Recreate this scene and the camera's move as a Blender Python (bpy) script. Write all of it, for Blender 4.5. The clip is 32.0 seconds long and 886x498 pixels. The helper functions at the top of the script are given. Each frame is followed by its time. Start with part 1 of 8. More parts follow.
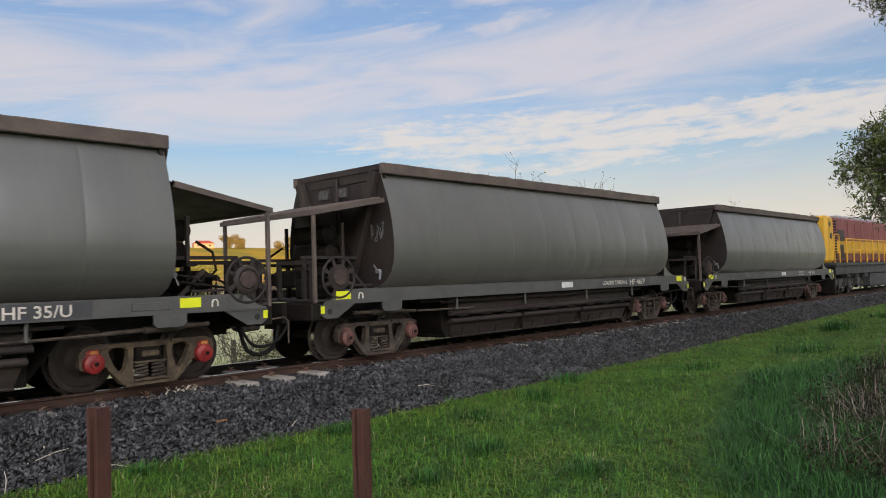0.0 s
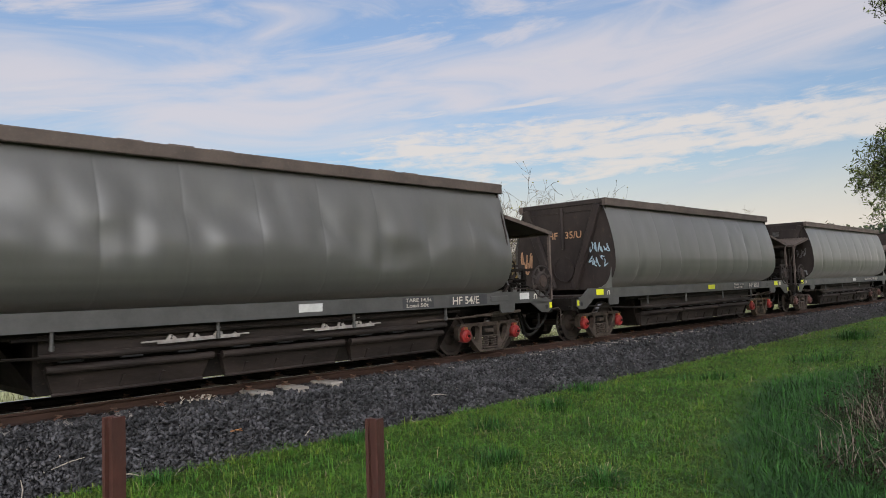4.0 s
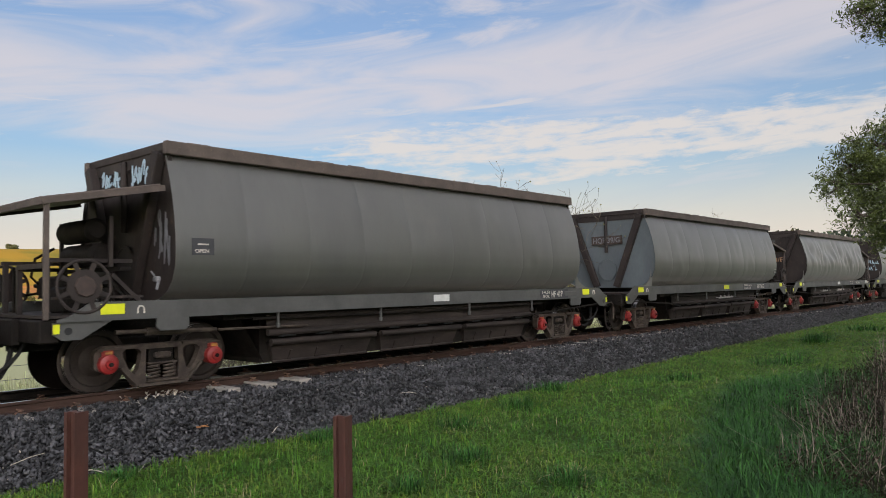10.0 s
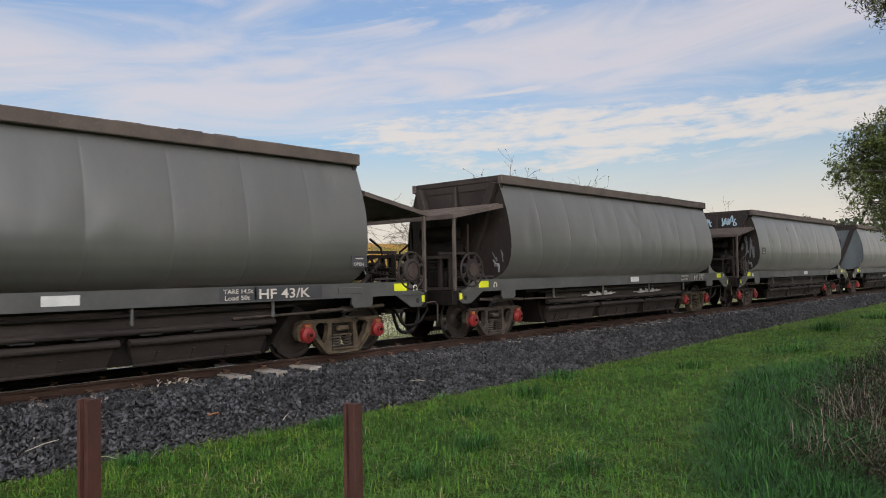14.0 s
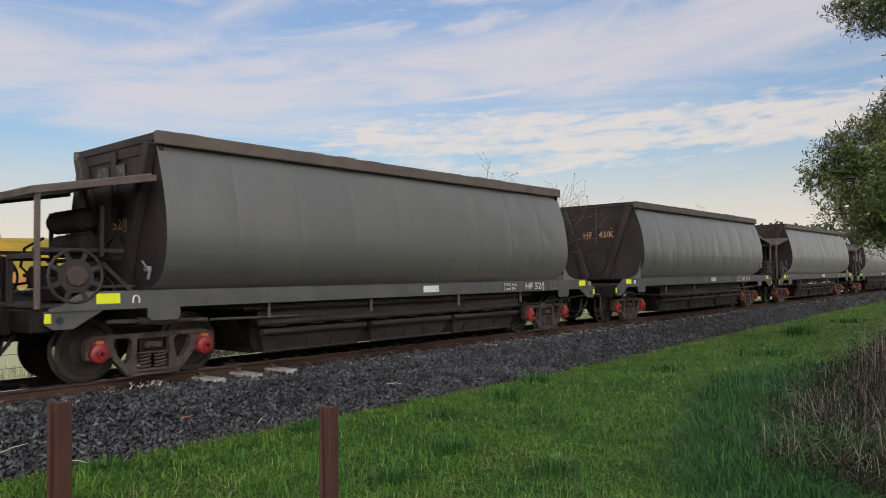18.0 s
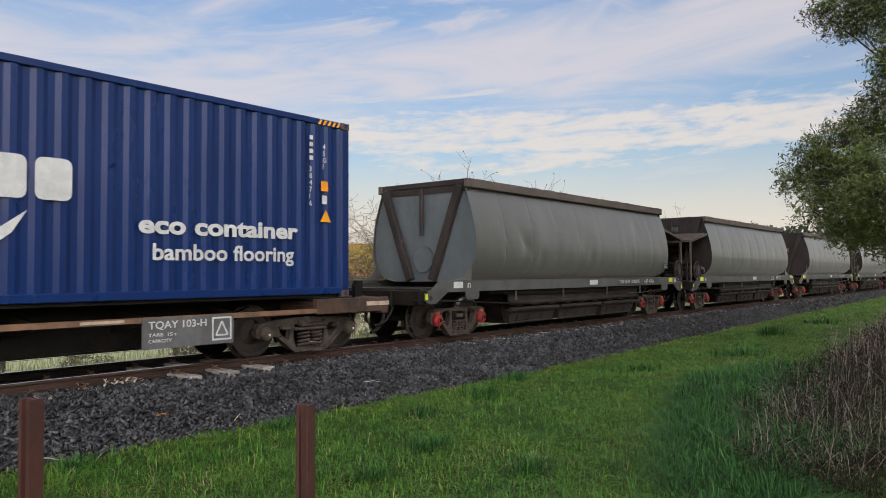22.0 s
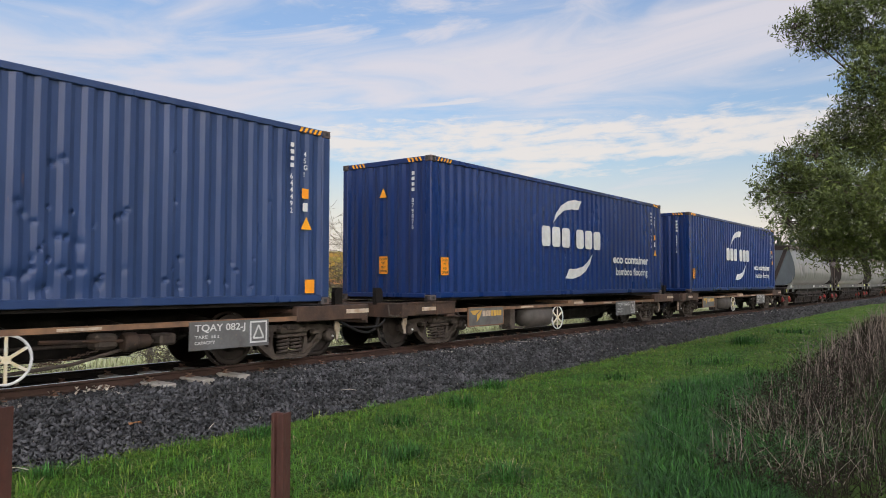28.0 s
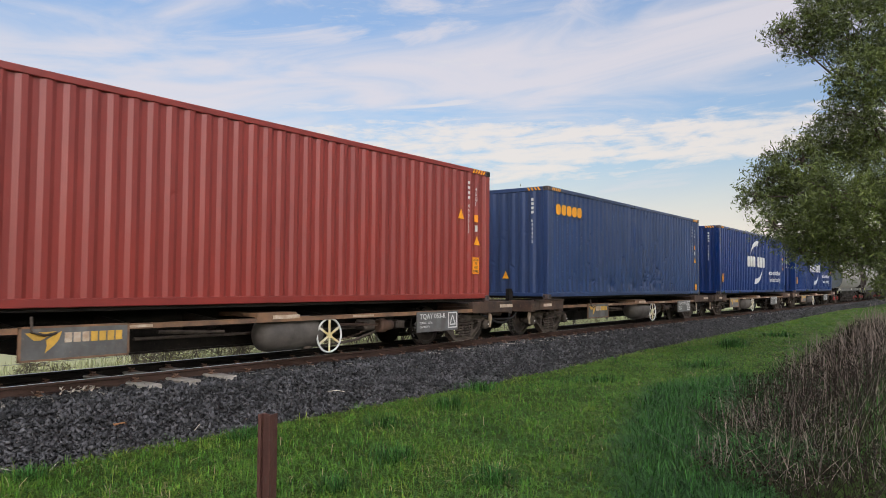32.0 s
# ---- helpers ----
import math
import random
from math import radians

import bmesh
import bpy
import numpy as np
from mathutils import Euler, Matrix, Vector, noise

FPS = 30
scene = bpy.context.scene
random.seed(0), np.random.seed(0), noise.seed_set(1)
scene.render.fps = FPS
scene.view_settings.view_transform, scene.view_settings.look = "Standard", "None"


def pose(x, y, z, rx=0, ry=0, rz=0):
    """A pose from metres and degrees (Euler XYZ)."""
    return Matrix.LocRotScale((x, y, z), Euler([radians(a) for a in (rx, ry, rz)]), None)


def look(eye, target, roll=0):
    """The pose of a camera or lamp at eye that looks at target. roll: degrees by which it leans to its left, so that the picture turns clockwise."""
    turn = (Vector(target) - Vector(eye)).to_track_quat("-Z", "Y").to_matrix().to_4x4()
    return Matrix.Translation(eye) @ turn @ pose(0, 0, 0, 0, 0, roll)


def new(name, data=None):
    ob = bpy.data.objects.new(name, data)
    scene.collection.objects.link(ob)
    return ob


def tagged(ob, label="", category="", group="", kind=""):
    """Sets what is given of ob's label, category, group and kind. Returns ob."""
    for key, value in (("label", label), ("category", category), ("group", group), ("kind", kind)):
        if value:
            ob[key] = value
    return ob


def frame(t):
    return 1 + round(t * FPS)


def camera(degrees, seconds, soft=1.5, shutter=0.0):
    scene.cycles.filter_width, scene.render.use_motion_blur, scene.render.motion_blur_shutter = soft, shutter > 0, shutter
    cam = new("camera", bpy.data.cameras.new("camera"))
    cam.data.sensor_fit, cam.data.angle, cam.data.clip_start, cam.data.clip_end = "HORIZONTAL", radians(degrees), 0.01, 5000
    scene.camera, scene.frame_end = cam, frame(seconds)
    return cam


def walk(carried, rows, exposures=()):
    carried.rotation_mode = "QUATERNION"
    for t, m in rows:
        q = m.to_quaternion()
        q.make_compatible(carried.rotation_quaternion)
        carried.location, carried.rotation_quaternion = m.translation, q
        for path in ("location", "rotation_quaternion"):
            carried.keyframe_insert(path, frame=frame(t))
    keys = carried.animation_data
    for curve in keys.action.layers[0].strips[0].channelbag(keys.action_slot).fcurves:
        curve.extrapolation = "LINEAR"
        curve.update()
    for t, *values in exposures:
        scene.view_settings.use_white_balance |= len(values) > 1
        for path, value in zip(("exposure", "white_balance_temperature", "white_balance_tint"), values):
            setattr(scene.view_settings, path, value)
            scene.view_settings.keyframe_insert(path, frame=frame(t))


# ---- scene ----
EXPO = 1.0
SKY_STRENGTH, SKY_GAIN = 0.1, (1.82, 1.78, 1.98, 1.0)
CLOUD_LOW, CLOUD_HIGH = (4.45, 3.98, 3.6, 1), (3.6, 3.6, 3.75, 1)
CLOUD_LILAC = (3.95, 3.6, 3.7, 1)
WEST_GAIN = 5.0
cam = camera(61.80, 32.0, soft=0.7, shutter=0.1)
# a hand-held camera standing beside the line, turning slowly to its right
walk(cam, [
    (0, pose(0, -10.228, 1.299, 92.20, 1.78, -47.09)),
    (0.5, pose(0, -10.228, 1.299, 92.22, 1.79, -47.32)),
    (1, pose(0, -10.228, 1.299, 92.27, 1.68, -47.35)),
    (1.5, pose(0, -10.228, 1.299, 92.42, 1.55, -47.37)),
    (2, pose(0, -10.228, 1.299, 92.56, 1.57, -46.94)),
    (2.5, pose(0, -10.228, 1.299, 92.86, 1.72, -46.37)),
    (3, pose(0, -10.228, 1.299, 92.98, 1.81, -46.05)),
    (3.5, pose(0, -10.228, 1.299, 92.97, 1.90, -45.98)),
    (5.5, pose(0, -10.228, 1.299, 92.88, 1.49, -46.82)),
    (6, pose(0, -10.228, 1.299, 92.90, 1.25, -47.03)),
    (6.5, pose(0, -10.228, 1.299, 92.92, 1.10, -47.21)),
    (7, pose(0, -10.228, 1.299, 93.01, 0.99, -47.34)),
    (7.5, pose(0, -10.228, 1.299, 93.13, 0.96, -47.37)),
    (8, pose(0, -10.228, 1.299, 93.17, 0.98, -47.69)),
    (8.5, pose(0, -10.228, 1.299, 93.08, 1.08, -47.89)),
    (9, pose(0, -10.228, 1.299, 92.90, 1.10, -48.05)),
    (9.5, pose(0, -10.228, 1.299, 92.79, 1.07, -48.17)),
    (10, pose(0, -10.228, 1.299, 92.75, 1.00, -48.32)),
    (10.5, pose(0, -10.228, 1.299, 92.87, 0.89, -48.44)),
    (11, pose(0, -10.228, 1.299, 92.84, 0.83, -48.55)),
    (11.5, pose(0, -10.228, 1.299, 92.74, 0.74, -48.74)),
    (12, pose(0, -10.228, 1.299, 92.51, 0.85, -48.67)),
    (12.5, pose(0, -10.228, 1.299, 92.34, 0.95, -48.19)),
    (13, pose(0, -10.228, 1.299, 92.19, 1.01, -48.10)),
    (13.5, pose(0, -10.228, 1.299, 91.94, 1.03, -47.79)),
    (14, pose(0, -10.228, 1.299, 91.86, 1.04, -47.60)),
    (14.5, pose(0, -10.228, 1.299, 91.81, 0.94, -47.75)),
    (16.5, pose(0, -10.228, 1.299, 91.84, 0.82, -48.39)),
    (17, pose(0, -10.228, 1.299, 92.00, 0.86, -48.66)),
    (17.5, pose(0, -10.228, 1.299, 92.05, 0.81, -49.01)),
    (18, pose(0, -10.228, 1.299, 92.05, 0.76, -49.37)),
    (18.5, pose(0, -10.228, 1.299, 92.05, 0.76, -49.74)),
    (19, pose(0, -10.228, 1.299, 92.09, 0.71, -50.07)),
    (19.5, pose(0, -10.228, 1.299, 92.10, 0.60, -50.34)),
    (20, pose(0, -10.228, 1.299, 91.95, 0.60, -50.64)),
    (20.5, pose(0, -10.228, 1.299, 91.92, 0.49, -51.00)),
    (21, pose(0, -10.228, 1.299, 91.92, 0.42, -51.08)),
    (21.5, pose(0, -10.228, 1.299, 91.91, 0.35, -50.96)),
    (22, pose(0, -10.228, 1.299, 91.90, 0.27, -50.99)),
    (22.5, pose(0, -10.228, 1.299, 91.93, 0.14, -51.17)),
    (23, pose(0, -10.228, 1.299, 91.97, 0.04, -51.37)),
    (23.5, pose(0, -10.228, 1.299, 92.09, 0.06, -51.64)),
    (24, pose(0, -10.228, 1.299, 92.23, 0.08, -51.71)),
    (24.5, pose(0, -10.228, 1.299, 92.32, 0.07, -51.89)),
    (25, pose(0, -10.228, 1.299, 92.38, -0.01, -52.00)),
    (25.5, pose(0, -10.228, 1.299, 92.36, -0.07, -52.20)),
    (27.5, pose(0, -10.228, 1.299, 92.51, -0.02, -52.65)),
    (28, pose(0, -10.228, 1.299, 92.53, -0.07, -52.70)),
    (28.5, pose(0, -10.228, 1.299, 92.52, -0.07, -52.77)),
    (29, pose(0, -10.228, 1.299, 92.54, -0.24, -52.86)),
    (29.5, pose(0, -10.228, 1.299, 92.59, -0.40, -52.92)),
    (30, pose(0, -10.228, 1.299, 92.62, -0.51, -53.03)),
    (30.5, pose(0, -10.228, 1.299, 92.63, -0.53, -53.18)),
    (31, pose(0, -10.228, 1.299, 92.63, -0.52, -53.23)),
    (31.5, pose(0, -10.228, 1.299, 92.63, -0.43, -53.42)),
    (32, pose(0, -10.228, 1.299, 92.66, -0.39, -53.61)),
], exposures=[(0, EXPO - 0.12), (21.5, EXPO - 0.12), (23.2, EXPO + 0.04), (32, EXPO + 0.04)])
# how far the train has run along the track, in metres
TRAVEL = [(0, -115.54), (2, -105.54), (4, -95.52), (6, -85.45), (8, -75.32), (10, -65.08), (12, -54.83), (14, -44.61), (16, -34.39), (18, -24.18), (20, -13.78), (22, -3.56), (24, 6.40), (26, 16.37), (28, 26.36), (30, 36.39), (32, 46.58)]

# ---- daylight: low evening sun behind the camera, kept off the line by an unseen ridge ----
SUN_EL, SUN_AZ = radians(2.95), radians(216)
world = bpy.data.worlds.new("evening_sky")
scene.world = world
world.use_nodes = True
wn, wl = world.node_tree.nodes, world.node_tree.links
wn.clear()


def wnode(kind, **kw):
    n = wn.new(kind)
    for k, v in kw.items():
        if k in n.inputs:
            n.inputs[k].default_value = v
    return n


def wmath(op, a, b=None):
    n = wn.new("ShaderNodeMath")
    n.operation = op
    for i, v in enumerate((a, b)):
        if v is None:
            continue
        if isinstance(v, (int, float)):
            n.inputs[i].default_value = v
        else:
            wl.new(v, n.inputs[i])
    return n.outputs[0]


def wramp(fac, lo, hi):
    n = wn.new("ShaderNodeMapRange")
    n.interpolation_type = "SMOOTHSTEP"
    wl.new(fac, n.inputs[0])
    n.inputs[1].default_value, n.inputs[2].default_value = lo, hi
    return n.outputs[0]


def wmix(fac, a, b):
    n = wn.new("ShaderNodeMix")
    n.data_type = "RGBA"
    for sock, v in ((n.inputs[0], fac), (n.inputs[6], a), (n.inputs[7], b)):
        if isinstance(v, (tuple, float, int)):
            sock.default_value = v
        else:
            wl.new(v, sock)
    return n.outputs[2]


sky = wn.new("ShaderNodeTexSky")
sky.sky_type, sky.sun_disc = "NISHITA", False
sky.sun_elevation, sky.sun_rotation = SUN_EL, SUN_AZ
sky.air_density, sky.dust_density, sky.ozone_density = 1.0, 0.5, 3.0
geo = wn.new("ShaderNodeTexCoord")
sep = wn.new("ShaderNodeSeparateXYZ")
wl.new(geo.outputs["Generated"], sep.inputs[0])
el = wmath("MAXIMUM", sep.outputs[2], 0.0)
den = wmath("ADD", el, 0.09)
px, py = wmath("DIVIDE", sep.outputs[0], den), wmath("DIVIDE", sep.outputs[1], den)


def clouds(scale, stretch, turn, shift, detail=7.0, rough=0.55, warp=0.4):
    """Streaky noise on the cloud deck; streaks lie across the heading given by turn."""
    c, s_ = math.cos(radians(turn)), math.sin(radians(turn))
    comb = wn.new("ShaderNodeCombineXYZ")
    wl.new(wmath("SUBTRACT", wmath("MULTIPLY", px, c * scale), wmath("MULTIPLY", py, s_ * scale)), comb.inputs[0])
    wl.new(wmath("ADD", wmath("MULTIPLY", px, s_ * scale * stretch), wmath("MULTIPLY", py, c * scale * stretch)), comb.inputs[1])
    mp = wn.new("ShaderNodeVectorMath")
    mp.operation = "ADD"
    mp.inputs[1].default_value = shift
    wl.new(comb.outputs[0], mp.inputs[0])
    n = wnode("ShaderNodeTexNoise", Scale=1.0, Detail=detail, Roughness=rough, Distortion=warp)
    wl.new(mp.outputs[0], n.inputs["Vector"])
    return n.outputs[0]


# bearing and height of each way, in degrees
bearing = wmath("MULTIPLY", wmath("ARCTAN2", sep.outputs[0], sep.outputs[1]), 180 / math.pi)
height = wmath("MULTIPLY", wmath("ARCSINE", sep.outputs[2]), 180 / math.pi)


def streaks(a, e, slope, shift, detail=8.0, rough=0.58, warp=0.4):
    """Cloud texture by bearing and height, drawn out along the horizon; slope tips it upward to the east."""
    comb = wn.new("ShaderNodeCombineXYZ")
    wl.new(wmath("MULTIPLY", bearing, a), comb.inputs[0])
    wl.new(wmath("MULTIPLY", wmath("SUBTRACT", height, wmath("MULTIPLY", bearing, slope)), e), comb.inputs[1])
    comb.inputs[2].default_value = shift
    n = wnode("ShaderNodeTexNoise", Scale=1.0, Detail=detail, Roughness=rough, Distortion=warp)
    wl.new(comb.outputs[0], n.inputs["Vector"])
    return n.outputs[0]


def over(v, edge, soft):
    """0 below the edge, 1 above it."""
    return wramp(v, edge - soft, edge + soft)


def between(v, lo, hi, soft):
    return wmath("MULTIPLY", over(v, lo, soft), wmath("SUBTRACT", 1.0, over(v, hi, soft)))


# the rest of the sky: broken sheets and wisps
big = wramp(clouds(0.3, 1.3, 62, (3.1, 1.7, 0), 9.0, 0.64, 0.6), 0.36, 0.66)
wisp = wmath("MULTIPLY", wramp(clouds(1.1, 2.4, 66, (1.3, 5.9, 0), 10.0, 0.68, 0.5), 0.5, 0.8), 0.6)
rest = wmath("MAXIMUM", wmath("MULTIPLY", big, 0.72), wisp)
# a mottled belt of cream cloud from the north-east to the east, fraying out below
belt = wmath("MULTIPLY", between(height, 8.9, 12.4, 1.1), wramp(bearing, 33.0, 47.0))
tail = wmath("MULTIPLY", wmath("MULTIPLY", between(height, 7.2, 10.0, 1.0), between(bearing, 44.0, 68.0, 7.0)), 0.75)
belt = wmath("MAXIMUM", belt, tail)
mottle = wmath("ADD", wmath("MULTIPLY", streaks(0.15, 0.95, 0.03, 4.3, 9.0, 0.6, 0.5), 0.62), wmath("MULTIPLY", streaks(0.5, 1.6, 0.03, 8.1, 8.0, 0.62, 0.3), 0.38))
belt = wramp(wmath("ADD", wmath("MULTIPLY", belt, 0.38), wmath("MULTIPLY", wmath("SUBTRACT", mottle, 0.5), 1.5)), 0.08, 0.46)
# a broad lilac sheet that climbs to the east, with a frayed lower lip
lift = wmath("SUBTRACT", bearing, 35.0)
mid = wmath("ADD", 14.6, wmath("ADD", wmath("MULTIPLY", lift, 0.03), wmath("MULTIPLY", wmath("MULTIPLY", lift, lift), 0.0011)))
off = wmath("ABSOLUTE", wmath("SUBTRACT", height, mid))
sheet = wmath("SUBTRACT", 1.0, wramp(off, 0.2, 5.0))
sheet = wramp(wmath("ADD", wmath("MULTIPLY", sheet, 0.3), wmath("MULTIPLY", wmath("SUBTRACT", streaks(0.055, 0.3, 0.08, 1.7, 8.0, 0.55, 0.7), 0.5), 1.4)), -0.12, 0.46)
lip = wmath("SUBTRACT", 1.0, wramp(wmath("ABSOLUTE", wmath("SUBTRACT", height, wmath("SUBTRACT", mid, 1.6))), 0.1, 1.0))
lip = wmath("MULTIPLY", wramp(wmath("ADD", wmath("MULTIPLY", lip, 0.25), streaks(0.12, 1.1, 0.06, 6.2, 9.0, 0.62, 0.6)), 0.6, 0.9), 0.75)
# torn sheets overhead
high = wramp(wmath("ADD", streaks(0.06, 0.24, 0.16, 3.4, 9.0, 0.6, 0.9), wmath("MULTIPLY", wramp(height, 16.0, 21.0), 0.1)), 0.5, 0.72)
high = wmath("MULTIPLY", wmath("MULTIPLY", high, wramp(height, 15.0, 19.0)), 0.75)
front = wmath("MULTIPLY", between(bearing, 0.0, 110.0, 12.0), wmath("SUBTRACT", 1.0, over(height, 27.0, 4.0)))
lilac = wmath("MAXIMUM", wmath("MULTIPLY", sheet, 0.85), high)
near = wmath("MAXIMUM", wmath("MAXIMUM", wmath("MULTIPLY", belt, 0.9), lip), lilac)
# cloud cover out of view is thickened to send more light onto the train
cover = wmath("ADD", wmath("MULTIPLY", near, front), wmath("MULTIPLY", wmath("ADD", 0.6, wmath("MULTIPLY", rest, 0.4)), wmath("SUBTRACT", 1.0, front)))
cover = wmath("ADD", 0.2, wmath("MULTIPLY", cover, 0.7))
haze = wmath("MULTIPLY", wmath("SUBTRACT", 1.0, wramp(sep.outputs[2], 0.02, 0.24)), 0.92)
cover = wmath("MAXIMUM", cover, haze)
tint = wmix(wmath("MULTIPLY", lilac, wmath("SUBTRACT", 1.0, belt)), wmix(wramp(sep.outputs[2], 0.2, 0.5), CLOUD_LOW, CLOUD_HIGH), CLOUD_LILAC)
boost = wn.new("ShaderNodeMix")
boost.data_type, boost.blend_type = "RGBA", "MULTIPLY"
boost.inputs[0].default_value = 1.0
wl.new(sky.outputs[0], boost.inputs[6])
boost.inputs[7].default_value = SKY_GAIN
# gain added to the unseen western sunset sky, behind the camera, lights the train
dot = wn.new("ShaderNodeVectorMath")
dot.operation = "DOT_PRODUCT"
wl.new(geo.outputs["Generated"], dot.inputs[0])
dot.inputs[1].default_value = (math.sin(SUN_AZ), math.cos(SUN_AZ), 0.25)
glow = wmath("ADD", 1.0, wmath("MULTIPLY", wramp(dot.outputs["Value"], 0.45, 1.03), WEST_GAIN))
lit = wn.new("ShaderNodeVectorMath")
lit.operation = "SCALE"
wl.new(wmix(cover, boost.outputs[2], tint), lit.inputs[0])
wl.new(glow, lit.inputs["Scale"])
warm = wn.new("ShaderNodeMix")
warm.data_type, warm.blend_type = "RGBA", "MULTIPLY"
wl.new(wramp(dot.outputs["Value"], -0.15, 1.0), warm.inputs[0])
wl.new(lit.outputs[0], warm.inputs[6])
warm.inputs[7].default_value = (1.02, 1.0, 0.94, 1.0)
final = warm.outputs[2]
bg = wnode("ShaderNodeBackground", Strength=SKY_STRENGTH)
wl.new(final, bg.inputs[0])
wo = wn.new("ShaderNodeOutputWorld")
wl.new(bg.outputs[0], wo.inputs[0])

sun = new("sun", bpy.data.lights.new("sun", "SUN"))
sun.data.energy, sun.data.angle, sun.data.color = 5.0, radians(0.6), (1.0, 0.6, 0.22)
sun_way = Vector((math.sin(SUN_AZ) * math.cos(SUN_EL), math.cos(SUN_AZ) * math.cos(SUN_EL), math.sin(SUN_EL)))
sun.matrix_world = look(sun_way * 300, (0, 0, 0))

# ---- materials ----
def mat(name, c1, c2=None, rough=0.6, metal=0.0, scale=4.0, stretch=(1, 1, 1), bump=0.0, bscale=30.0, c3=None, fleck=0.5, lo=0.35, hi=0.65, vary=0.15, rvary=0.15, glow=0.0, spec=0.5, cut=0.62):
    """A painted, rusted, stony or leafy surface: two colours in patches, a third in flecks, fine relief, a tint of its own for each object."""
    m = bpy.data.materials.new(name)
    m.use_nodes = True
    n, l = m.node_tree.nodes, m.node_tree.links
    b = n["Principled BSDF"]
    tc = n.new("ShaderNodeTexCoord")
    info = n.new("ShaderNodeObjectInfo")
    off = n.new("ShaderNodeVectorMath")
    off.operation = "ADD"
    sc = n.new("ShaderNodeVectorMath")
    sc.operation = "SCALE"
    sc.inputs[0].default_value = (31.0, 17.0, 11.0)
    l.new(info.outputs["Random"], sc.inputs["Scale"])
    l.new(tc.outputs["Object"], off.inputs[0])
    l.new(sc.outputs[0], off.inputs[1])
    mp = n.new("ShaderNodeMapping")
    mp.inputs["Scale"].default_value = stretch
    l.new(off.outputs[0], mp.inputs[0])

    def noi(s, d=6.0, r=0.6):
        t = n.new("ShaderNodeTexNoise")
        t.inputs["Scale"].default_value, t.inputs["Detail"].default_value, t.inputs["Roughness"].default_value = s, d, r
        l.new(mp.outputs[0], t.inputs["Vector"])
        return t.outputs[0]

    def rng(v, a, z, to=1.0):
        t = n.new("ShaderNodeMapRange")
        t.inputs[1].default_value, t.inputs[2].default_value, t.inputs[4].default_value = a, z, to
        l.new(v, t.inputs[0])
        return t.outputs[0]

    def mix(fac, a, z, kind="MIX"):
        t = n.new("ShaderNodeMix")
        t.data_type, t.blend_type = "RGBA", kind
        for sock, v in ((t.inputs[0], fac), (t.inputs[6], a), (t.inputs[7], z)):
            if isinstance(v, (int, float)):
                sock.default_value = v
            elif isinstance(v, tuple):
                sock.default_value = (*v, 1.0)
            else:
                l.new(v, sock)
        return t.outputs[2]

    big, fine = noi(scale), noi(scale * 9.0, 4.0)
    col = mix(rng(big, lo, hi), c1, c2 or tuple(v * 0.8 for v in c1))
    if c3:
        col = mix(rng(fine, cut, cut + 0.1, fleck), col, c3)
    shade = n.new("ShaderNodeMapRange")
    shade.inputs[3].default_value, shade.inputs[4].default_value = 1 - vary, 1 + vary
    l.new(fine, shade.inputs[0])
    g = n.new("ShaderNodeCombineColor")
    for i in range(3):
        l.new(shade.outputs[0], g.inputs[i])
    col = mix(1.0, col, g.outputs[0], "MULTIPLY")
    l.new(col, b.inputs["Base Color"])
    rr = n.new("ShaderNodeMapRange")
    rr.inputs[3].default_value, rr.inputs[4].default_value = max(0.05, rough - rvary), min(1.0, rough + rvary)
    l.new(big, rr.inputs[0])
    l.new(rr.outputs[0], b.inputs["Roughness"])
    b.inputs["Metallic"].default_value = metal
    b.inputs["Specular IOR Level"].default_value = spec
    if bump:
        bp = n.new("ShaderNodeBump")
        bp.inputs["Strength"].default_value, bp.inputs["Distance"].default_value = bump, 0.02
        l.new(noi(bscale, 4.0), bp.inputs["Height"])
        l.new(bp.outputs[0], b.inputs["Normal"])
    return m


def weather(m, colour, scale, stretch, lo, hi, amount):
    """A further layer of stains, rust or dust drawn out in one direction."""
    n, l = m.node_tree.nodes, m.node_tree.links
    b = n["Principled BSDF"]
    src = b.inputs["Base Color"].links[0].from_socket
    mp = n.new("ShaderNodeMapping")
    mp.inputs["Scale"].default_value = stretch
    tc, info = n.new("ShaderNodeTexCoord"), n.new("ShaderNodeObjectInfo")
    shift = n.new("ShaderNodeVectorMath")
    shift.operation = "SCALE"
    shift.inputs[0].default_value = (23.0, 41.0, 13.0)
    l.new(info.outputs["Random"], shift.inputs["Scale"])
    l.new(shift.outputs[0], mp.inputs["Location"])
    l.new(tc.outputs["Object"], mp.inputs[0])
    t = n.new("ShaderNodeTexNoise")
    t.inputs["Scale"].default_value, t.inputs["Detail"].default_value, t.inputs["Roughness"].default_value = scale, 7.0, 0.62
    l.new(mp.outputs[0], t.inputs["Vector"])
    r = n.new("ShaderNodeMapRange")
    r.inputs[1].default_value, r.inputs[2].default_value, r.inputs[4].default_value = lo, hi, amount
    l.new(t.outputs[0], r.inputs[0])
    x = n.new("ShaderNodeMix")
    x.data_type = "RGBA"
    l.new(r.outputs[0], x.inputs[0])
    l.new(src, x.inputs[6])
    x.inputs[7].default_value = (*colour, 1)
    l.new(x.outputs[2], b.inputs["Base Color"])
    return m


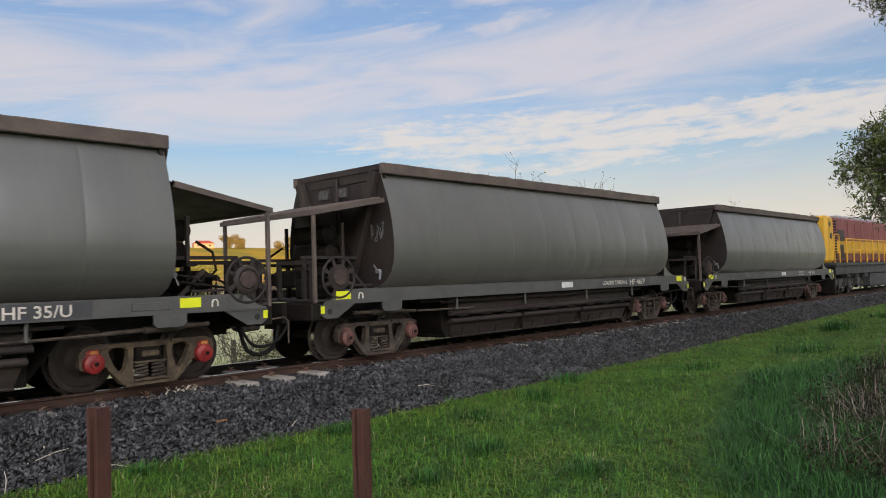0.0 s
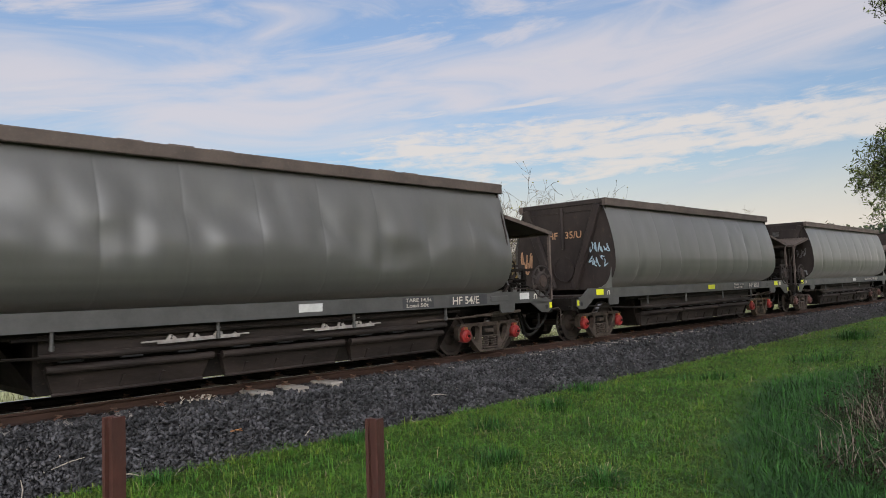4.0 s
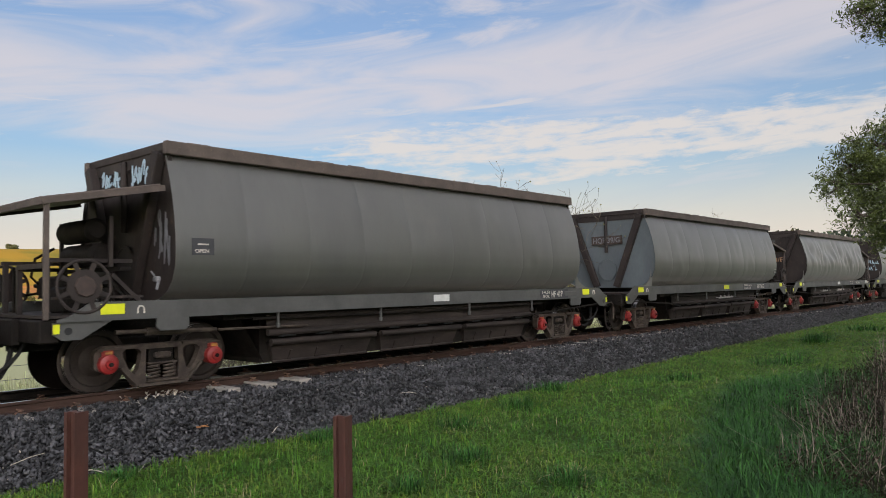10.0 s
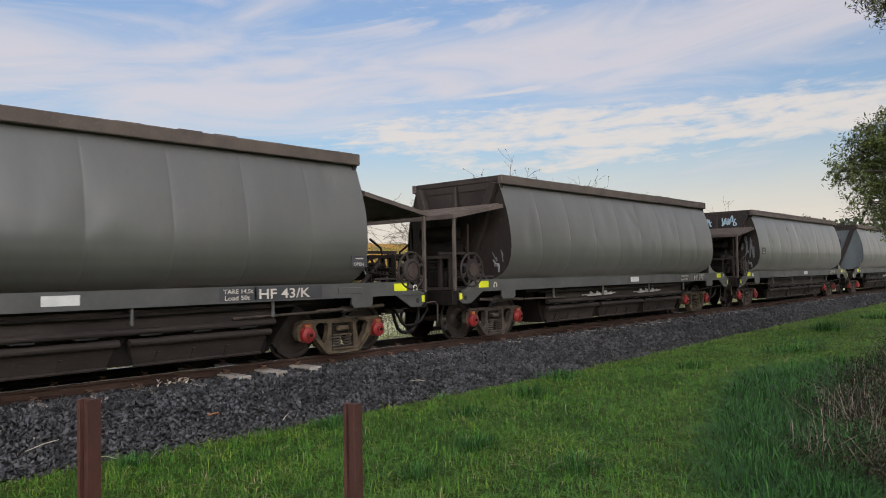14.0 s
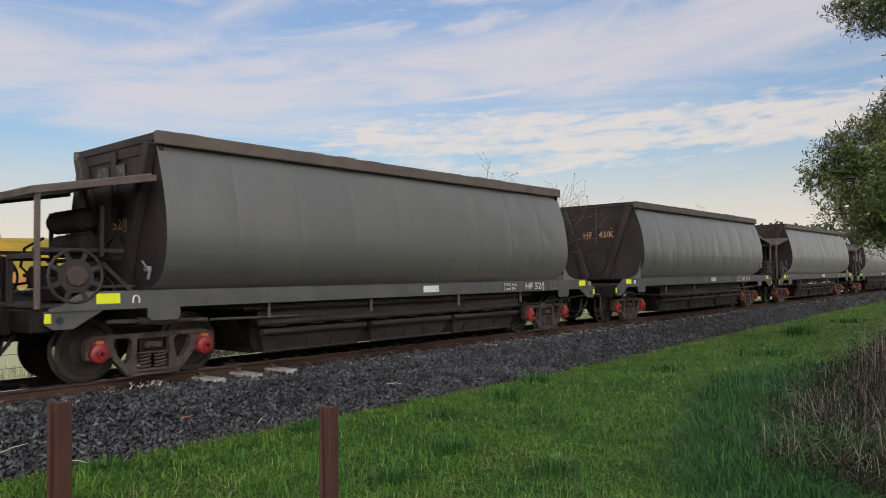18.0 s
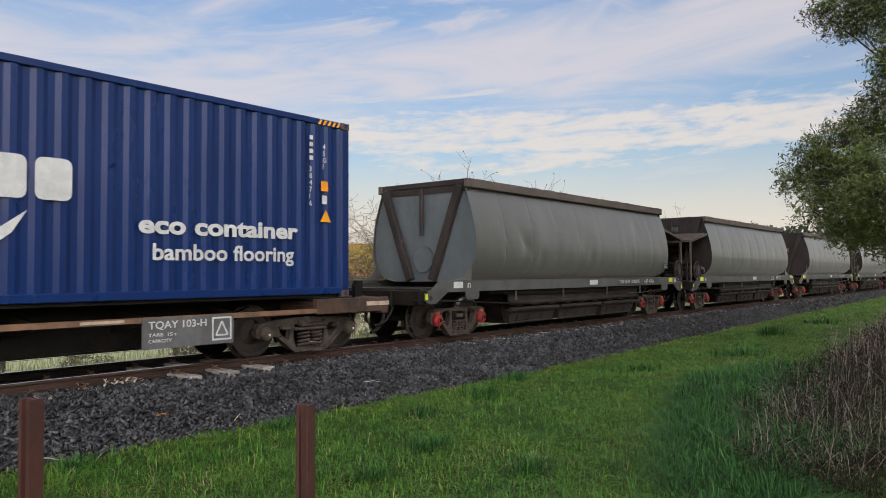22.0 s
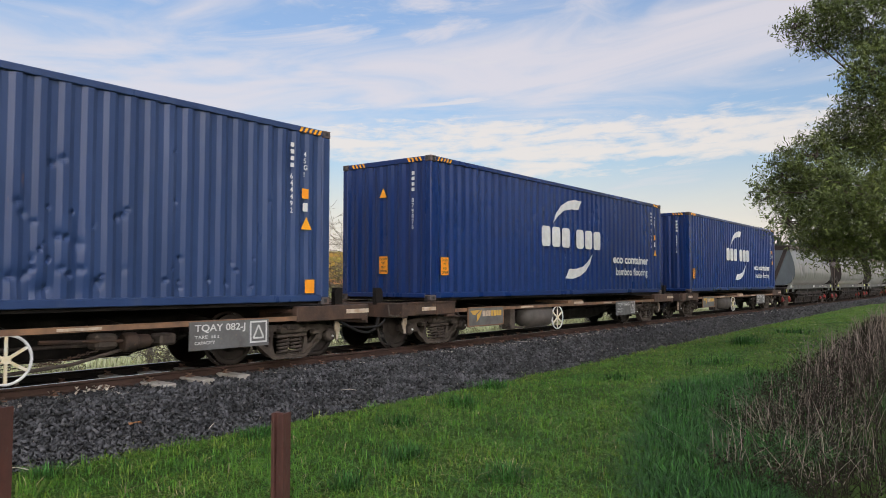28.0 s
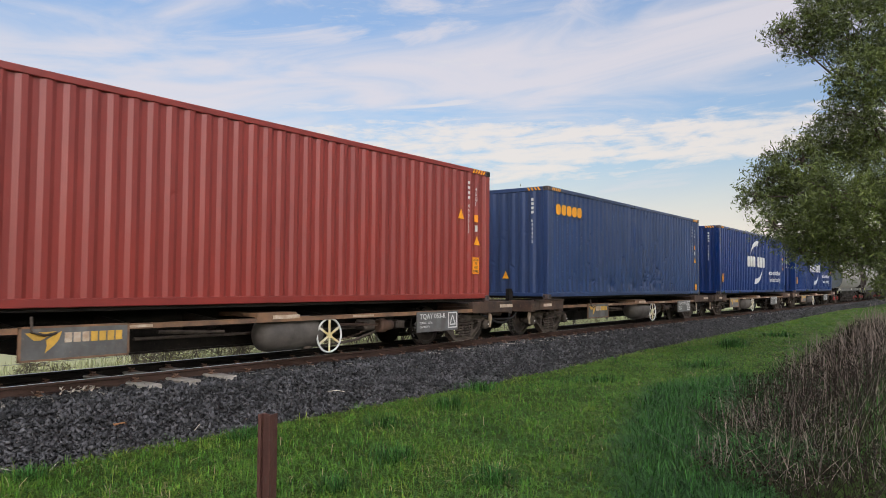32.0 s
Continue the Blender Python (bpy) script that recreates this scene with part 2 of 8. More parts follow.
def island(m, amount=0.35):
    """Lets each loose piece of a joined mesh differ a little in brightness."""
    n, l = m.node_tree.nodes, m.node_tree.links
    b = n["Principled BSDF"]
    src = b.inputs["Base Color"].links[0].from_socket
    ge = n.new("ShaderNodeNewGeometry")
    mr = n.new("ShaderNodeMapRange")
    mr.inputs[3].default_value, mr.inputs[4].default_value = 1 - amount, 1 + amount
    l.new(ge.outputs["Random Per Island"], mr.inputs[0])
    mx = n.new("ShaderNodeVectorMath")
    mx.operation = "SCALE"
    l.new(src, mx.inputs[0])
    l.new(mr.outputs[0], mx.inputs["Scale"])
    l.new(mx.outputs[0], b.inputs["Base Color"])
    return m


HOPPER = mat("hopper_paint", (0.084, 0.084, 0.075), (0.069, 0.069, 0.063), 0.4, 0.0, 1.0, (1.2, 1, 0.3), 0.03, 6, (0.055, 0.045, 0.038), 0.4, vary=0.12, rvary=0.08, spec=1.0)
weather(HOPPER, (0.03, 0.024, 0.02), 1.0, (2.2, 1, 0.2), 0.62, 0.85, 0.2)
weather(HOPPER, (0.16, 0.14, 0.115), 1.6, (1.2, 1, 0.5), 0.58, 0.82, 0.25)
gloss = HOPPER.node_tree.nodes["Principled BSDF"]
gloss.inputs["Coat Weight"].default_value, gloss.inputs["Coat Roughness"].default_value = 0.3, 0.22
gloss.inputs["Sheen Weight"].default_value, gloss.inputs["Sheen Roughness"].default_value = 0.28, 0.4
gloss.inputs["Sheen Tint"].default_value = (0.95, 0.9, 0.82, 1)
PATCHPAINT = mat("patched_hopper_paint", (0.074, 0.075, 0.068), (0.066, 0.067, 0.06), 0.4, 0, 1.2, spec=1.0)
patched = PATCHPAINT.node_tree.nodes["Principled BSDF"]
patched.inputs["Sheen Weight"].default_value, patched.inputs["Sheen Roughness"].default_value = 0.25, 0.4
FLANGE = mat("hopper_rim_paint", (0.12, 0.095, 0.08), (0.085, 0.068, 0.06), 0.6, 0, 3, (1, 1, 1), 0.2, 20, (0.2, 0.15, 0.11), 0.4, spec=0.2)
ENDDARK = mat("grimy_end_paint", (0.045, 0.036, 0.032), (0.026, 0.021, 0.02), 0.6, 0, 1.6, (1, 1, 0.5), 0.15, 15, (0.11, 0.07, 0.045), 0.4, spec=0.2)
ENDBLUE = mat("blue_grey_end_paint", (0.12, 0.14, 0.15), (0.085, 0.1, 0.108), 0.45, 0, 1.5, (1, 1, 0.5), 0.12, 15, (0.1, 0.07, 0.05), 0.35)
SILL = mat("sill_paint", (0.082, 0.081, 0.078), (0.06, 0.06, 0.057), 0.5, 0, 2.2, (1, 1, 1), 0.12, 25, (0.09, 0.07, 0.055), 0.4)
# brake dust and grime; the same near-black also paints shade on the far rail
GRIME_SHADE = mat("brake_grime_and_shade", (0.017, 0.0135, 0.011), (0.008, 0.0068, 0.006), 0.7, 0, 3, (1, 1, 1), 0.3, 25, (0.06, 0.04, 0.028), 0.4, spec=0.15)
BOGIE = mat("rusty_bogie_steel", (0.088, 0.07, 0.056), (0.042, 0.033, 0.028), 0.72, 0, 5, (1, 1, 1), 0.4, 35, (0.12, 0.085, 0.06), 0.5, spec=0.2)
WHEEL = mat("wheel_steel", (0.052, 0.041, 0.035), (0.03, 0.025, 0.022), 0.6, 0.2, 4, (1, 1, 1), 0.2, 25, spec=0.2)
TREAD = mat("polished_tread", (0.55, 0.53, 0.5), (0.4, 0.38, 0.36), 0.25, 1.0, 6)
REDCAP = mat("red_axle_cap_paint", (0.3, 0.02, 0.02), (0.17, 0.017, 0.015), 0.4, 0, 6, c3=(0.08, 0.05, 0.04), fleck=0.5)
DULLCAP = mat("dull_red_cap", (0.16, 0.06, 0.05), (0.08, 0.045, 0.04), 0.6, 0, 6, c3=(0.05, 0.04, 0.035), fleck=0.6)
YELLOW = mat("yellow_reflector", (0.72, 0.75, 0.02), (0.66, 0.7, 0.02), 0.35, 0, 8, vary=0.06)
WHITE = mat("white_marking", (0.62, 0.62, 0.6), (0.5, 0.5, 0.48), 0.5, 0, 7, c3=(0.2, 0.17, 0.15), fleck=0.5)
CREAM = mat("cream_lettering", (0.62, 0.58, 0.5), (0.5, 0.46, 0.4), 0.55, 0, 7)
RUSTTXT = mat("rust_orange_lettering", (0.5, 0.28, 0.15), (0.3, 0.17, 0.1), 0.6, 0, 7)
PANEL = mat("dark_number_panel", (0.035, 0.035, 0.04), (0.05, 0.05, 0.055), 0.5, 0, 5)
SPRAY = mat("pale_blue_spray_paint", (0.42, 0.55, 0.62), (0.3, 0.42, 0.5), 0.5, 0, 9)
SPRAYDIM = mat("faded_grey_spray_paint", (0.2, 0.2, 0.21), (0.13, 0.13, 0.135), 0.6, 0, 9)
RUSTSILL = mat("rusty_flat_frame", (0.085, 0.048, 0.032), (0.034, 0.025, 0.02), 0.7, 0, 2.2, (1, 1, 1), 0.3, 25, (0.19, 0.11, 0.06), 0.45, spec=0.3)
TANSILL = mat("tan_side_channel", (0.23, 0.12, 0.06), (0.1, 0.06, 0.038), 0.65, 0, 3, (1, 1, 1), 0.2, 25, (0.09, 0.055, 0.04), 0.6)
CONTBLUE = mat("container_blue", (0.006, 0.026, 0.115), (0.005, 0.02, 0.094), 0.3, 0, 1.3, (1, 1, 0.3), 0.1, 12, (0.05, 0.065, 0.11), 0.2, vary=0.1, cut=0.68, spec=0.27)
CONTSTEEL = mat("container_faded_blue", (0.026, 0.05, 0.13), (0.019, 0.039, 0.105), 0.33, 0, 1.3, (1, 1, 0.3), 0.12, 12, (0.08, 0.09, 0.12), 0.25, vary=0.12, cut=0.66, spec=0.32)
CONTRED = mat("container_red", (0.23, 0.03, 0.023), (0.19, 0.025, 0.02), 0.38, 0, 1.3, (1, 1, 0.3), 0.1, 12, (0.36, 0.1, 0.075), 0.25, vary=0.08, cut=0.68)
weather(CONTSTEEL, (0.24, 0.11, 0.06), 7.0, (1.6, 1.6, 0.12), 0.7, 0.74, 0.7)
weather(CONTSTEEL, (0.1, 0.11, 0.15), 2.0, (1.5, 1, 0.2), 0.58, 0.75, 0.35)
weather(CONTBLUE, (0.14, 0.09, 0.08), 9.0, (1.6, 1.6, 0.3), 0.74, 0.77, 0.6)
weather(CONTRED, (0.1, 0.03, 0.025), 6.0, (1.6, 1.6, 0.15), 0.68, 0.74, 0.5)
TANKGREY = mat("dusty_tank_paint", (0.1, 0.088, 0.076), (0.06, 0.052, 0.046), 0.65, 0, 3, bump=0.15, spec=0.3)
CASTING = mat("corner_casting", (0.06, 0.055, 0.06), (0.1, 0.06, 0.045), 0.65, 0, 8, bump=0.2)
ORANGE = mat("orange_label", (0.85, 0.3, 0.01), (0.75, 0.27, 0.01), 0.5, 0, 8, vary=0.08)
AMBERTXT = mat("amber_lettering", (0.85, 0.36, 0.01), (0.75, 0.31, 0.01), 0.5, 0, 8, vary=0.08)
BLACK = mat("black_marking", (0.015, 0.015, 0.016), None, 0.5, 0, 8)
BOARDGREY = mat("grey_name_board", (0.125, 0.125, 0.125), (0.085, 0.082, 0.08), 0.55, 0, 3, c3=(0.3, 0.2, 0.1), fleck=0.3)
weather(BOARDGREY, (0.045, 0.033, 0.025), 4.0, (1, 1, 0.5), 0.48, 0.7, 0.6)
RUBBER = mat("hose_rubber", (0.016, 0.016, 0.016), (0.024, 0.022, 0.021), 0.8, 0, 8, spec=0.2)
RAILRUST = mat("rusted_rail_side", (0.064, 0.037, 0.028), (0.04, 0.024, 0.019), 0.85, 0, 6, (0.4, 1, 1), 0.3, 40, spec=0.2)
RAILTOP = mat("polished_rail_head", (0.6, 0.58, 0.56), (0.45, 0.42, 0.4), 0.22, 1.0, 3, (0.3, 4, 1))
SLEEPER = mat("pale_concrete", (0.36, 0.33, 0.29), (0.24, 0.215, 0.185), 0.85, 0, 6, bump=0.3, bscale=50, c3=(0.12, 0.1, 0.08), fleck=0.4)
CLIP = mat("rusty_rail_clip", (0.2, 0.11, 0.07), (0.1, 0.06, 0.045), 0.7, 0.2, 12)
STONE = island(mat("dark_basalt_ballast", (0.076, 0.075, 0.079), (0.028, 0.028, 0.029), 0.65, 0, 3, bump=0.3, bscale=60, c3=(0.15, 0.135, 0.12), fleck=0.3, spec=0.35), 0.8)
BED = mat("ballast_bed_dirt", (0.034, 0.032, 0.033), (0.02, 0.019, 0.02), 0.9, 0, 20, bump=0.8, bscale=25, spec=0.2)
POSTRUST = mat("red_rusted_post", (0.085, 0.027, 0.018), (0.048, 0.018, 0.013), 0.7, 0, 3.5, (1, 1, 0.5), 0.3, 30, (0.06, 0.04, 0.035), 0.5)
TRUNK = mat("grey_brown_bark", (0.1, 0.075, 0.055), (0.055, 0.042, 0.033), 0.9, 0, 6, (1, 1, 0.3), 0.6, 20)
CANE = island(mat("dead_cane", (0.3, 0.24, 0.2), (0.12, 0.093, 0.076), 0.8, 0, 5), 0.55)
BRAMBLE = island(mat("dark_bramble_stem", (0.032, 0.02, 0.017), (0.018, 0.016, 0.011), 0.8, 0, 5, spec=0.1), 0.4)
DOORDIRT = mat("dirty_door_steel", (0.04, 0.031, 0.027), (0.019, 0.0155, 0.014), 0.65, 0, 2.5, (0.4, 1, 1.6), 0.2, 25, (0.075, 0.05, 0.036), 0.4, spec=0.2)
BUFFRAME = mat("buff_dusted_frame", (0.11, 0.083, 0.052), (0.05, 0.039, 0.03), 0.75, 0, 6, (1, 1, 1), 0.4, 35, (0.05, 0.04, 0.03), 0.6, spec=0.2)
STENCIL = mat("worn_stencil_patch", (0.1, 0.098, 0.095), (0.03, 0.027, 0.025), 0.8, 0, 14, bump=0.2)
HUBRUST = mat("rust_red_hub", (0.062, 0.038, 0.03), (0.036, 0.026, 0.022), 0.7, 0, 9, bump=0.2)
SPOKE = mat("yellow_white_spoke_paint", (0.6, 0.46, 0.2), (0.62, 0.6, 0.54), 0.55, 0, 5, c3=(0.2, 0.12, 0.07), fleck=0.5)
TAGORANGE = mat("worn_orange_tag", (0.42, 0.19, 0.03), (0.25, 0.1, 0.03), 0.6, 0, 12)
WORNWHITE = mat("worn_white_marker", (0.5, 0.42, 0.33), (0.34, 0.24, 0.16), 0.6, 0, 9, c3=(0.2, 0.12, 0.07), fleck=0.6)
LATCHGREY = mat("limed_latch_paint", (0.4, 0.37, 0.34), (0.22, 0.2, 0.185), 0.6, 0, 12, c3=(0.08, 0.06, 0.05), fleck=0.6)
BOARDYELLOW = mat("worn_yellow_emblem", (0.58, 0.34, 0.05), (0.42, 0.25, 0.05), 0.55, 0, 9, c3=(0.15, 0.11, 0.07), fleck=0.5)

# ---- mesh helpers ----
class Shell:
    """Gathers points and faces of one mesh."""

    def __init__(self):
        self.v, self.f = [], []

    def add(self, verts, faces, m=None):
        k = len(self.v)
        self.v += [tuple(m @ Vector(p)) for p in verts] if m else [tuple(p) for p in verts]
        self.f += [tuple(i + k for i in q) for q in faces]
        return self

    def box(self, x0, x1, y0, y1, z0, z1, c=0.0, m=None):
        """A block with its edges cut off by c."""
        if x0 > x1: x0, x1 = x1, x0
        if y0 > y1: y0, y1 = y1, y0
        if z0 > z1: z0, z1 = z1, z0
        c = min(c, (x1 - x0) / 2.2, (y1 - y0) / 2.2, (z1 - z0) / 2.2)
        if c <= 0:
            p = [(x, y, z) for x in (x0, x1) for y in (y0, y1) for z in (z0, z1)]
            return self.add(p, [(0, 1, 3, 2), (4, 6, 7, 5), (0, 4, 5, 1), (2, 3, 7, 6), (0, 2, 6, 4), (1, 5, 7, 3)], m)
        xs, ys, zs = (x0, x1), (y0, y1), (z0, z1)
        p, ix = [], {}
        for a in (0, 1):
            for b in (0, 1):
                for e in (0, 1):
                    s = [1 if t == 0 else -1 for t in (a, b, e)]
                    for ax in range(3):
                        d = [c * s[i] if i != ax else 0 for i in range(3)]
                        ix[a, b, e, ax] = len(p)
                        p.append((xs[a] + d[0], ys[b] + d[1], zs[e] + d[2]))
        f = []
        for ax in range(3):
            o = [i for i in range(3) if i != ax]
            for side in (0, 1):
                q = []
                for u, w in ((0, 0), (1, 0), (1, 1), (0, 1)):
                    k = [0, 0, 0]
                    k[ax], k[o[0]], k[o[1]] = side, u, w
                    q.append(ix[k[0], k[1], k[2], ax])
                f.append(tuple(q))
            for u in (0, 1):
                for w in (0, 1):
                    k0, k1 = [0, 0, 0], [0, 0, 0]
                    k0[o[0]], k0[o[1]], k0[ax] = u, w, 0
                    k1[o[0]], k1[o[1]], k1[ax] = u, w, 1
                    f.append((ix[(*k0, o[0])], ix[(*k0, o[1])], ix[(*k1, o[1])], ix[(*k1, o[0])]))
        for a in (0, 1):
            for b in (0, 1):
                for e in (0, 1):
                    f.append((ix[a, b, e, 0], ix[a, b, e, 1], ix[a, b, e, 2]))
        return self.add(p, f, m)

    def bar(self, a, b, w, h, up=(0, 0, 1), c=0.0):
        """A straight bar of section w x h from a to b."""
        a, b = Vector(a), Vector(b)
        x = (b - a).normalized()
        y = Vector(up).cross(x)
        if y.length < 1e-5:
            y = Vector((0, 1, 0)).cross(x)
        y.normalize()
        z = x.cross(y)
        m = Matrix(((x.x, y.x, z.x, a.x), (x.y, y.y, z.y, a.y), (x.z, y.z, z.z, a.z), (0, 0, 0, 1)))
        return self.box(0, (b - a).length, -w / 2, w / 2, -h / 2, h / 2, c, m)

    def rod(self, a, b, r, n=10, r2=None, caps=True):
        a, b = Vector(a), Vector(b)
        q = (b - a).to_track_quat("Z", "Y").to_matrix()
        r2 = r if r2 is None else r2
        p = [a + q @ Vector((r * math.cos(t), r * math.sin(t), 0)) for t in (2 * math.pi * i / n for i in range(n))]
        p += [b + q @ Vector((r2 * math.cos(t), r2 * math.sin(t), 0)) for t in (2 * math.pi * i / n for i in range(n))]
        f = [(i, (i + 1) % n, n + (i + 1) % n, n + i) for i in range(n)]
        if caps:
            f += [tuple(range(n - 1, -1, -1)), tuple(range(n, 2 * n))]
        return self.add(p, f)

    def pipe(self, pts, r, n=8):
        """A bent round bar through points."""
        pts = [Vector(p) for p in pts]
        ring = []
        up = Vector((0.13, 0.27, 0.95))
        for i, p in enumerate(pts):
            d = (pts[min(i + 1, len(pts) - 1)] - pts[max(i - 1, 0)]).normalized()
            s = d.cross(up)
            if s.length < 1e-3:
                s = d.cross(Vector((1, 0, 0)))
            s.normalize()
            t = s.cross(d)
            rr = r[i] if isinstance(r, (list, tuple)) else r
            ring += [p + s * rr * math.cos(k) + t * rr * math.sin(k) for k in (2 * math.pi * j / n for j in range(n))]
        f = [(i * n + j, i * n + (j + 1) % n, (i + 1) * n + (j + 1) % n, (i + 1) * n + j) for i in range(len(pts) - 1) for j in range(n)]
        f += [tuple(range(n - 1, -1, -1)), tuple(range((len(pts) - 1) * n, len(pts) * n))]
        return self.add(ring, f)

    def lathe(self, prof, centre=(0, 0, 0), axis="y", n=24):
        """Turns a profile of (along, radius) about an axis."""
        p = []
        for a, r in prof:
            for k in range(n):
                t = 2 * math.pi * k / n
                u, w = r * math.cos(t), r * math.sin(t)
                q = {"x": (a, u, w), "y": (u, a, w), "z": (u, w, a)}[axis]
                p.append(tuple(q[i] + centre[i] for i in range(3)))
        f = [(i * n + j, i * n + (j + 1) % n, (i + 1) * n + (j + 1) % n, (i + 1) * n + j) for i in range(len(prof) - 1) for j in range(n)]
        f += [tuple(range(n)), tuple(range((len(prof) - 1) * n, len(prof) * n))[::-1]]
        return self.add(p, f)

    def plate(self, pts, axis, at, thick):
        """A flat plate of a given outline, across an axis."""
        n = len(pts)
        put = {"x": lambda u, w, a: (a, u, w), "y": lambda u, w, a: (u, a, w), "z": lambda u, w, a: (u, w, a)}[axis]
        p = [put(u, w, at) for u, w in pts] + [put(u, w, at + thick) for u, w in pts]
        f = [tuple(range(n)), tuple(range(2 * n - 1, n - 1, -1))] + [(i, n + i, n + (i + 1) % n, (i + 1) % n) for i in range(n)]
        return self.add(p, f)

    def mesh(self, name, material, smooth=False):
        me = bpy.data.meshes.new(name)
        me.from_pydata(self.v, [], self.f)
        bm = bmesh.new()
        bm.from_mesh(me)
        bmesh.ops.recalc_face_normals(bm, faces=bm.faces)
        bm.to_mesh(me)
        bm.free()
        if material:
            me.materials.append(material)
        if smooth:
            me.polygons.foreach_set("use_smooth", [True] * len(me.polygons))
            me.set_sharp_from_angle(angle=radians(38))
        me.update()
        return me


def part(name, shell, material, parent, label="", at=None, smooth=False):
    """One mesh object under a thing or under a part."""
    data = shell if isinstance(shell, bpy.types.Mesh) else shell.mesh(name, material, smooth)
    ob = new(name, data)
    ob.parent = parent
    if at is not None:
        ob.matrix_basis = at if isinstance(at, Matrix) else Matrix.Translation(at)
    if label:
        ob["label"] = label
    return ob


def thing(name, label, category, group="", kind="", shell=None, material=None, at=None, smooth=False):
    data = shell.mesh(name, material, smooth) if isinstance(shell, Shell) else shell
    ob = new(name, data)
    if at is not None:
        ob.matrix_basis = at if isinstance(at, Matrix) else Matrix.Translation(at)
    return tagged(ob, label, category, group, kind)


def lettering(name, text, material, parent, size, m, width=None, spacing=1.0, label="", bold=0.02):
    """Flat letters of a given height; m puts them in their thing's space (they lie in x-y, facing +z)."""
    cu = bpy.data.curves.new(name, "FONT")
    cu.body, cu.size, cu.space_character, cu.offset = text, size * 1.38, spacing, bold * size
    cu.resolution_u = 3
    tmp = bpy.data.objects.new("tmp", cu)
    me = bpy.data.meshes.new_from_object(tmp)
    bpy.data.objects.remove(tmp)
    me.materials.clear()
    me.materials.append(material)
    xs = [v.co.x for v in me.vertices]
    k = width / (max(xs) - min(xs)) if width else 1.0
    for v in me.vertices:
        v.co.x = (v.co.x - min(xs)) * k
    ob = new(name, me)
    ob.parent = parent
    ob.matrix_basis = m
    if label:
        ob["label"] = label
    return ob


def fast_mesh(name, verts, faces_flat, sizes, material, smooth=False):
    """A large mesh from arrays."""
    me = bpy.data.meshes.new(name)
    verts, faces_flat, sizes = np.asarray(verts, np.float32), np.asarray(faces_flat, np.int32), np.asarray(sizes, np.int32)
    me.vertices.add(len(verts))
    me.vertices.foreach_set("co", verts.ravel())
    me.loops.add(len(faces_flat))
    me.loops.foreach_set("vertex_index", faces_flat)
    me.polygons.add(len(sizes))
    me.polygons.foreach_set("loop_start", np.concatenate([[0], np.cumsum(sizes)[:-1]]).astype(np.int32))
    if smooth:
        me.polygons.foreach_set("use_smooth", np.ones(len(sizes), bool))
    me.materials.append(material)
    me.update(calc_edges=True)
    me.validate()
    return me

# ---- ground: one sheet, from an unseen ridge behind the camera to the sunlit hill ----
def ground_z(x, y):
    if y < -2.6:
        z = -0.54 + 0.14 * min(1, (-2.6 - y) / 3.5) + 0.08 * min(1, max(0, (-6 - y) / 4))
        z += 0.32 * max(0, min(1, (x - 14) / 35)) * math.exp(-((y + 5) / 6) ** 2)
        z += 0.05 * noise.noise((x * 0.5, y * 0.5, 3)) * min(1, (-2.6 - y))
        # unseen ridge raised behind the camera so its shadow covers the line
        z += 22 * math.exp(-(((y + 175) / 45) ** 2)) + max(0, min(1, (-y - 175) / 60)) * 14
    elif y < 3.2:
        z = -0.54 - 0.16 * min(1, (y + 2.6) / 0.6)
    else:
        z = -0.7 - 0.45 * min(1, (y - 3.2) / 4) - 0.5 * max(0, min(1, (y - 40) / 120))
        s = max(0.0, min(1.0, (y - 205) / 190))
        s = s * s * (3 - 2 * s)
        z += s * (24.8 + 2.2 * noise.noise((x * 0.006, 0, 7)) + 1.2 * noise.noise((x * 0.02, y * 0.01, 1)))
        z += 0.12 * noise.noise((x * 0.1, y * 0.1, 5)) * min(1, (y - 3) / 20)
    return z


def steps(spans):
    out = []
    for a, b, d in spans:
        out += list(np.arange(a, b, d))
    return out + [spans[-1][1]]


gx = steps([(-2500, -400, 300), (-400, -60, 20), (-60, -6, 3), (-6, 45, 0.3), (45, 120, 4), (120, 700, 25), (700, 3400, 300)])
gy = steps([(-2500, -300, 250), (-300, -60, 12), (-60, -16, 3), (-16, -2, 0.25), (-2, 4, 1.5), (4, 12, 1), (12, 60, 4), (60, 420, 9), (420, 600, 40), (600, 4200, 500)])
gv = [(x, y, ground_z(x, y)) for y in gy for x in gx]
nx = len(gx)
gf = [(j * nx + i, j * nx + i + 1, (j + 1) * nx + i + 1, (j + 1) * nx + i) for j in range(len(gy) - 1) for i in range(nx - 1)]
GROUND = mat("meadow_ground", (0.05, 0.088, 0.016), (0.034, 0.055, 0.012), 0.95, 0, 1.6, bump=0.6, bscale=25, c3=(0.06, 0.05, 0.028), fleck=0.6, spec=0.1)


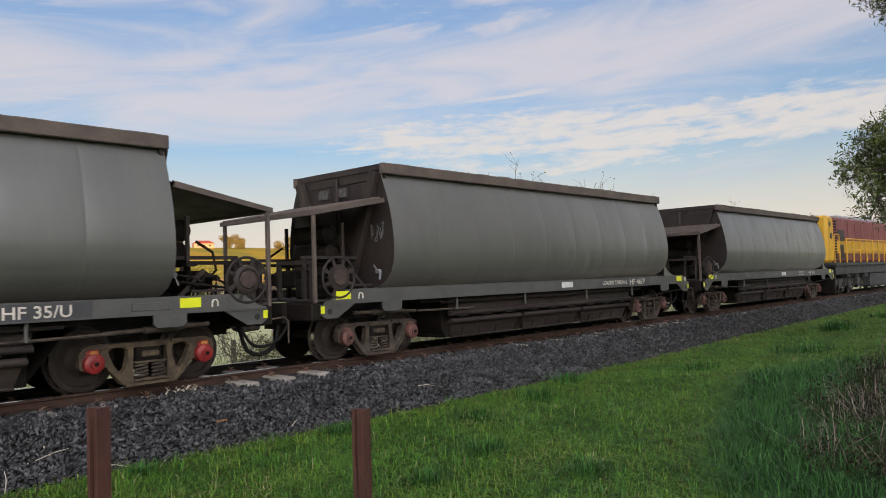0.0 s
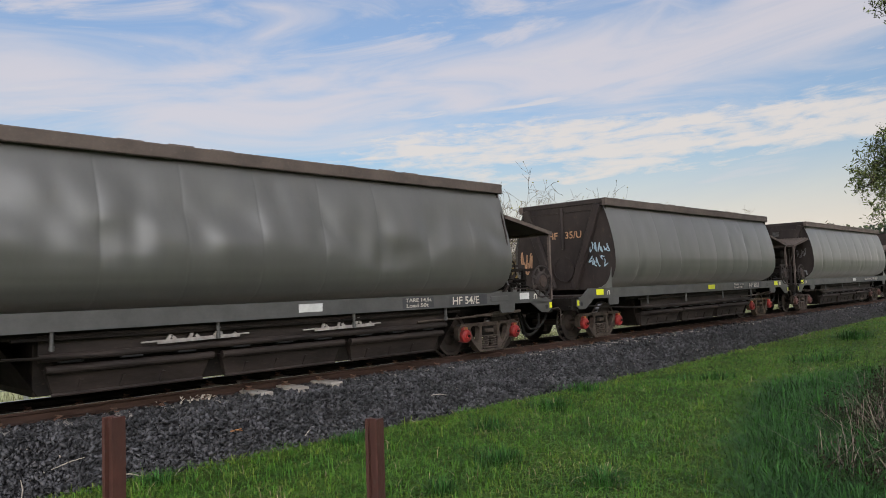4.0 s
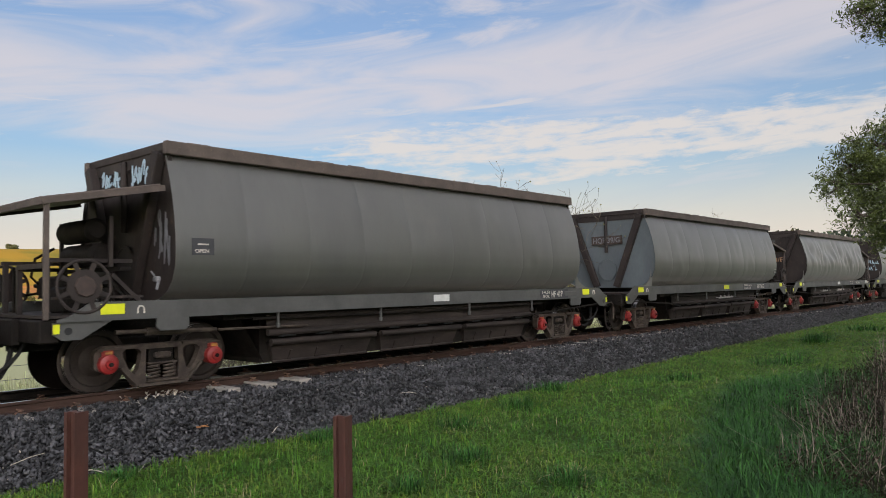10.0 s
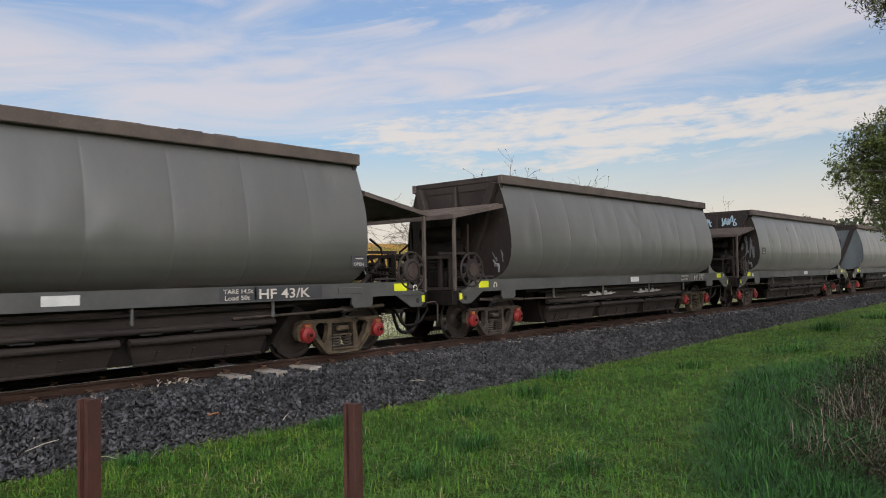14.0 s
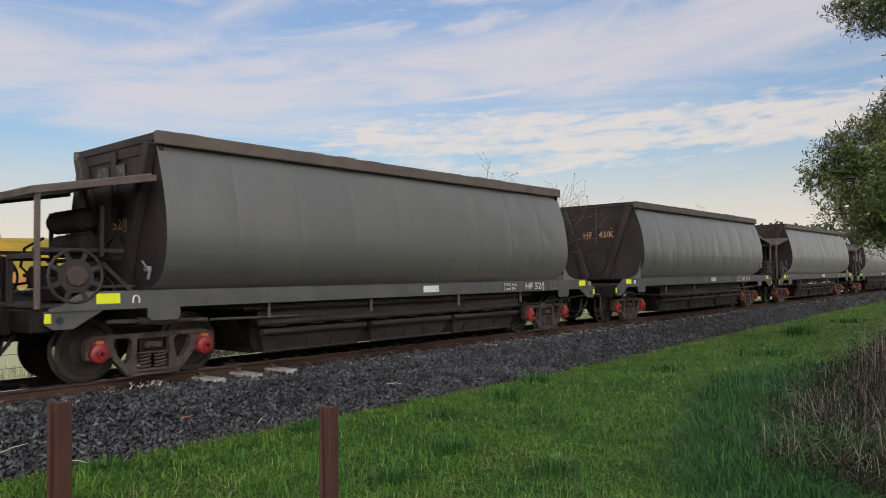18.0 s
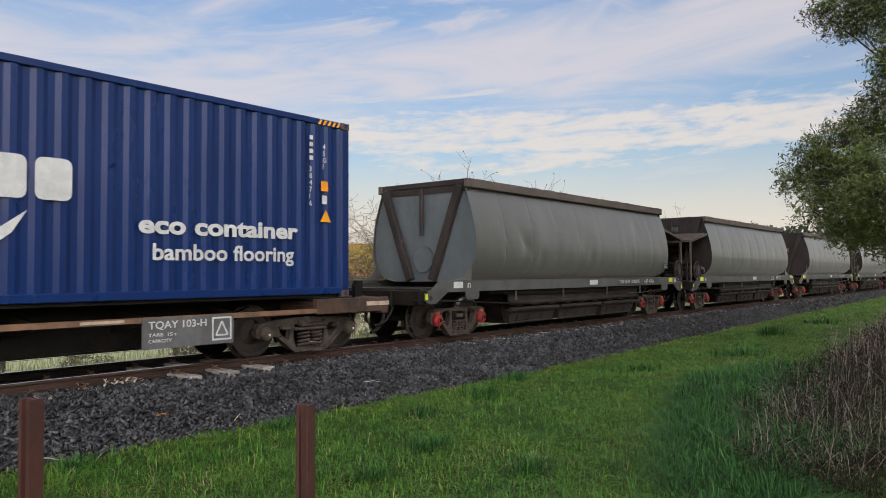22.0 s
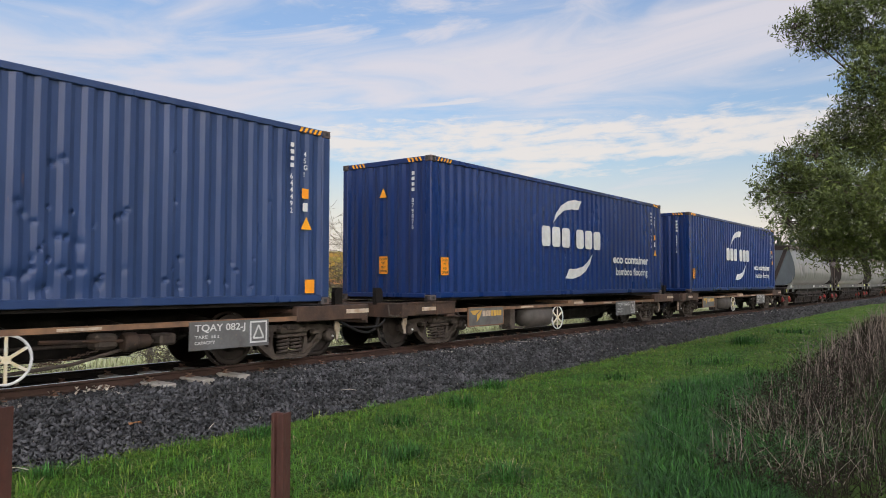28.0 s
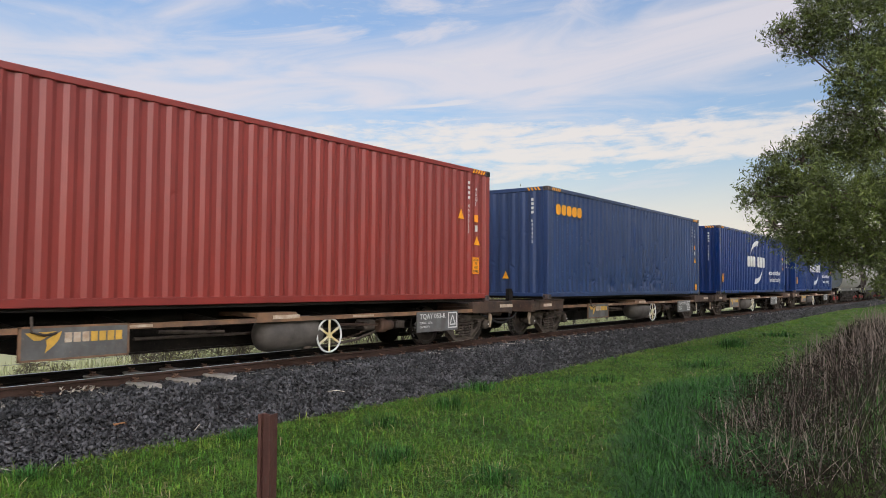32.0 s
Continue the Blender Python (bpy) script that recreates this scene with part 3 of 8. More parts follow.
def paint_ground():
    """Lush verge, pale field, golden pasture and an ochre bare strip along the hill's foot."""
    n, l = GROUND.node_tree.nodes, GROUND.node_tree.links
    b = n["Principled BSDF"]
    src = b.inputs["Base Color"].links[0].from_socket
    tc = n.new("ShaderNodeTexCoord")
    sp = n.new("ShaderNodeSeparateXYZ")
    l.new(tc.outputs["Object"], sp.inputs[0])

    def noi(scale, stretch=(1, 1, 1), d=6.0):
        mp = n.new("ShaderNodeMapping")
        mp.inputs["Scale"].default_value = stretch
        l.new(tc.outputs["Object"], mp.inputs[0])
        t = n.new("ShaderNodeTexNoise")
        t.inputs["Scale"].default_value, t.inputs["Detail"].default_value = scale, d
        l.new(mp.outputs[0], t.inputs["Vector"])
        return t.outputs[0]

    def math_(op, a, c):
        t = n.new("ShaderNodeMath")
        t.operation = op
        for i, v in enumerate((a, c)):
            if isinstance(v, (int, float)):
                t.inputs[i].default_value = v
            else:
                l.new(v, t.inputs[i])
        return t.outputs[0]

    def rng(v, a, z):
        t = n.new("ShaderNodeMapRange")
        t.interpolation_type = "SMOOTHSTEP"
        t.inputs[1].default_value, t.inputs[2].default_value = a, z
        l.new(v, t.inputs[0])
        return t.outputs[0]

    def mix(f, a, c):
        t = n.new("ShaderNodeMix")
        t.data_type = "RGBA"
        for sock, v in ((t.inputs[0], f), (t.inputs[6], a), (t.inputs[7], c)):
            if isinstance(v, tuple):
                sock.default_value = (*v, 1)
            else:
                l.new(v, sock)
        return t.outputs[2]

    wob = math_("MULTIPLY", math_("SUBTRACT", noi(0.02), 0.5), 36.0)
    y = math_("ADD", sp.outputs[1], wob)
    field = mix(rng(noi(0.08), 0.4, 0.62), (0.24, 0.29, 0.08), (0.34, 0.32, 0.14))
    field = mix(rng(math_("ADD", sp.outputs[1], math_("MULTIPLY", noi(0.2), 12.0)), 24.0, 44.0), (0.42, 0.42, 0.24), field)
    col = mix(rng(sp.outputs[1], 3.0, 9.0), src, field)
    pasture = mix(rng(noi(0.045, (1, 0.6, 1), 9.0), 0.38, 0.62), (0.3, 0.2, 0.026), (0.17, 0.16, 0.026))
    pasture = mix(rng(noi(0.012, (1, 2.5, 1), 8.0), 0.56, 0.66), pasture, (0.27, 0.15, 0.045))
    soil = mix(rng(noi(0.05, (0.5, 2, 1)), 0.4, 0.58), (0.42, 0.18, 0.06), (0.2, 0.17, 0.045))
    col = mix(rng(y, 222.0, 232.0), col, soil)
    col = mix(rng(y, 256.0, 272.0), col, pasture)
    l.new(col, b.inputs["Base Color"])


paint_ground()
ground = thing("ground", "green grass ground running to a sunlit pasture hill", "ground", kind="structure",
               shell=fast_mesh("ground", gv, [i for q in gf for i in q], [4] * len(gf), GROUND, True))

# ---- the line: ballast bank, sleepers, rails ----
X0, X1 = -30.0, 330.0
bed = Shell()
prof = [(-3.3, -0.8), (-2.9, -0.62), (-1.6, -0.2), (-1.15, -0.18), (1.15, -0.18), (1.7, -0.22), (3.0, -0.72)]
bed.add([(x, a, z) for x in (X0, X1) for a, z in prof], [(i, i + 1, 7 + i + 1, 7 + i) for i in range(6)])
ballast = thing("ballast_bed", "dark grey basalt ballast bank under the track", "ballast", kind="structure", shell=bed, material=BED)


def rail_shell():
    h = 0.135
    half = [(0.0, 0), (0.026, 0), (0.033, -0.006), (0.034, -0.03), (0.009, -0.044), (0.008, -0.105), (0.02, -0.115), (0.062, -0.125), (0.063, -h), (0.0, -h)]
    return half


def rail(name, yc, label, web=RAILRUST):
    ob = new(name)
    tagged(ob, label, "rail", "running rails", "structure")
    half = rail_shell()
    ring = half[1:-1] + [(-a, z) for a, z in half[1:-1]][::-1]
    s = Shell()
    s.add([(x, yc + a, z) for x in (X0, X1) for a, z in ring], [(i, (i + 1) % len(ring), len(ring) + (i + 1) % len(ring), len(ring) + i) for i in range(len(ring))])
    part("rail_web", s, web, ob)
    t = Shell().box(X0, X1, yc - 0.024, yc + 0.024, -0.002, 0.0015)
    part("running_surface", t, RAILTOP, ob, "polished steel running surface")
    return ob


rail_near = rail("rail_near", -0.57, "rust-brown steel rail with a polished top")
# far rail's web is coloured near-black for the shade under the train
rail_far = rail("rail_far", 0.57, "steel rail, its side coloured dark for shade, with a polished top", GRIME_SHADE)

# ---- hopper wagons ----
PROFILE = [(1.15, 3.07), (1.21, 2.92), (1.28, 2.72), (1.345, 2.5), (1.4, 2.25), (1.432, 2.0), (1.44, 1.8), (1.42, 1.6), (1.35, 1.42), (1.22, 1.28), (1.02, 1.18), (0.75, 1.13)]
BODY = 4.88


SEAMS = [-BODY + i * 2 * BODY / 9 for i in range(1, 9)]


def fine_profile():
    fine = []
    for (a, b), (c, d) in zip(PROFILE[:-1], PROFILE[1:]):
        fine += [(a + (c - a) * k / 3, b + (d - b) * k / 3) for k in range(3)]
    return fine + [PROFILE[-1]]


def skin(seed, dent, bulge=0.0):
    """How far the sheet stands off its true curve at (x, z, side): welds, dents and ripples."""
    rnd = random.Random(seed)
    dents = [(rnd.uniform(-4.4, 4.4), rnd.uniform(1.5, 2.8), rnd.uniform(0.05, 0.22), rnd.uniform(-1.5, 0.8) * dent) for _ in range(14)]
    # shallow creases that run aslant across a sheet
    folds = [(rnd.uniform(-4.2, 4.2), rnd.uniform(1.6, 2.7), rnd.uniform(-0.8, 0.8), rnd.uniform(0.2, 0.45), rnd.uniform(-0.8, 0.5) * dent) for _ in range(9)]

    def off(x, z, side):
        o = 0.010 * noise.noise((x * 0.9 + seed, z * 1.3, side)) + 0.004 * noise.noise((x * 3 + seed, z * 2.2, side))
        mid = math.exp(-(((z - 2.2) / 0.5) ** 2))
        for sx in SEAMS:
            if abs(x - sx) < 0.7:
                o -= 0.008 * math.exp(-(((x - sx) / 0.13) ** 2)) * (0.3 + mid) + 0.0035 * math.exp(-(((x - sx) / 0.014) ** 2))
        for dx, dz, r, a in dents:
            q = ((x - dx) ** 2 + ((z - dz) * 0.7) ** 2) / (r * r)
            if q < 6:
                o += a * math.exp(-q)
        for fx, fz, turn, ln, a in folds:
            u = (x - fx) * math.cos(turn) + (z - fz) * math.sin(turn)
            v = (z - fz) * math.cos(turn) - (x - fx) * math.sin(turn)
            if abs(u) < 0.3 and abs(v) < 2 * ln:
                o += a * math.exp(-(u / 0.07) ** 2 - (v / ln) ** 2)
        if bulge:
            o += bulge * mid * (0.6 * noise.noise((x * 1.15 + seed, z * 1.4, 9)) + 0.5 * noise.noise((x * 2.6, z * 1.8 + x, 4)))
        return o

    return off


def hopper_body(off):
    """The round-bellied side sheets."""
    s = Shell()
    xs = sorted(list(np.linspace(-BODY, BODY, 96)) + [sx + d for sx in SEAMS for d in (-0.04, -0.016, 0.0, 0.016, 0.04)])
    fine = fine_profile()
    for side in (-1, 1):
        pts = [(x, side * (y + off(x, z, side)), z) for x in xs for y, z in fine]
        n = len(fine)
        s.add(pts, [(i * n + j, i * n + j + 1, (i + 1) * n + j + 1, (i + 1) * n + j) for i in range(len(xs) - 1) for j in range(n - 1)])
    return s.mesh("body_side", HOPPER, True)


def repair_patch(off, x0, x1, z0, z1):
    """A thin welded plate that follows the curve of the near side."""
    curve = PROFILE[::-1]
    zc, yc = [z for _, z in curve], [y for y, _ in curve]
    xs, zs = np.linspace(x0, x1, max(4, int((x1 - x0) / 0.08))), np.linspace(z0, z1, 8)
    pts = [(float(x), -float(np.interp(z, zc, yc)) - off(float(x), float(z), -1) - 0.005, float(z)) for x in xs for z in zs]
    n = len(zs)
    s = Shell().add(pts, [(i * n + j, (i + 1) * n + j, (i + 1) * n + j + 1, i * n + j + 1) for i in range(len(xs) - 1) for j in range(n - 1)])
    return s.mesh("repair_patch", PATCHPAINT, True)


PATCHES = {-1: ((-3.4, -2.5, 1.65, 1.95), (-3.0, -2.5, 2.15, 2.45), (-1.85, -1.25, 1.75, 2.25), (-1.6, -0.75, 2.35, 2.65), (-0.3, 0.1, 1.75, 2.1)), 2: ((0.5, 1.3, 1.35, 2.05), (-2.76, -2.3, 1.45, 1.95))}


def end_outline(k=1.0, bottom=1.13):
    o = [(y * k, z) for y, z in PROFILE]
    return [(-a, z) for a, z in o] + [(a, z) for a, z in o[::-1]]


def shared(name, material, smooth, build):
    s = Shell()
    build(s)
    return s.mesh(name, material, smooth)


def rim_build(s):
    for y in (-1.2, 1.2):
        s.box(-BODY - 0.03, BODY + 0.03, y - 0.05, y + 0.05, 3.055, 3.235, 0.012)
    for i in range(14):
        x = -4.6 + i * 0.7 + 0.1 * math.sin(i * 2.3)
        s.box(x, x + 0.35, -1.235, -1.16, 3.225, 3.243 + 0.008 * math.sin(i * 5.1), 0.008)


RIM = shared("top_rim", FLANGE, False, rim_build)
ENDRIM = shared("end_rim", ENDDARK, False, lambda s: s.box(-0.06, 0.05, -1.22, 1.22, 3.12, 3.235, 0.012).box(-0.02, 0.03, -1.2, 1.2, 2.98, 3.12))
ENDPLATE = {}
for nm, mt in (("dark", ENDDARK), ("blue", ENDBLUE)):
    ENDPLATE[nm] = shared("end_plate", mt, False, lambda s: s.plate(end_outline(0.985), "x", -0.02, 0.03))
VBEAM = shared("end_beam", ENDDARK, False, lambda s: s.bar((0, -1.04, 3.1), (0, -0.3, 1.16), 0.17, 0.13, (1, 0, 0), 0.01))
VBEAM2 = shared("end_beam", ENDDARK, False, lambda s: s.bar((0, 1.04, 3.1), (0, 0.3, 1.16), 0.17, 0.13, (1, 0, 0), 0.01))
TUBE = shared("ladder_tube", ENDDARK, True, lambda s: s.rod((0, 0, 3.1), (0, 0, 2.1), 0.045, 10))


def skirt_build(s):
    """Side plates that sweep from the body's foot out along the end deck."""
    o = [(BODY - 0.006, 1.1), (BODY - 0.006, 1.62), (BODY + 0.012, 1.56), (BODY + 0.05, 1.45), (BODY + 0.13, 1.34), (BODY + 0.25, 1.25), (BODY + 0.42, 1.19), (BODY + 0.6, 1.166), (BODY + 0.6, 1.1)]
    s.plate(o, "y", -1.312, 0.014)


SKIRT = shared("end_skirt", HOPPER, False, skirt_build)


def hatch_build(s):
    s.lathe([(-0.01, 0.3), (0.012, 0.3), (0.014, 0.27), (0.0, 0.27)], (0, 0, 1.62), "x", 24)
    for i in range(8):
        t = i * math.pi / 4
        s.rod((0, 0.285 * math.cos(t), 1.62 + 0.285 * math.sin(t)), (0.025, 0.285 * math.cos(t), 1.62 + 0.285 * math.sin(t)), 0.014, 6)


HATCH = {nm: shared("end_hatch", mt, False, hatch_build) for nm, mt in (("dark", ENDDARK), ("blue", ENDBLUE))}


def sill_build(s):
    o = [(-6.26, 0.97), (-6.14, 1.0), (-5.88, 1.165), (5.88, 1.165), (6.14, 1.0), (6.26, 0.97), (6.26, 0.94), (-6.26, 0.94)]
    s.plate(o, "y", -1.33, 0.03)
    s.box(-5.6, 5.6, -1.3, -1.2, 1.13, 1.16)
    s.box(-6.1, 6.1, -1.3, -1.2, 0.94, 0.965)


SILLM = shared("side_sill", SILL, False, sill_build)
CORNER = shared("corner_gusset", SILL, False, lambda s: s.plate([(5.62, 0.94), (6.3, 0.94), (6.3, 0.8), (6.2, 0.73), (5.98, 0.73)], "y", -1.3, 0.025))
CORNERHOLE = shared("gusset_hole", BLACK, False, lambda s: s.lathe([(0, 0.045), (0.004, 0.045)], (6.13, -1.304, 0.835), "y", 14))
HEADSTOCK = shared("headstock", GRIME_SHADE, False, lambda s: s.box(6.2, 6.42, -1.24, 1.24, 0.7, 0.97, 0.015).box(6.4, 6.5, -0.6, 0.6, 0.66, 0.98, 0.015).box(5.2, 6.35, -0.25, 0.25, 0.62, 0.95, 0.02))
DECK = shared("end_deck", ENDDARK, False, lambda s: s.box(4.9, 6.36, -1.24, 1.24, 0.985, 1.02))
STRUT = shared("sill_bracket", SILL, False, lambda s: s.plate([(-0.22, 0.94), (0.22, 0.94), (0.22, 0.83), (0.17, 0.78), (-0.17, 0.78), (-0.22, 0.83)], "y", -1.325, 0.03))
HANGER = shared("hanger", SILL, True, lambda s: s.rod((0, -1.27, 0.95), (0, -1.27, 0.72), 0.022, 8).rod((0, -1.27, 0.78), (0, -1.27, 0.73), 0.03, 8))
SPINE = shared("centre_sill", GRIME_SHADE, False, lambda s: s.box(-6.3, 6.3, -0.2, 0.2, 0.55, 0.93).box(-4.0, 4.0, -1.12, 1.12, 0.86, 1.14))


def coupler_build(s):
    s.box(6.4, 6.62, -0.09, 0.09, 0.62, 0.82, 0.02)
    s.box(6.58, 6.76, -0.17, 0.05, 0.55, 0.89, 0.03)
    s.box(6.6, 6.84, 0.07, 0.17, 0.56, 0.88, 0.03)
    s.box(6.45, 6.6, -0.2, 0.2, 0.78, 0.87, 0.02)


COUPLER = shared("coupler", BOGIE, False, coupler_build)


def girder_build(s):
    """Box girder over one door, with its round bottom rail."""
    s.plate([(-1.1, 0.9), (1.1, 0.9), (1.1, 0.66), (-1.1, 0.66)], "y", -1.14, 0.03)
    s.rod((-1.1, -1.16, 0.64), (1.1, -1.16, 0.64), 0.045, 12)


def door_build(s):
    """One bottom-discharge door: a leaning ribbed sheet under a round lip."""
    s.add([(-1.0, -1.08, 0.5), (1.04, -1.08, 0.5), (0.94, -1.0, 0.2), (-0.9, -1.0, 0.2), (-1.0, -0.5, 0.5), (1.04, -0.5, 0.5), (0.94, -0.6, 0.18), (-0.9, -0.6, 0.18)],
          [(0, 1, 2, 3), (4, 5, 6, 7), (0, 3, 7, 4), (1, 5, 6, 2), (3, 2, 6, 7), (0, 4, 5, 1)])
    s.rod((-1.02, -1.12, 0.5), (1.05, -1.12, 0.5), 0.05, 12)
    s.rod((-0.92, -1.01, 0.2), (0.95, -1.01, 0.2), 0.022, 8)
    for x in (-0.6, -0.1, 0.4):
        s.bar((x, -1.05, 0.36), (x - 0.03, -1.005, 0.21), 0.04, 0.03, (0, 1, 0))


def lug_build(s):
    s.box(-0.13, 0.13, -1.19, -1.08, 0.575, 0.6, 0.008)


GIRDER = shared("girder", DOORDIRT, False, girder_build)
CHUTE = shared("discharge_door", DOORDIRT, False, door_build)
LUG = shared("door_lug", BLACK, False, lug_build)
SLOPES = shared("slope_sheet", GRIME_SHADE, False, lambda s: s.add([(-3.75, -1.1, 0.9), (-3.25, -1.0, 0.2), (-3.25, 1.0, 0.2), (-3.75, 1.1, 0.9), (3.75, -1.1, 0.9), (3.25, -1.0, 0.2), (3.25, 1.0, 0.2), (3.75, 1.1, 0.9), (-3.75, -1.1, 0.93), (3.75, -1.1, 0.93)],
                                                         [(0, 1, 2, 3), (4, 7, 6, 5)]).box(-3.3, 3.3, -0.95, 0.95, 0.2, 0.9))
PIPE = shared("air_pipe", GRIME_SHADE, True, lambda s: s.pipe([(-3.6, -1.22, 0.86), (-1.2, -1.22, 0.84), (1.2, -1.22, 0.84), (3.6, -1.22, 0.86)], 0.022, 8))
def latch_build(s):
    s.rod((-0.75, -1.2, 0.74), (0.75, -1.2, 0.76), 0.012, 6)
    s.bar((-0.55, -1.21, 0.73), (0.6, -1.21, 0.745), 0.045, 0.02, (0, 1, 0))
    for i, (x, h) in enumerate(((-0.42, 0.09), (-0.3, 0.05), (-0.12, 0.12), (0.02, 0.05), (0.22, 0.08), (0.34, 0.13), (0.5, 0.04))):
        s.bar((x, -1.21, 0.74), (x + 0.05 * (-1) ** i, -1.2, 0.74 + h), 0.04, 0.02, (0, 1, 0))


STRIPES = shared("door_latch", LATCHGREY, False, latch_build)

# ---- bogies ----
def pierced(outline, holes, y0, y1, bevel=0.012):
    """A cast plate in x-z with holes through it."""
    bm = bmesh.new()
    edges = []
    for loop in [outline] + holes:
        vs = [bm.verts.new((x, y0, z)) for x, z in loop]
        edges += [bm.edges.new((a, b)) for a, b in zip(vs, vs[1:] + vs[:1])]
    bmesh.ops.triangle_fill(bm, use_beauty=True, use_dissolve=False, edges=edges)
    r = bmesh.ops.extrude_face_region(bm, geom=bm.faces[:])
    bmesh.ops.translate(bm, verts=[v for v in r["geom"] if isinstance(v, bmesh.types.BMVert)], vec=(0, y1 - y0, 0))
    bmesh.ops.recalc_face_normals(bm, faces=bm.faces)
    s = Shell()
    bm.verts.index_update()
    s.add([v.co[:] for v in bm.verts], [[v.index for v in q.verts] for q in bm.faces])
    bm.free()
    return s


def sideframe_build():
    half = [(0.84, 0.6), (0.93, 0.56), (0.965, 0.5), (0.96, 0.34), (0.93, 0.3), (0.9, 0.3), (0.895, 0.47), (0.68, 0.47), (0.665, 0.33), (0.6, 0.31), (0.5, 0.19), (0.41, 0.085), (0.33, 0.05)]
    outline = half + [(-x, z) for x, z in half[::-1]]
    win = [(0.59, 0.5), (0.53, 0.545), (0.36, 0.545), (0.31, 0.5), (0.32, 0.4), (0.36, 0.27), (0.41, 0.22), (0.46, 0.26), (0.53, 0.36)]
    mid = [(-0.24, 0.53), (0.24, 0.53), (0.25, 0.3), (0.24, 0.13), (-0.24, 0.13), (-0.25, 0.3)]
    s = pierced(outline, [win, [(-x, z) for x, z in win[::-1]], mid], -0.91, -0.8)
    # lips of the casting
    for e in (-1, 1):
        s.bar((e * 0.6, -0.925, 0.31), (e * 0.36, -0.925, 0.075), 0.035, 0.03, (0, 1, 0))
        s.bar((e * 0.93, -0.925, 0.55), (e * 0.3, -0.925, 0.585), 0.035, 0.03, (0, 1, 0))
    s.bar((-0.36, -0.925, 0.07), (0.36, -0.925, 0.07), 0.035, 0.04, (0, 1, 0))
    s.box(-0.12, 0.12, -0.95, -0.84, 0.4, 0.48, 0.02)
    s.box(-0.22, 0.22, -0.93, -0.84, 0.325, 0.35, 0.008)
    s.box(-0.24, 0.24, -0.94, -0.8, 0.1, 0.135, 0.008)
    s.v = [(x * 0.924, y, z) for x, y, z in s.v]
    return s.mesh("side_frame", BOGIE)


SIDEFRAME = sideframe_build()
SIDEBUFF = SIDEFRAME.copy()
SIDEBUFF.materials[0] = BUFFRAME


def spring_build(s):
    for k in (-1, 1):
        pts = [(k * 0.11 + 0.075 * math.cos(t), -0.885 + 0.045 * math.sin(t), 0.135 + 0.18 * t / (8 * math.pi)) for t in np.linspace(0, 8 * math.pi, 48)]
        s.pipe(pts, 0.016, 6)


SPRING = shared("spring_nest", BOGIE, True, spring_build)
BOLSTER = shared("bolster", GRIME_SHADE, False, lambda s: s.box(-0.17, 0.17, -0.88, 0.88, 0.32, 0.54, 0.02).box(-0.3, 0.3, -0.25, 0.25, 0.5, 0.66, 0.02))
WR = 0.40


def wheel_build(s):
    for e in (-1, 1):
        y = e * 0.535
        s.lathe([(y - 0.065 * e, 0.43), (y - 0.045 * e, 0.435), (y - 0.03 * e, WR + 0.005), (y + 0.06 * e, WR - 0.004), (y + 0.066 * e, WR - 0.02), (y + 0.066 * e, 0.33), (y + 0.03 * e, 0.31), (y + 0.015 * e, 0.2), (y + 0.06 * e, 0.13), (y + 0.075 * e, 0.1), (y + 0.075 * e, 0.0)], (0, 0, 0), "y", 40)
        s.lathe([(y - 0.066 * e, 0.0), (y - 0.066 * e, 0.43)], (0, 0, 0), "y", 40)
    s.rod((0, -0.95, 0), (0, 0.95, 0), 0.07, 12)


WHEELSET = shared("wheelset", WHEEL, True, wheel_build)
for p_ in WHEELSET.polygons:
    if min(math.hypot(WHEELSET.vertices[i].co.x, WHEELSET.vertices[i].co.z) for i in p_.vertices) > 0.385 and abs(abs(p_.center.y) - 0.55) < 0.05:
        p_.material_index = 1
WHEELSET.materials.append(TREAD)


def box_build(s):
    s.lathe([(-0.8, 0.115), (-0.9, 0.125), (-0.95, 0.13), (-0.985, 0.118), (-1.0, 0.085), (-1.005, 0.06), (-1.03, 0.055), (-1.03, 0.0)], (0, 0, -0.02), "y", 20)
    s.box(-0.075, 0.075, -0.96, -0.84, 0.06, 0.15, 0.02)


AXLEBOX = {k: shared("axle_cap", m, False, box_build) for k, m in (("red", REDCAP), ("dull", DULLCAP), ("grey", BOGIE))}
AXLETAG = shared("axle_tag", TAGORANGE, False, lambda s: s.box(-0.045, 0.045, -0.966, -0.96, 0.1, 0.14))
CAPBOLT = shared("cap_bolt", GRIME_SHADE, False, lambda s: s.lathe([(-1.03, 0.028), (-1.05, 0.028)], (0, 0, -0.02), "y", 6))
SHOE = shared("brake_beam", GRIME_SHADE, False, lambda s: s.bar((0.42, -0.53, 0.62), (0.36, -0.53, 0.2), 0.09, 0.06).bar((0.42, 0.53, 0.62), (0.36, 0.53, 0.2), 0.09, 0.06).bar((0.38, -0.53, 0.36), (0.38, 0.53, 0.36), 0.06, 0.08))
SPIN = []


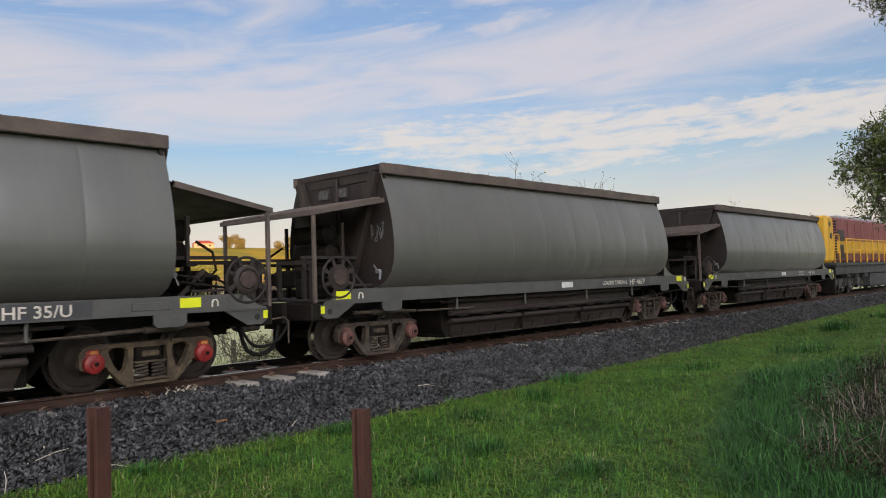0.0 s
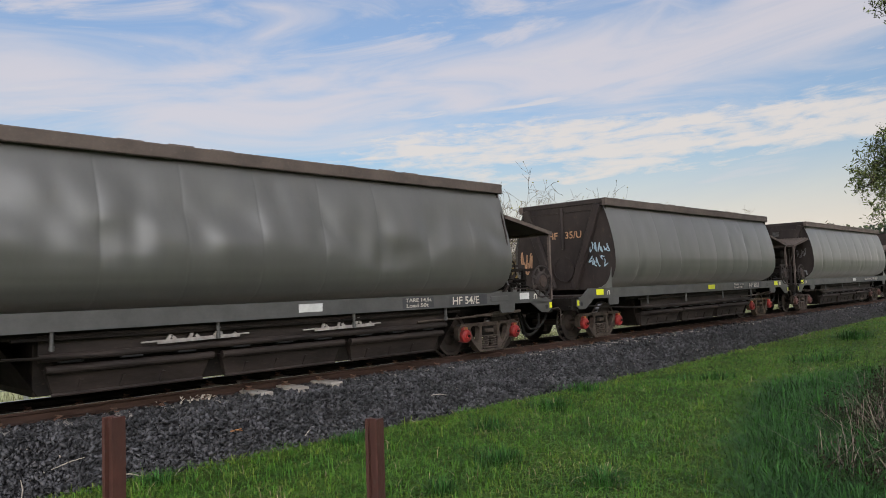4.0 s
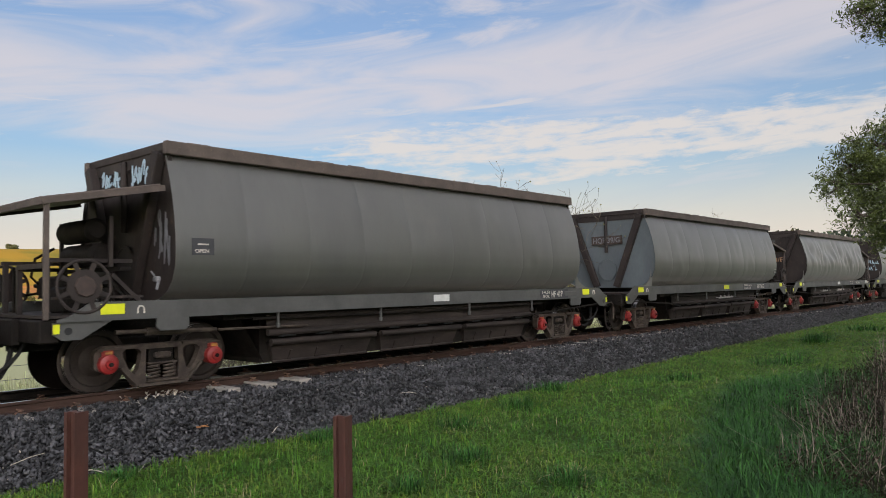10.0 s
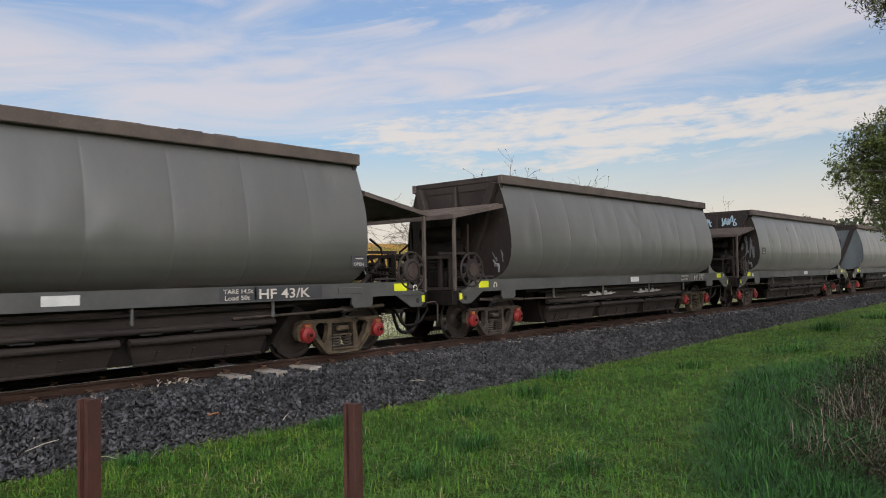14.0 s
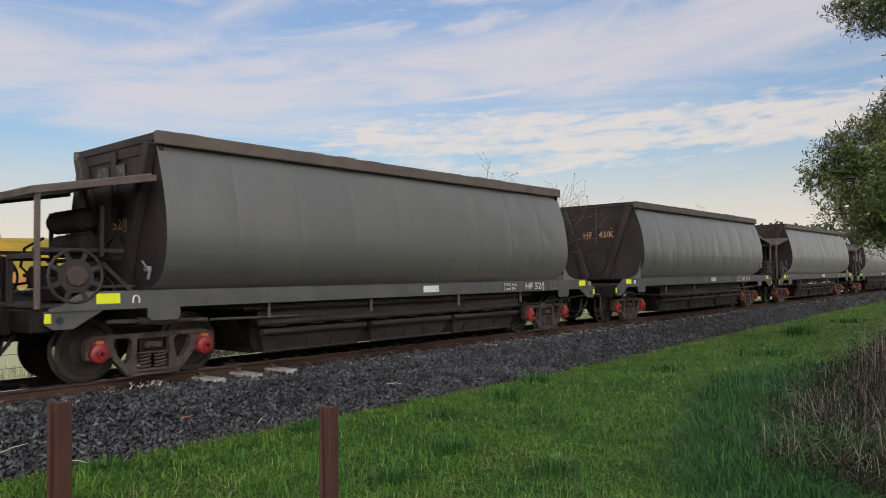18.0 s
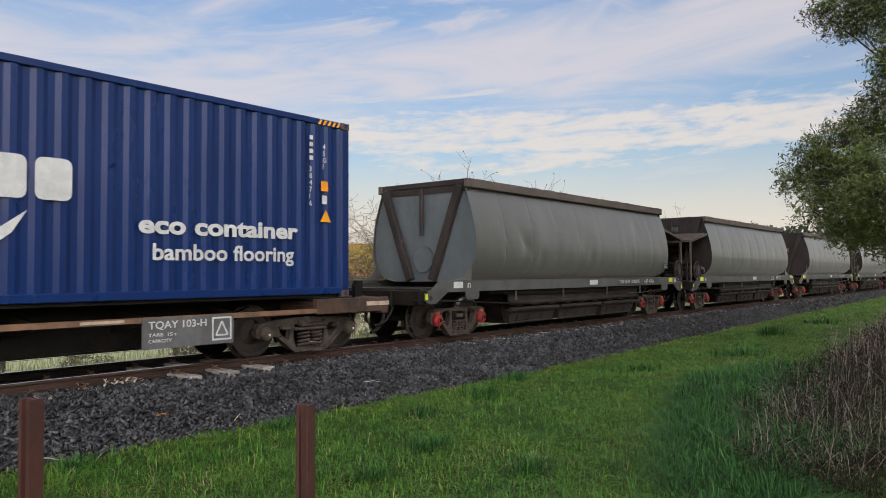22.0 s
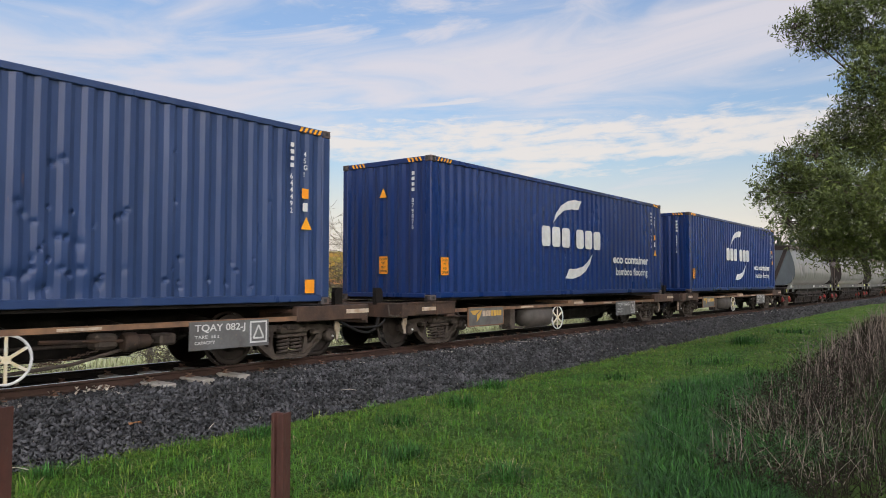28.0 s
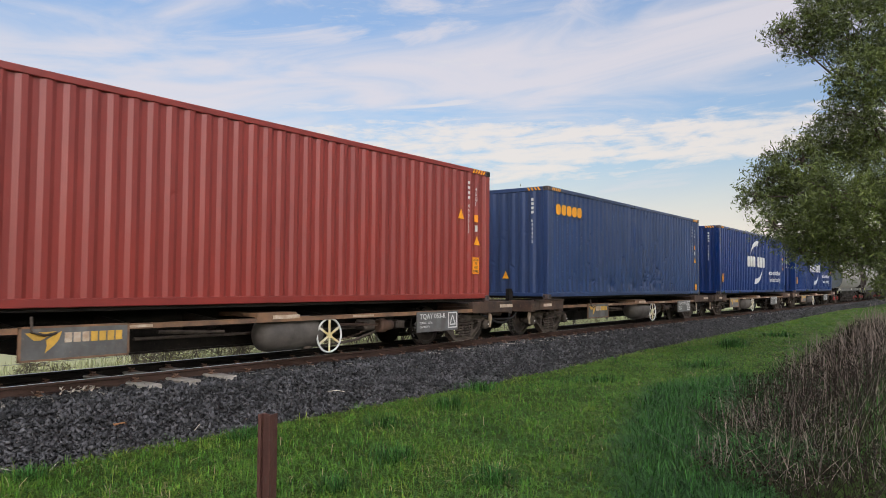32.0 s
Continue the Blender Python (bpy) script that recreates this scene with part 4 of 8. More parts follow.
def bogie(parent, x, cap="red", base=0.73, frame_mesh=None):
    b = part("bogie", BOLSTER, None, parent, "rusty three-piece bogie", (x, 0, 0.0))
    part("side_frame", frame_mesh or SIDEFRAME, None, b)
    part("side_frame", SIDEFRAME, None, b, at=pose(0, 0, 0, 0, 0, 180))
    part("spring_nest", SPRING, None, b)
    part("brake_beam", SHOE, None, b)
    part("brake_beam", SHOE, None, b, at=pose(0, 0, 0, 0, 0, 180))
    for e in (-1, 1):
        w = part("wheelset", WHEELSET, None, b, "dark wheelset with bright treads", (e * base, 0, WR))
        SPIN.append((w, e * base))
        part("axle_cap", AXLEBOX[cap], None, b, at=(e * base, 0, WR))
        part("cap_bolt", CAPBOLT, None, b, at=(e * base, 0, WR))
        part("axle_cap", AXLEBOX[cap], None, b, at=pose(e * base, 0, WR, 0, 0, 180))
        if cap == "red":
            part("axle_tag", AXLETAG, None, b, at=(e * base, 0, WR))
    return b


# ---- brake platform of a hopper's working end ----
HANDWHEEL = shared("hand_wheel", ENDDARK, True, lambda s: s.pipe([(0.31 * math.cos(t), 0, 0.31 * math.sin(t)) for t in np.linspace(0, 2 * math.pi, 33)], 0.02, 8))
WHEELDISC = shared("wheel_disc", ENDDARK, False, lambda s: s.lathe([(-0.02, 0.2), (-0.04, 0.16), (0.02, 0.2)], (0, 0, 0), "y", 24))
SPOKEM = shared("spoke", ENDDARK, False, lambda s: s.bar((0.15, 0, 0), (0.31, 0, 0), 0.056, 0.016, (0, 1, 0)))
CANOPY = shared("canopy", FLANGE, False, lambda s: (s.add([(4.95, -1.3, 2.64), (6.42, -1.3, 2.36), (6.42, 1.3, 2.36), (4.95, 1.3, 2.64), (4.95, -1.3, 2.615), (6.42, -1.3, 2.335), (6.42, 1.3, 2.335), (4.95, 1.3, 2.615)], [(0, 1, 2, 3), (7, 6, 5, 4), (0, 4, 5, 1), (1, 5, 6, 2), (2, 6, 7, 3)]),
                                                   s.bar((4.95, -1.28, 2.6), (6.42, -1.28, 2.33), 0.05, 0.07), s.bar((4.95, 1.28, 2.6), (6.42, 1.28, 2.33), 0.05, 0.07), s.bar((6.4, -1.3, 2.33), (6.4, 1.3, 2.33), 0.05, 0.07),
                                                   [s.rod((4.97, -1.2 + 0.1 * i, 2.648), (6.42, -1.2 + 0.1 * i, 2.368), 0.02, 6) for i in range(25)]) and None)
POST = shared("platform_post", FLANGE, False, lambda s: s.box(-0.028, 0.028, -0.028, 0.028, 0.97, 2.34, 0.006))
RECEIVER = shared("air_receiver", GRIME_SHADE, True, lambda s: s.lathe([(-0.42, 0.0), (-0.42, 0.1), (-0.38, 0.155), (0.5, 0.155), (0.55, 0.1), (0.55, 0)], (0, 0, 0), "y", 20))
VALVES = shared("brake_valve", GRIME_SHADE, False, lambda s: (s.box(5.35, 5.75, -0.7, -0.1, 1.2, 1.5, 0.03), s.box(5.5, 5.7, -0.9, -0.7, 1.24, 1.46, 0.03), s.rod((5.6, -1.2, 1.38), (5.6, 1.2, 1.38), 0.03, 8), s.box(5.2, 5.35, -1.1, 0.9, 1.55, 1.6), s.box(5.9, 6.0, -0.9, -0.84, 1.0, 1.62), s.box(5.3, 5.36, -0.9, -0.84, 1.0, 1.62), s.bar((5.3, -0.87, 1.6), (6.0, -0.87, 1.6), 0.05, 0.05), s.box(5.6, 5.9, 0.1, 0.6, 1.02, 1.35, 0.03),
                                                         s.pipe([(5.5, -0.8, 1.9), (5.75, -0.8, 1.75), (5.8, -0.8, 1.5), (5.7, -0.8, 1.4)], 0.02), s.pipe([(5.1, -1.0, 1.35), (5.4, -1.15, 1.3), (5.75, -1.15, 1.25)], 0.018), s.pipe([(5.0, -1.05, 1.45), (5.3, -1.12, 1.4), (5.6, -1.1, 1.2)], 0.015)) and None)
FRAMEBARS = [shared("frame_bar", ENDDARK, False, lambda s, q=q: s.bar(q[0], q[1], q[2], q[2])) for q in (
    ((6.3, -1.1, 1.0), (6.3, -1.1, 1.62), 0.06), ((6.3, -0.25, 1.0), (6.3, -0.25, 1.62), 0.06), ((6.3, -1.13, 1.6), (6.3, -0.22, 1.6), 0.058), ((5.2, -1.22, 1.22), (6.3, -1.22, 1.22), 0.03),
    ((5.0, -1.0, 1.02), (5.5, -1.0, 1.5), 0.05), ((5.1, -0.7, 1.68), (6.2, -0.7, 1.68), 0.05), ((5.15, 0.7, 1.68), (6.2, 0.7, 1.68), 0.05), ((6.15, -0.7, 1.0), (6.15, -0.7, 1.7), 0.06),
    ((6.15, 0.7, 1.0), (6.15, 0.7, 1.7), 0.06), ((5.4, -0.75, 1.6), (5.4, -0.75, 2.25), 0.048), ((5.4, 0.8, 1.6), (5.4, 0.8, 2.25), 0.048))]
BRAKEPIPES = [shared("brake_pipe", GRIME_SHADE, True, lambda s, i=i: s.pipe([(5.25 + 0.09 * i, -1.05 + 0.06 * (i % 3), 1.02), (5.27 + 0.09 * i, -1.02 + 0.05 * (i % 3), 1.2 + 0.05 * (i % 4)), (5.35 + 0.08 * i, -0.9, 1.34 + 0.04 * (i % 3)), (5.5 + 0.05 * i, -0.6, 1.4)], 0.016 + 0.004 * (i % 2), 6)) for i in range(7)]
HUBCAP = shared("hand_wheel_hub", HUBRUST, False, lambda s: s.lathe([(-0.05, 0.02), (-0.05, 0.12), (-0.035, 0.13), (-0.03, 0.13)], (0, 0, 0), "y", 8))
COCK = shared("cock_handle", SPRAYDIM, False, lambda s: (s.box(4.95, 5.02, -1.2, -1.1, 1.4, 1.47, 0.015), s.bar((4.98, -1.2, 1.42), (5.02, -1.22, 1.3), 0.03, 0.02), s.bar((4.98, -1.12, 1.45), (5.04, -1.1, 1.54), 0.03, 0.02)) and None)
HOSE = shared("air_hose", RUBBER, True, lambda s: s.pipe([(6.35, -0.35, 0.78), (6.42, -0.37, 0.62), (6.46, -0.38, 0.44), (6.54, -0.37, 0.29), (6.65, -0.36, 0.22), (6.775, -0.35, 0.2)], 0.032).pipe([(6.3, -0.5, 0.7), (6.4, -0.52, 0.55), (6.5, -0.5, 0.42), (6.62, -0.47, 0.35), (6.775, -0.45, 0.33)], 0.024))
SHUNTBAR = shared("uncoupling_rod", BOGIE, True, lambda s: s.pipe([(6.42, -1.22, 0.78), (6.62, -1.24, 0.8), (6.68, -1.25, 0.74), (6.68, -1.25, 0.42)], 0.013))


ADJUSTER = shared("slack_adjuster", BOGIE, True, lambda s: s.rod((4.1, -1.1, 0.74), (5.5, -1.1, 0.78), 0.03, 10).rod((4.6, -1.1, 0.75), (5.1, -1.1, 0.766), 0.05, 12).rod((2.6, -1.18, 0.72), (4.1, -1.16, 0.74), 0.02, 6))
ROD = shared("release_rod", GRIME_SHADE, True, lambda s: s.pipe([(2.6, -1.25, 0.62), (4.4, -1.28, 0.7), (6.1, -1.28, 0.8), (6.5, -1.2, 0.8)], 0.018, 6))


def side_text(name, text, mt, parent, x, z, h, width=None, y=-1.335, label="", bold=0.02):
    return lettering(name, text, mt, parent, h, pose(x, y, z, 90, 0, 0), width, label=label, bold=bold)


def plate_part(name, mt, parent, x, z, w, h, y=-1.334, label="", th=0.004):
    return part(name, Shell().box(x - w / 2, x + w / 2, y, y + th, z - h / 2, z + h / 2), mt, parent, label)


def scribble(parent, mt, seed, m, w, h, n=5, r=0.016):
    """Sprayed strokes that spell nothing."""
    rnd = random.Random(seed)
    s = Shell()
    for i in range(n):
        x = w * (i + 0.5) / n
        pts = [(x + w / n * rnd.uniform(-0.6, 0.6), rnd.uniform(0, h), 0) for _ in range(5)]
        out = []
        for a, b, c, d in zip([pts[0]] + pts[:-2], pts[:-1], pts[1:], pts[2:] + [pts[-1]]):
            for k in range(4):
                t = k / 4
                out.append(tuple(0.5 * (2 * b[j] + (c[j] - a[j]) * t + (2 * a[j] - 5 * b[j] + 4 * c[j] - d[j]) * t * t + (3 * b[j] - a[j] - 3 * c[j] + d[j]) * t ** 3) for j in range(2)) + (0.0,))
        s.pipe(out, r, 4)
    for k in range(len(s.v)):
        s.v[k] = (s.v[k][0], s.v[k][1], s.v[k][2] * 0.1)
    return part("spray_scrawl", s, mt, parent, "sprayed scrawl", at=m)


FLIP = pose(0, 0, 0, 0, 0, 180)
C0, PITCH = 34.05, 13.55
WAGONS = []
SLACK = {-1: -0.15, 0: -0.13, 1: 0.0, 2: -0.03, 3: 0.03, 4: 0.02, 5: -0.13, 6: -0.15, 7: -0.17, 8: -0.14}


def hopper(k, number, front, num=(3.0, 0.75), tare=(1.8, 0.7), tail="dark", cap="red", dent=0.02, bulge=0.0, lead=5.3, trail=-5.55, white_at=0.3, mid_tint=None, trail_tint=None, lead_tint=None, one_line="", lines=("TARE 14.5t", "Load 50t"), stripes=(), extra=None, label=""):
    """One hopper wagon. front: its platform leads; else it trails."""
    w = thing("hopper_wagon", label, "hopper wagon", "hopper wagons of the train", at=(C0 + PITCH * k + SLACK[k], 0, 0))
    WAGONS.append((w, C0 + PITCH * k + SLACK[k]))
    off = skin(k * 7 + 3, dent, bulge)
    part("body_side", hopper_body(off), None, w, "dented grey-green side sheets")
    for spot in PATCHES.get(k, ()):
        part("repair_patch", repair_patch(off, *spot), None, w, "darker repainted patch")
    part("top_rim", RIM, None, w, "brown-grey top rim")
    for e in (1, -1):
        m = pose(0, 0, 0) if e > 0 else FLIP
        plain = (e > 0) != front
        tint = tail if plain else "dark"
        shift = Matrix.Translation((BODY - 0.06, 0, 0))
        part("end_plate", ENDPLATE[tint], None, w, at=m @ shift)
        part("end_rim", ENDRIM, None, w, at=m @ shift)
        lean = m @ Matrix.Translation((BODY + 0.02, 0, 0))
        part("end_beam", VBEAM, None, w, at=lean)
        part("end_beam", VBEAM2, None, w, at=lean)
        part("ladder_tube", TUBE, None, w, at=m @ Matrix.Translation((BODY, 0, 0)))
        part("end_hatch", HATCH[tint], None, w, at=m @ Matrix.Translation((BODY - 0.02, 0, 0)))
        part("headstock", HEADSTOCK, None, w, at=m)
        part("end_deck", DECK, None, w, at=m)
        part("coupler", COUPLER, None, w, at=m)
        part("air_hose", HOSE, None, w, at=m if e > 0 else m @ Matrix.Diagonal((1, -1, 1, 1)))
        part("uncoupling_rod", SHUNTBAR, None, w, at=m)
        for sd in (0, 1):
            g = m @ (pose(0, 0, 0) if (sd == 0) == (e > 0) else Matrix.Diagonal((1, -1, 1, 1)))
            cg = part("corner_gusset", CORNER, None, w, at=g)
            part("gusset_hole", CORNERHOLE, None, cg)
        plate_part("marker_patch", YELLOW, w, -6.262 if e < 0 else 6.262, 0.865, 0.072, 0.11, -1.306)
        if plain:
            part("end_skirt", SKIRT, None, w, at=m)
            part("end_skirt", SKIRT, None, w, at=m @ Matrix.Diagonal((1, -1, 1, 1)))
            part("release_rod", ROD, None, w, at=pose(0, 0, 0) if e > 0 else Matrix.Diagonal((-1, 1, 1, 1)))
        if not plain:
            part("canopy", CANOPY, None, w, "brown corrugated platform canopy", at=m)
            for yy in (-1.25, 1.25):
                part("platform_post", POST, None, w, at=m @ Matrix.Translation((6.36, yy, 0)))
                hwl = part("hand_wheel", HANDWHEEL, None, w, "black spoked brake hand wheel", at=m @ Matrix.Translation((5.96, yy * 1.06, 1.35)))
                part("wheel_disc", WHEELDISC, None, hwl)
                for i in range(8):
                    part("spoke", SPOKEM, None, hwl, at=pose(0, 0, 0, 0, 22.5 + 45 * i, 0))
                if (yy < 0) == (e > 0):
                    part("hand_wheel_hub", HUBCAP, None, hwl, "rust-red hub", at=pose(0, 0, 0) if e > 0 else FLIP)
            for z, x in ((2.08, 5.5), (1.76, 5.45)):
                part("air_receiver", RECEIVER, None, w, at=m @ Matrix.Translation((x, 0.0 if e > 0 else 0.05, z)))
            part("brake_valve", VALVES, None, w, at=m)
            near = m @ (pose(0, 0, 0) if e > 0 else Matrix.Diagonal((1, -1, 1, 1)))
            for me in FRAMEBARS:
                part("frame_bar", me, None, w, at=near)
            for me in BRAKEPIPES:
                part("brake_pipe", me, None, w, at=near)
            part("slack_adjuster", ADJUSTER, None, w, "pale rusted brake adjuster", at=pose(0, 0, 0) if e > 0 else Matrix.Diagonal((-1, 1, 1, 1)))
            part("cock_handle", COCK, None, w, at=m @ (pose(0, 0, 0) if e > 0 else Matrix.Diagonal((1, -1, 1, 1))))
    for sd in (1, -1):
        part("side_sill", SILLM, None, w, at=pose(0, 0, 0) if sd > 0 else FLIP)
        for x in (-4.85, 4.85):
            part("sill_bracket", STRUT, None, w, at=(pose(0, 0, 0) if sd > 0 else FLIP) @ Matrix.Translation((x, 0, 0)))
        for x in (-3.2, -1.15, 1.15, 3.2):
            part("hanger", HANGER, None, w, at=(pose(0, 0, 0) if sd > 0 else FLIP) @ Matrix.Translation((x, 0, 0)))
        for x in (-2.2, 0, 2.2):
            turn = (pose(0, 0, 0) if sd > 0 else FLIP) @ Matrix.Translation((x, 0, 0))
            part("girder", GIRDER, None, w, at=turn)
            door = part("discharge_door", CHUTE, None, w, at=turn)
            if sd > 0:
                for dx in (-0.75, -0.05, 0.65):
                    part("door_lug", LUG, None, door, at=(dx, 0, 0))
        part("air_pipe", PIPE, None, w, at=pose(0, 0, 0) if sd > 0 else FLIP)
    part("centre_sill", SPINE, None, w)
    part("slope_sheet", SLOPES, None, w)
    for x in stripes:
        part("door_latch", STRIPES, None, w, at=(x, 0, 0))
    bogie(w, -4.78, cap)
    bogie(w, 4.78, cap, frame_mesh=SIDEBUFF if k in (1, 2, 6) else None)
    plate_part("side_reflector", trail_tint or YELLOW, w, trail - 0.03, 1.075, 0.29, 0.125)
    plate_part("side_reflector", lead_tint or YELLOW, w, lead - 0.03, 1.075, 0.29, 0.125)
    plate_part("white_reflector", mid_tint or WHITE, w, white_at, 1.06, 0.42, 0.12)
    # painted number panel, weights and shackle marks on the sill
    plate_part("number_panel", PANEL, w, num[0] + num[1] / 2 + 0.08, 1.055, num[1] + 0.3, 0.185, -1.332)
    plate_part("tare_panel", PANEL, w, tare[0] + tare[1] / 2, 1.055, tare[1] + 0.12, 0.185, -1.332)
    side_text("wagon_number", number, CREAM, w, num[0], 0.985, 0.14, num[1], -1.338)
    if one_line:
        side_text("tare_text", one_line, CREAM, w, tare[0], 1.01, 0.095, tare[1], -1.338)
    else:
        side_text("tare_text", lines[0], CREAM, w, tare[0], 1.068, 0.062, tare[1], -1.338)
        side_text("load_text", lines[1], CREAM, w, tare[0] + 0.02, 0.98, 0.062, tare[1] * 0.85, -1.338)
    part("label_holder", Shell().box(4.35, 4.85, -1.34, -1.325, 1.0, 1.1, 0.008), SILL, w)
    s = Shell().pipe([(0, 0, 0), (0, 0.06, 0), (0.02, 0.09, 0), (0.06, 0.09, 0), (0.08, 0.06, 0), (0.08, 0, 0)], 0.012, 4)
    part("shackle_mark", s, CREAM, w, at=pose(trail + 0.28, -1.333, 1.01, 90, 0, 0))
    part("shackle_mark", s, CREAM, w, at=pose(lead + 0.28, -1.333, 1.01, 90, 0, 0))
    if extra:
        extra(w)
    return w

# ---- flat wagons and their containers ----
CONT_P, CONT_Z = 14.93, 0.92
CL, CW, CH = 12.192, 2.438, 2.896


def flat_parts():
    P = {}
    def end_frame(s):
        s.box(-0.9, 0.75, -1.27, -1.15, 0.655, 0.9, 0.012)
        s.box(-0.8, 0.74, -1.3, -1.14, 0.885, 0.91, 0.004)
        s.box(0.1, 0.16, -1.285, -1.27, 0.64, 0.9, 0.004)
        s.box(0.45, 0.7, -1.29, -1.2, 0.6, 0.655, 0.01)
        s.box(-0.55, -0.35, -1.285, -1.27, 0.68, 0.87, 0.01)
        s.box(-0.9, 0.75, 1.15, 1.27, 0.655, 0.9, 0.012)
        s.box(-0.906, -0.74, -1.262, 1.262, 0.62, 0.894, 0.012)
        s.box(-0.75, 0.75, -1.16, 1.16, 0.8, 0.86)
        s.box(0.5, 0.7, -1.14, 1.14, 0.68, 0.79)
        s.box(-0.95, -0.91, -0.4, 0.4, 0.5, 0.89, 0.015)
    P["end_frame"] = shared("end_frame", RUSTSILL, False, end_frame)
    P["stop"] = shared("end_stop", GRIME_SHADE, False, lambda s: s.plate([(-0.93, 0.86), (-0.74, 0.86), (-0.74, 1.1), (-0.79, 1.18), (-0.93, 1.18)], "y", 0.0, 0.09))
    P["spine"] = shared("spine_beam", GRIME_SHADE, False, lambda s: s.plate([(-0.7, 0.88), (12.9, 0.88), (12.9, 0.62), (10.9, 0.6), (9.2, 0.27), (3.0, 0.27), (1.3, 0.6), (-0.7, 0.62)], "y", -0.28, 0.06).plate([(-0.7, 0.88), (12.9, 0.88), (12.9, 0.62), (10.9, 0.6), (9.2, 0.27), (3.0, 0.27), (1.3, 0.6), (-0.7, 0.62)], "y", 0.22, 0.06).box(3.0, 9.2, -0.33, 0.33, 0.25, 0.28).box(-0.7, 12.9, -0.33, 0.33, 0.86, 0.885))
    P["channel"] = shared("side_channel", TANSILL, False, lambda s: s.box(0.75, 11.45, -1.262, -1.2, 0.735, 0.75).box(0.75, 11.45, -1.26, -1.25, 0.68, 0.75).box(0.75, 11.45, -1.262, -1.2, 0.68, 0.692))
    P["arms"] = shared("outrigger", GRIME_SHADE, False, lambda s: s.plate([(-1.22, 0.74), (-0.28, 0.84), (-0.28, 0.5), (-1.22, 0.66)], "x", 0, 0.03))
    P["mid"] = shared("middle_bolster", TANSILL, False, lambda s: s.plate([(5.62, 0.83), (6.4, 0.83), (6.55, 0.68), (5.62, 0.68)], "y", -1.27, 0.06).box(5.65, 6.4, -1.2, 1.2, 0.76, 0.825))
    P["board"] = shared("name_board", BOARDGREY, False, lambda s: s.box(1.2, 2.5, -1.29, -1.27, 0.37, 0.75))
    P["rim"] = shared("board_edge", TANSILL, False, lambda s: s.box(1.17, 2.53, -1.294, -1.264, 0.74, 0.765).box(1.17, 2.53, -1.294, -1.264, 0.355, 0.38).box(1.17, 1.2, -1.294, -1.264, 0.36, 0.76).box(2.5, 2.53, -1.294, -1.264, 0.36, 0.76))
    P["plate"] = shared("number_plate_board", BOARDGREY, False, lambda s: s.box(8.5, 9.87, -1.29, -1.27, 0.34, 0.735))
    P["tank"] = shared("air_tank", TANKGREY, True, lambda s: s.lathe([(3.75, 0), (3.78, 0.15), (3.87, 0.25), (4.0, 0.28), (4.85, 0.28), (4.98, 0.25), (5.06, 0.15), (5.1, 0)], (0, -0.98, 0.47), "x", 24))
    P["hub"] = shared("hand_wheel_rim", WHITE, False, lambda s: s.pipe([(0.28 * math.cos(t), 0, 0.28 * math.sin(t)) for t in np.linspace(0, 2 * math.pi, 33)], 0.017, 8))
    P["spokes"] = shared("hand_wheel_spokes", SPOKE, False, lambda s: ([s.bar((0, 0, 0), (0.28 * math.cos(t), 0, 0.28 * math.sin(t)), 0.034, 0.02, (0, 1, 0)) for t in (math.pi / 6 + i * math.pi / 3 for i in range(6))], s.lathe([(-0.02, 0.05), (0.02, 0.05)], (0, 0, 0), "y", 12)) and None)
    P["rig"] = shared("brake_rigging", BOGIE, False, lambda s: (s.rod((2.7, -0.95, 0.6), (3.8, -0.95, 0.55), 0.03), s.rod((2.5, -0.7, 0.5), (8.2, -0.6, 0.45), 0.025), s.box(5.25, 5.45, -1.15, -0.9, 0.2, 0.72, 0.02), s.box(6.9, 7.2, -1.0, -0.7, 0.42, 0.62, 0.04), s.pipe([(5.1, -1.1, 0.3), (5.8, -1.05, 0.22), (6.6, -1.0, 0.27), (7.4, -0.9, 0.42), (7.9, -0.8, 0.5)], 0.025, 6), s.box(7.8, 8.05, -1.0, -0.7, 0.42, 0.58, 0.03), s.pipe([(0.85, -1.3, 0.88), (0.85, -1.33, 0.7), (1.0, -1.33, 0.66), (1.15, -1.3, 0.68)], 0.016, 6)) and None)
    def chain(s):
        pts = [Vector((5.4 + 0.06 * i, -1.08 + 0.005 * i, 0.3 - 0.1 * math.sin(math.pi * i / 32) + 0.007 * i)) for i in range(33)]
        for i in range(32):
            a, b_ = pts[i], pts[i + 1]
            d = (b_ - a) * 0.35
            up = Vector((0, 0, 0.018)) if i % 2 else Vector((0, 0.018, 0))
            mid = (a + b_) / 2
            s.pipe([mid - d, mid - d * 0.5 + up, mid + d * 0.5 + up, mid + d, mid + d * 0.5 - up, mid - d * 0.5 - up, mid - d], 0.008, 4)
    P["chain"] = shared("brake_chain", RUSTSILL, False, chain)
    P["cylinder"] = shared("brake_cylinder", RUSTSILL, True, lambda s: s.lathe([(7.25, 0.0), (7.25, 0.1), (7.28, 0.13), (7.42, 0.13), (7.44, 0.1), (7.62, 0.09), (7.62, 0)], (0, -0.98, 0.5), "x", 16).rod((6.2, -0.98, 0.56), (7.25, -0.98, 0.52), 0.025, 8))
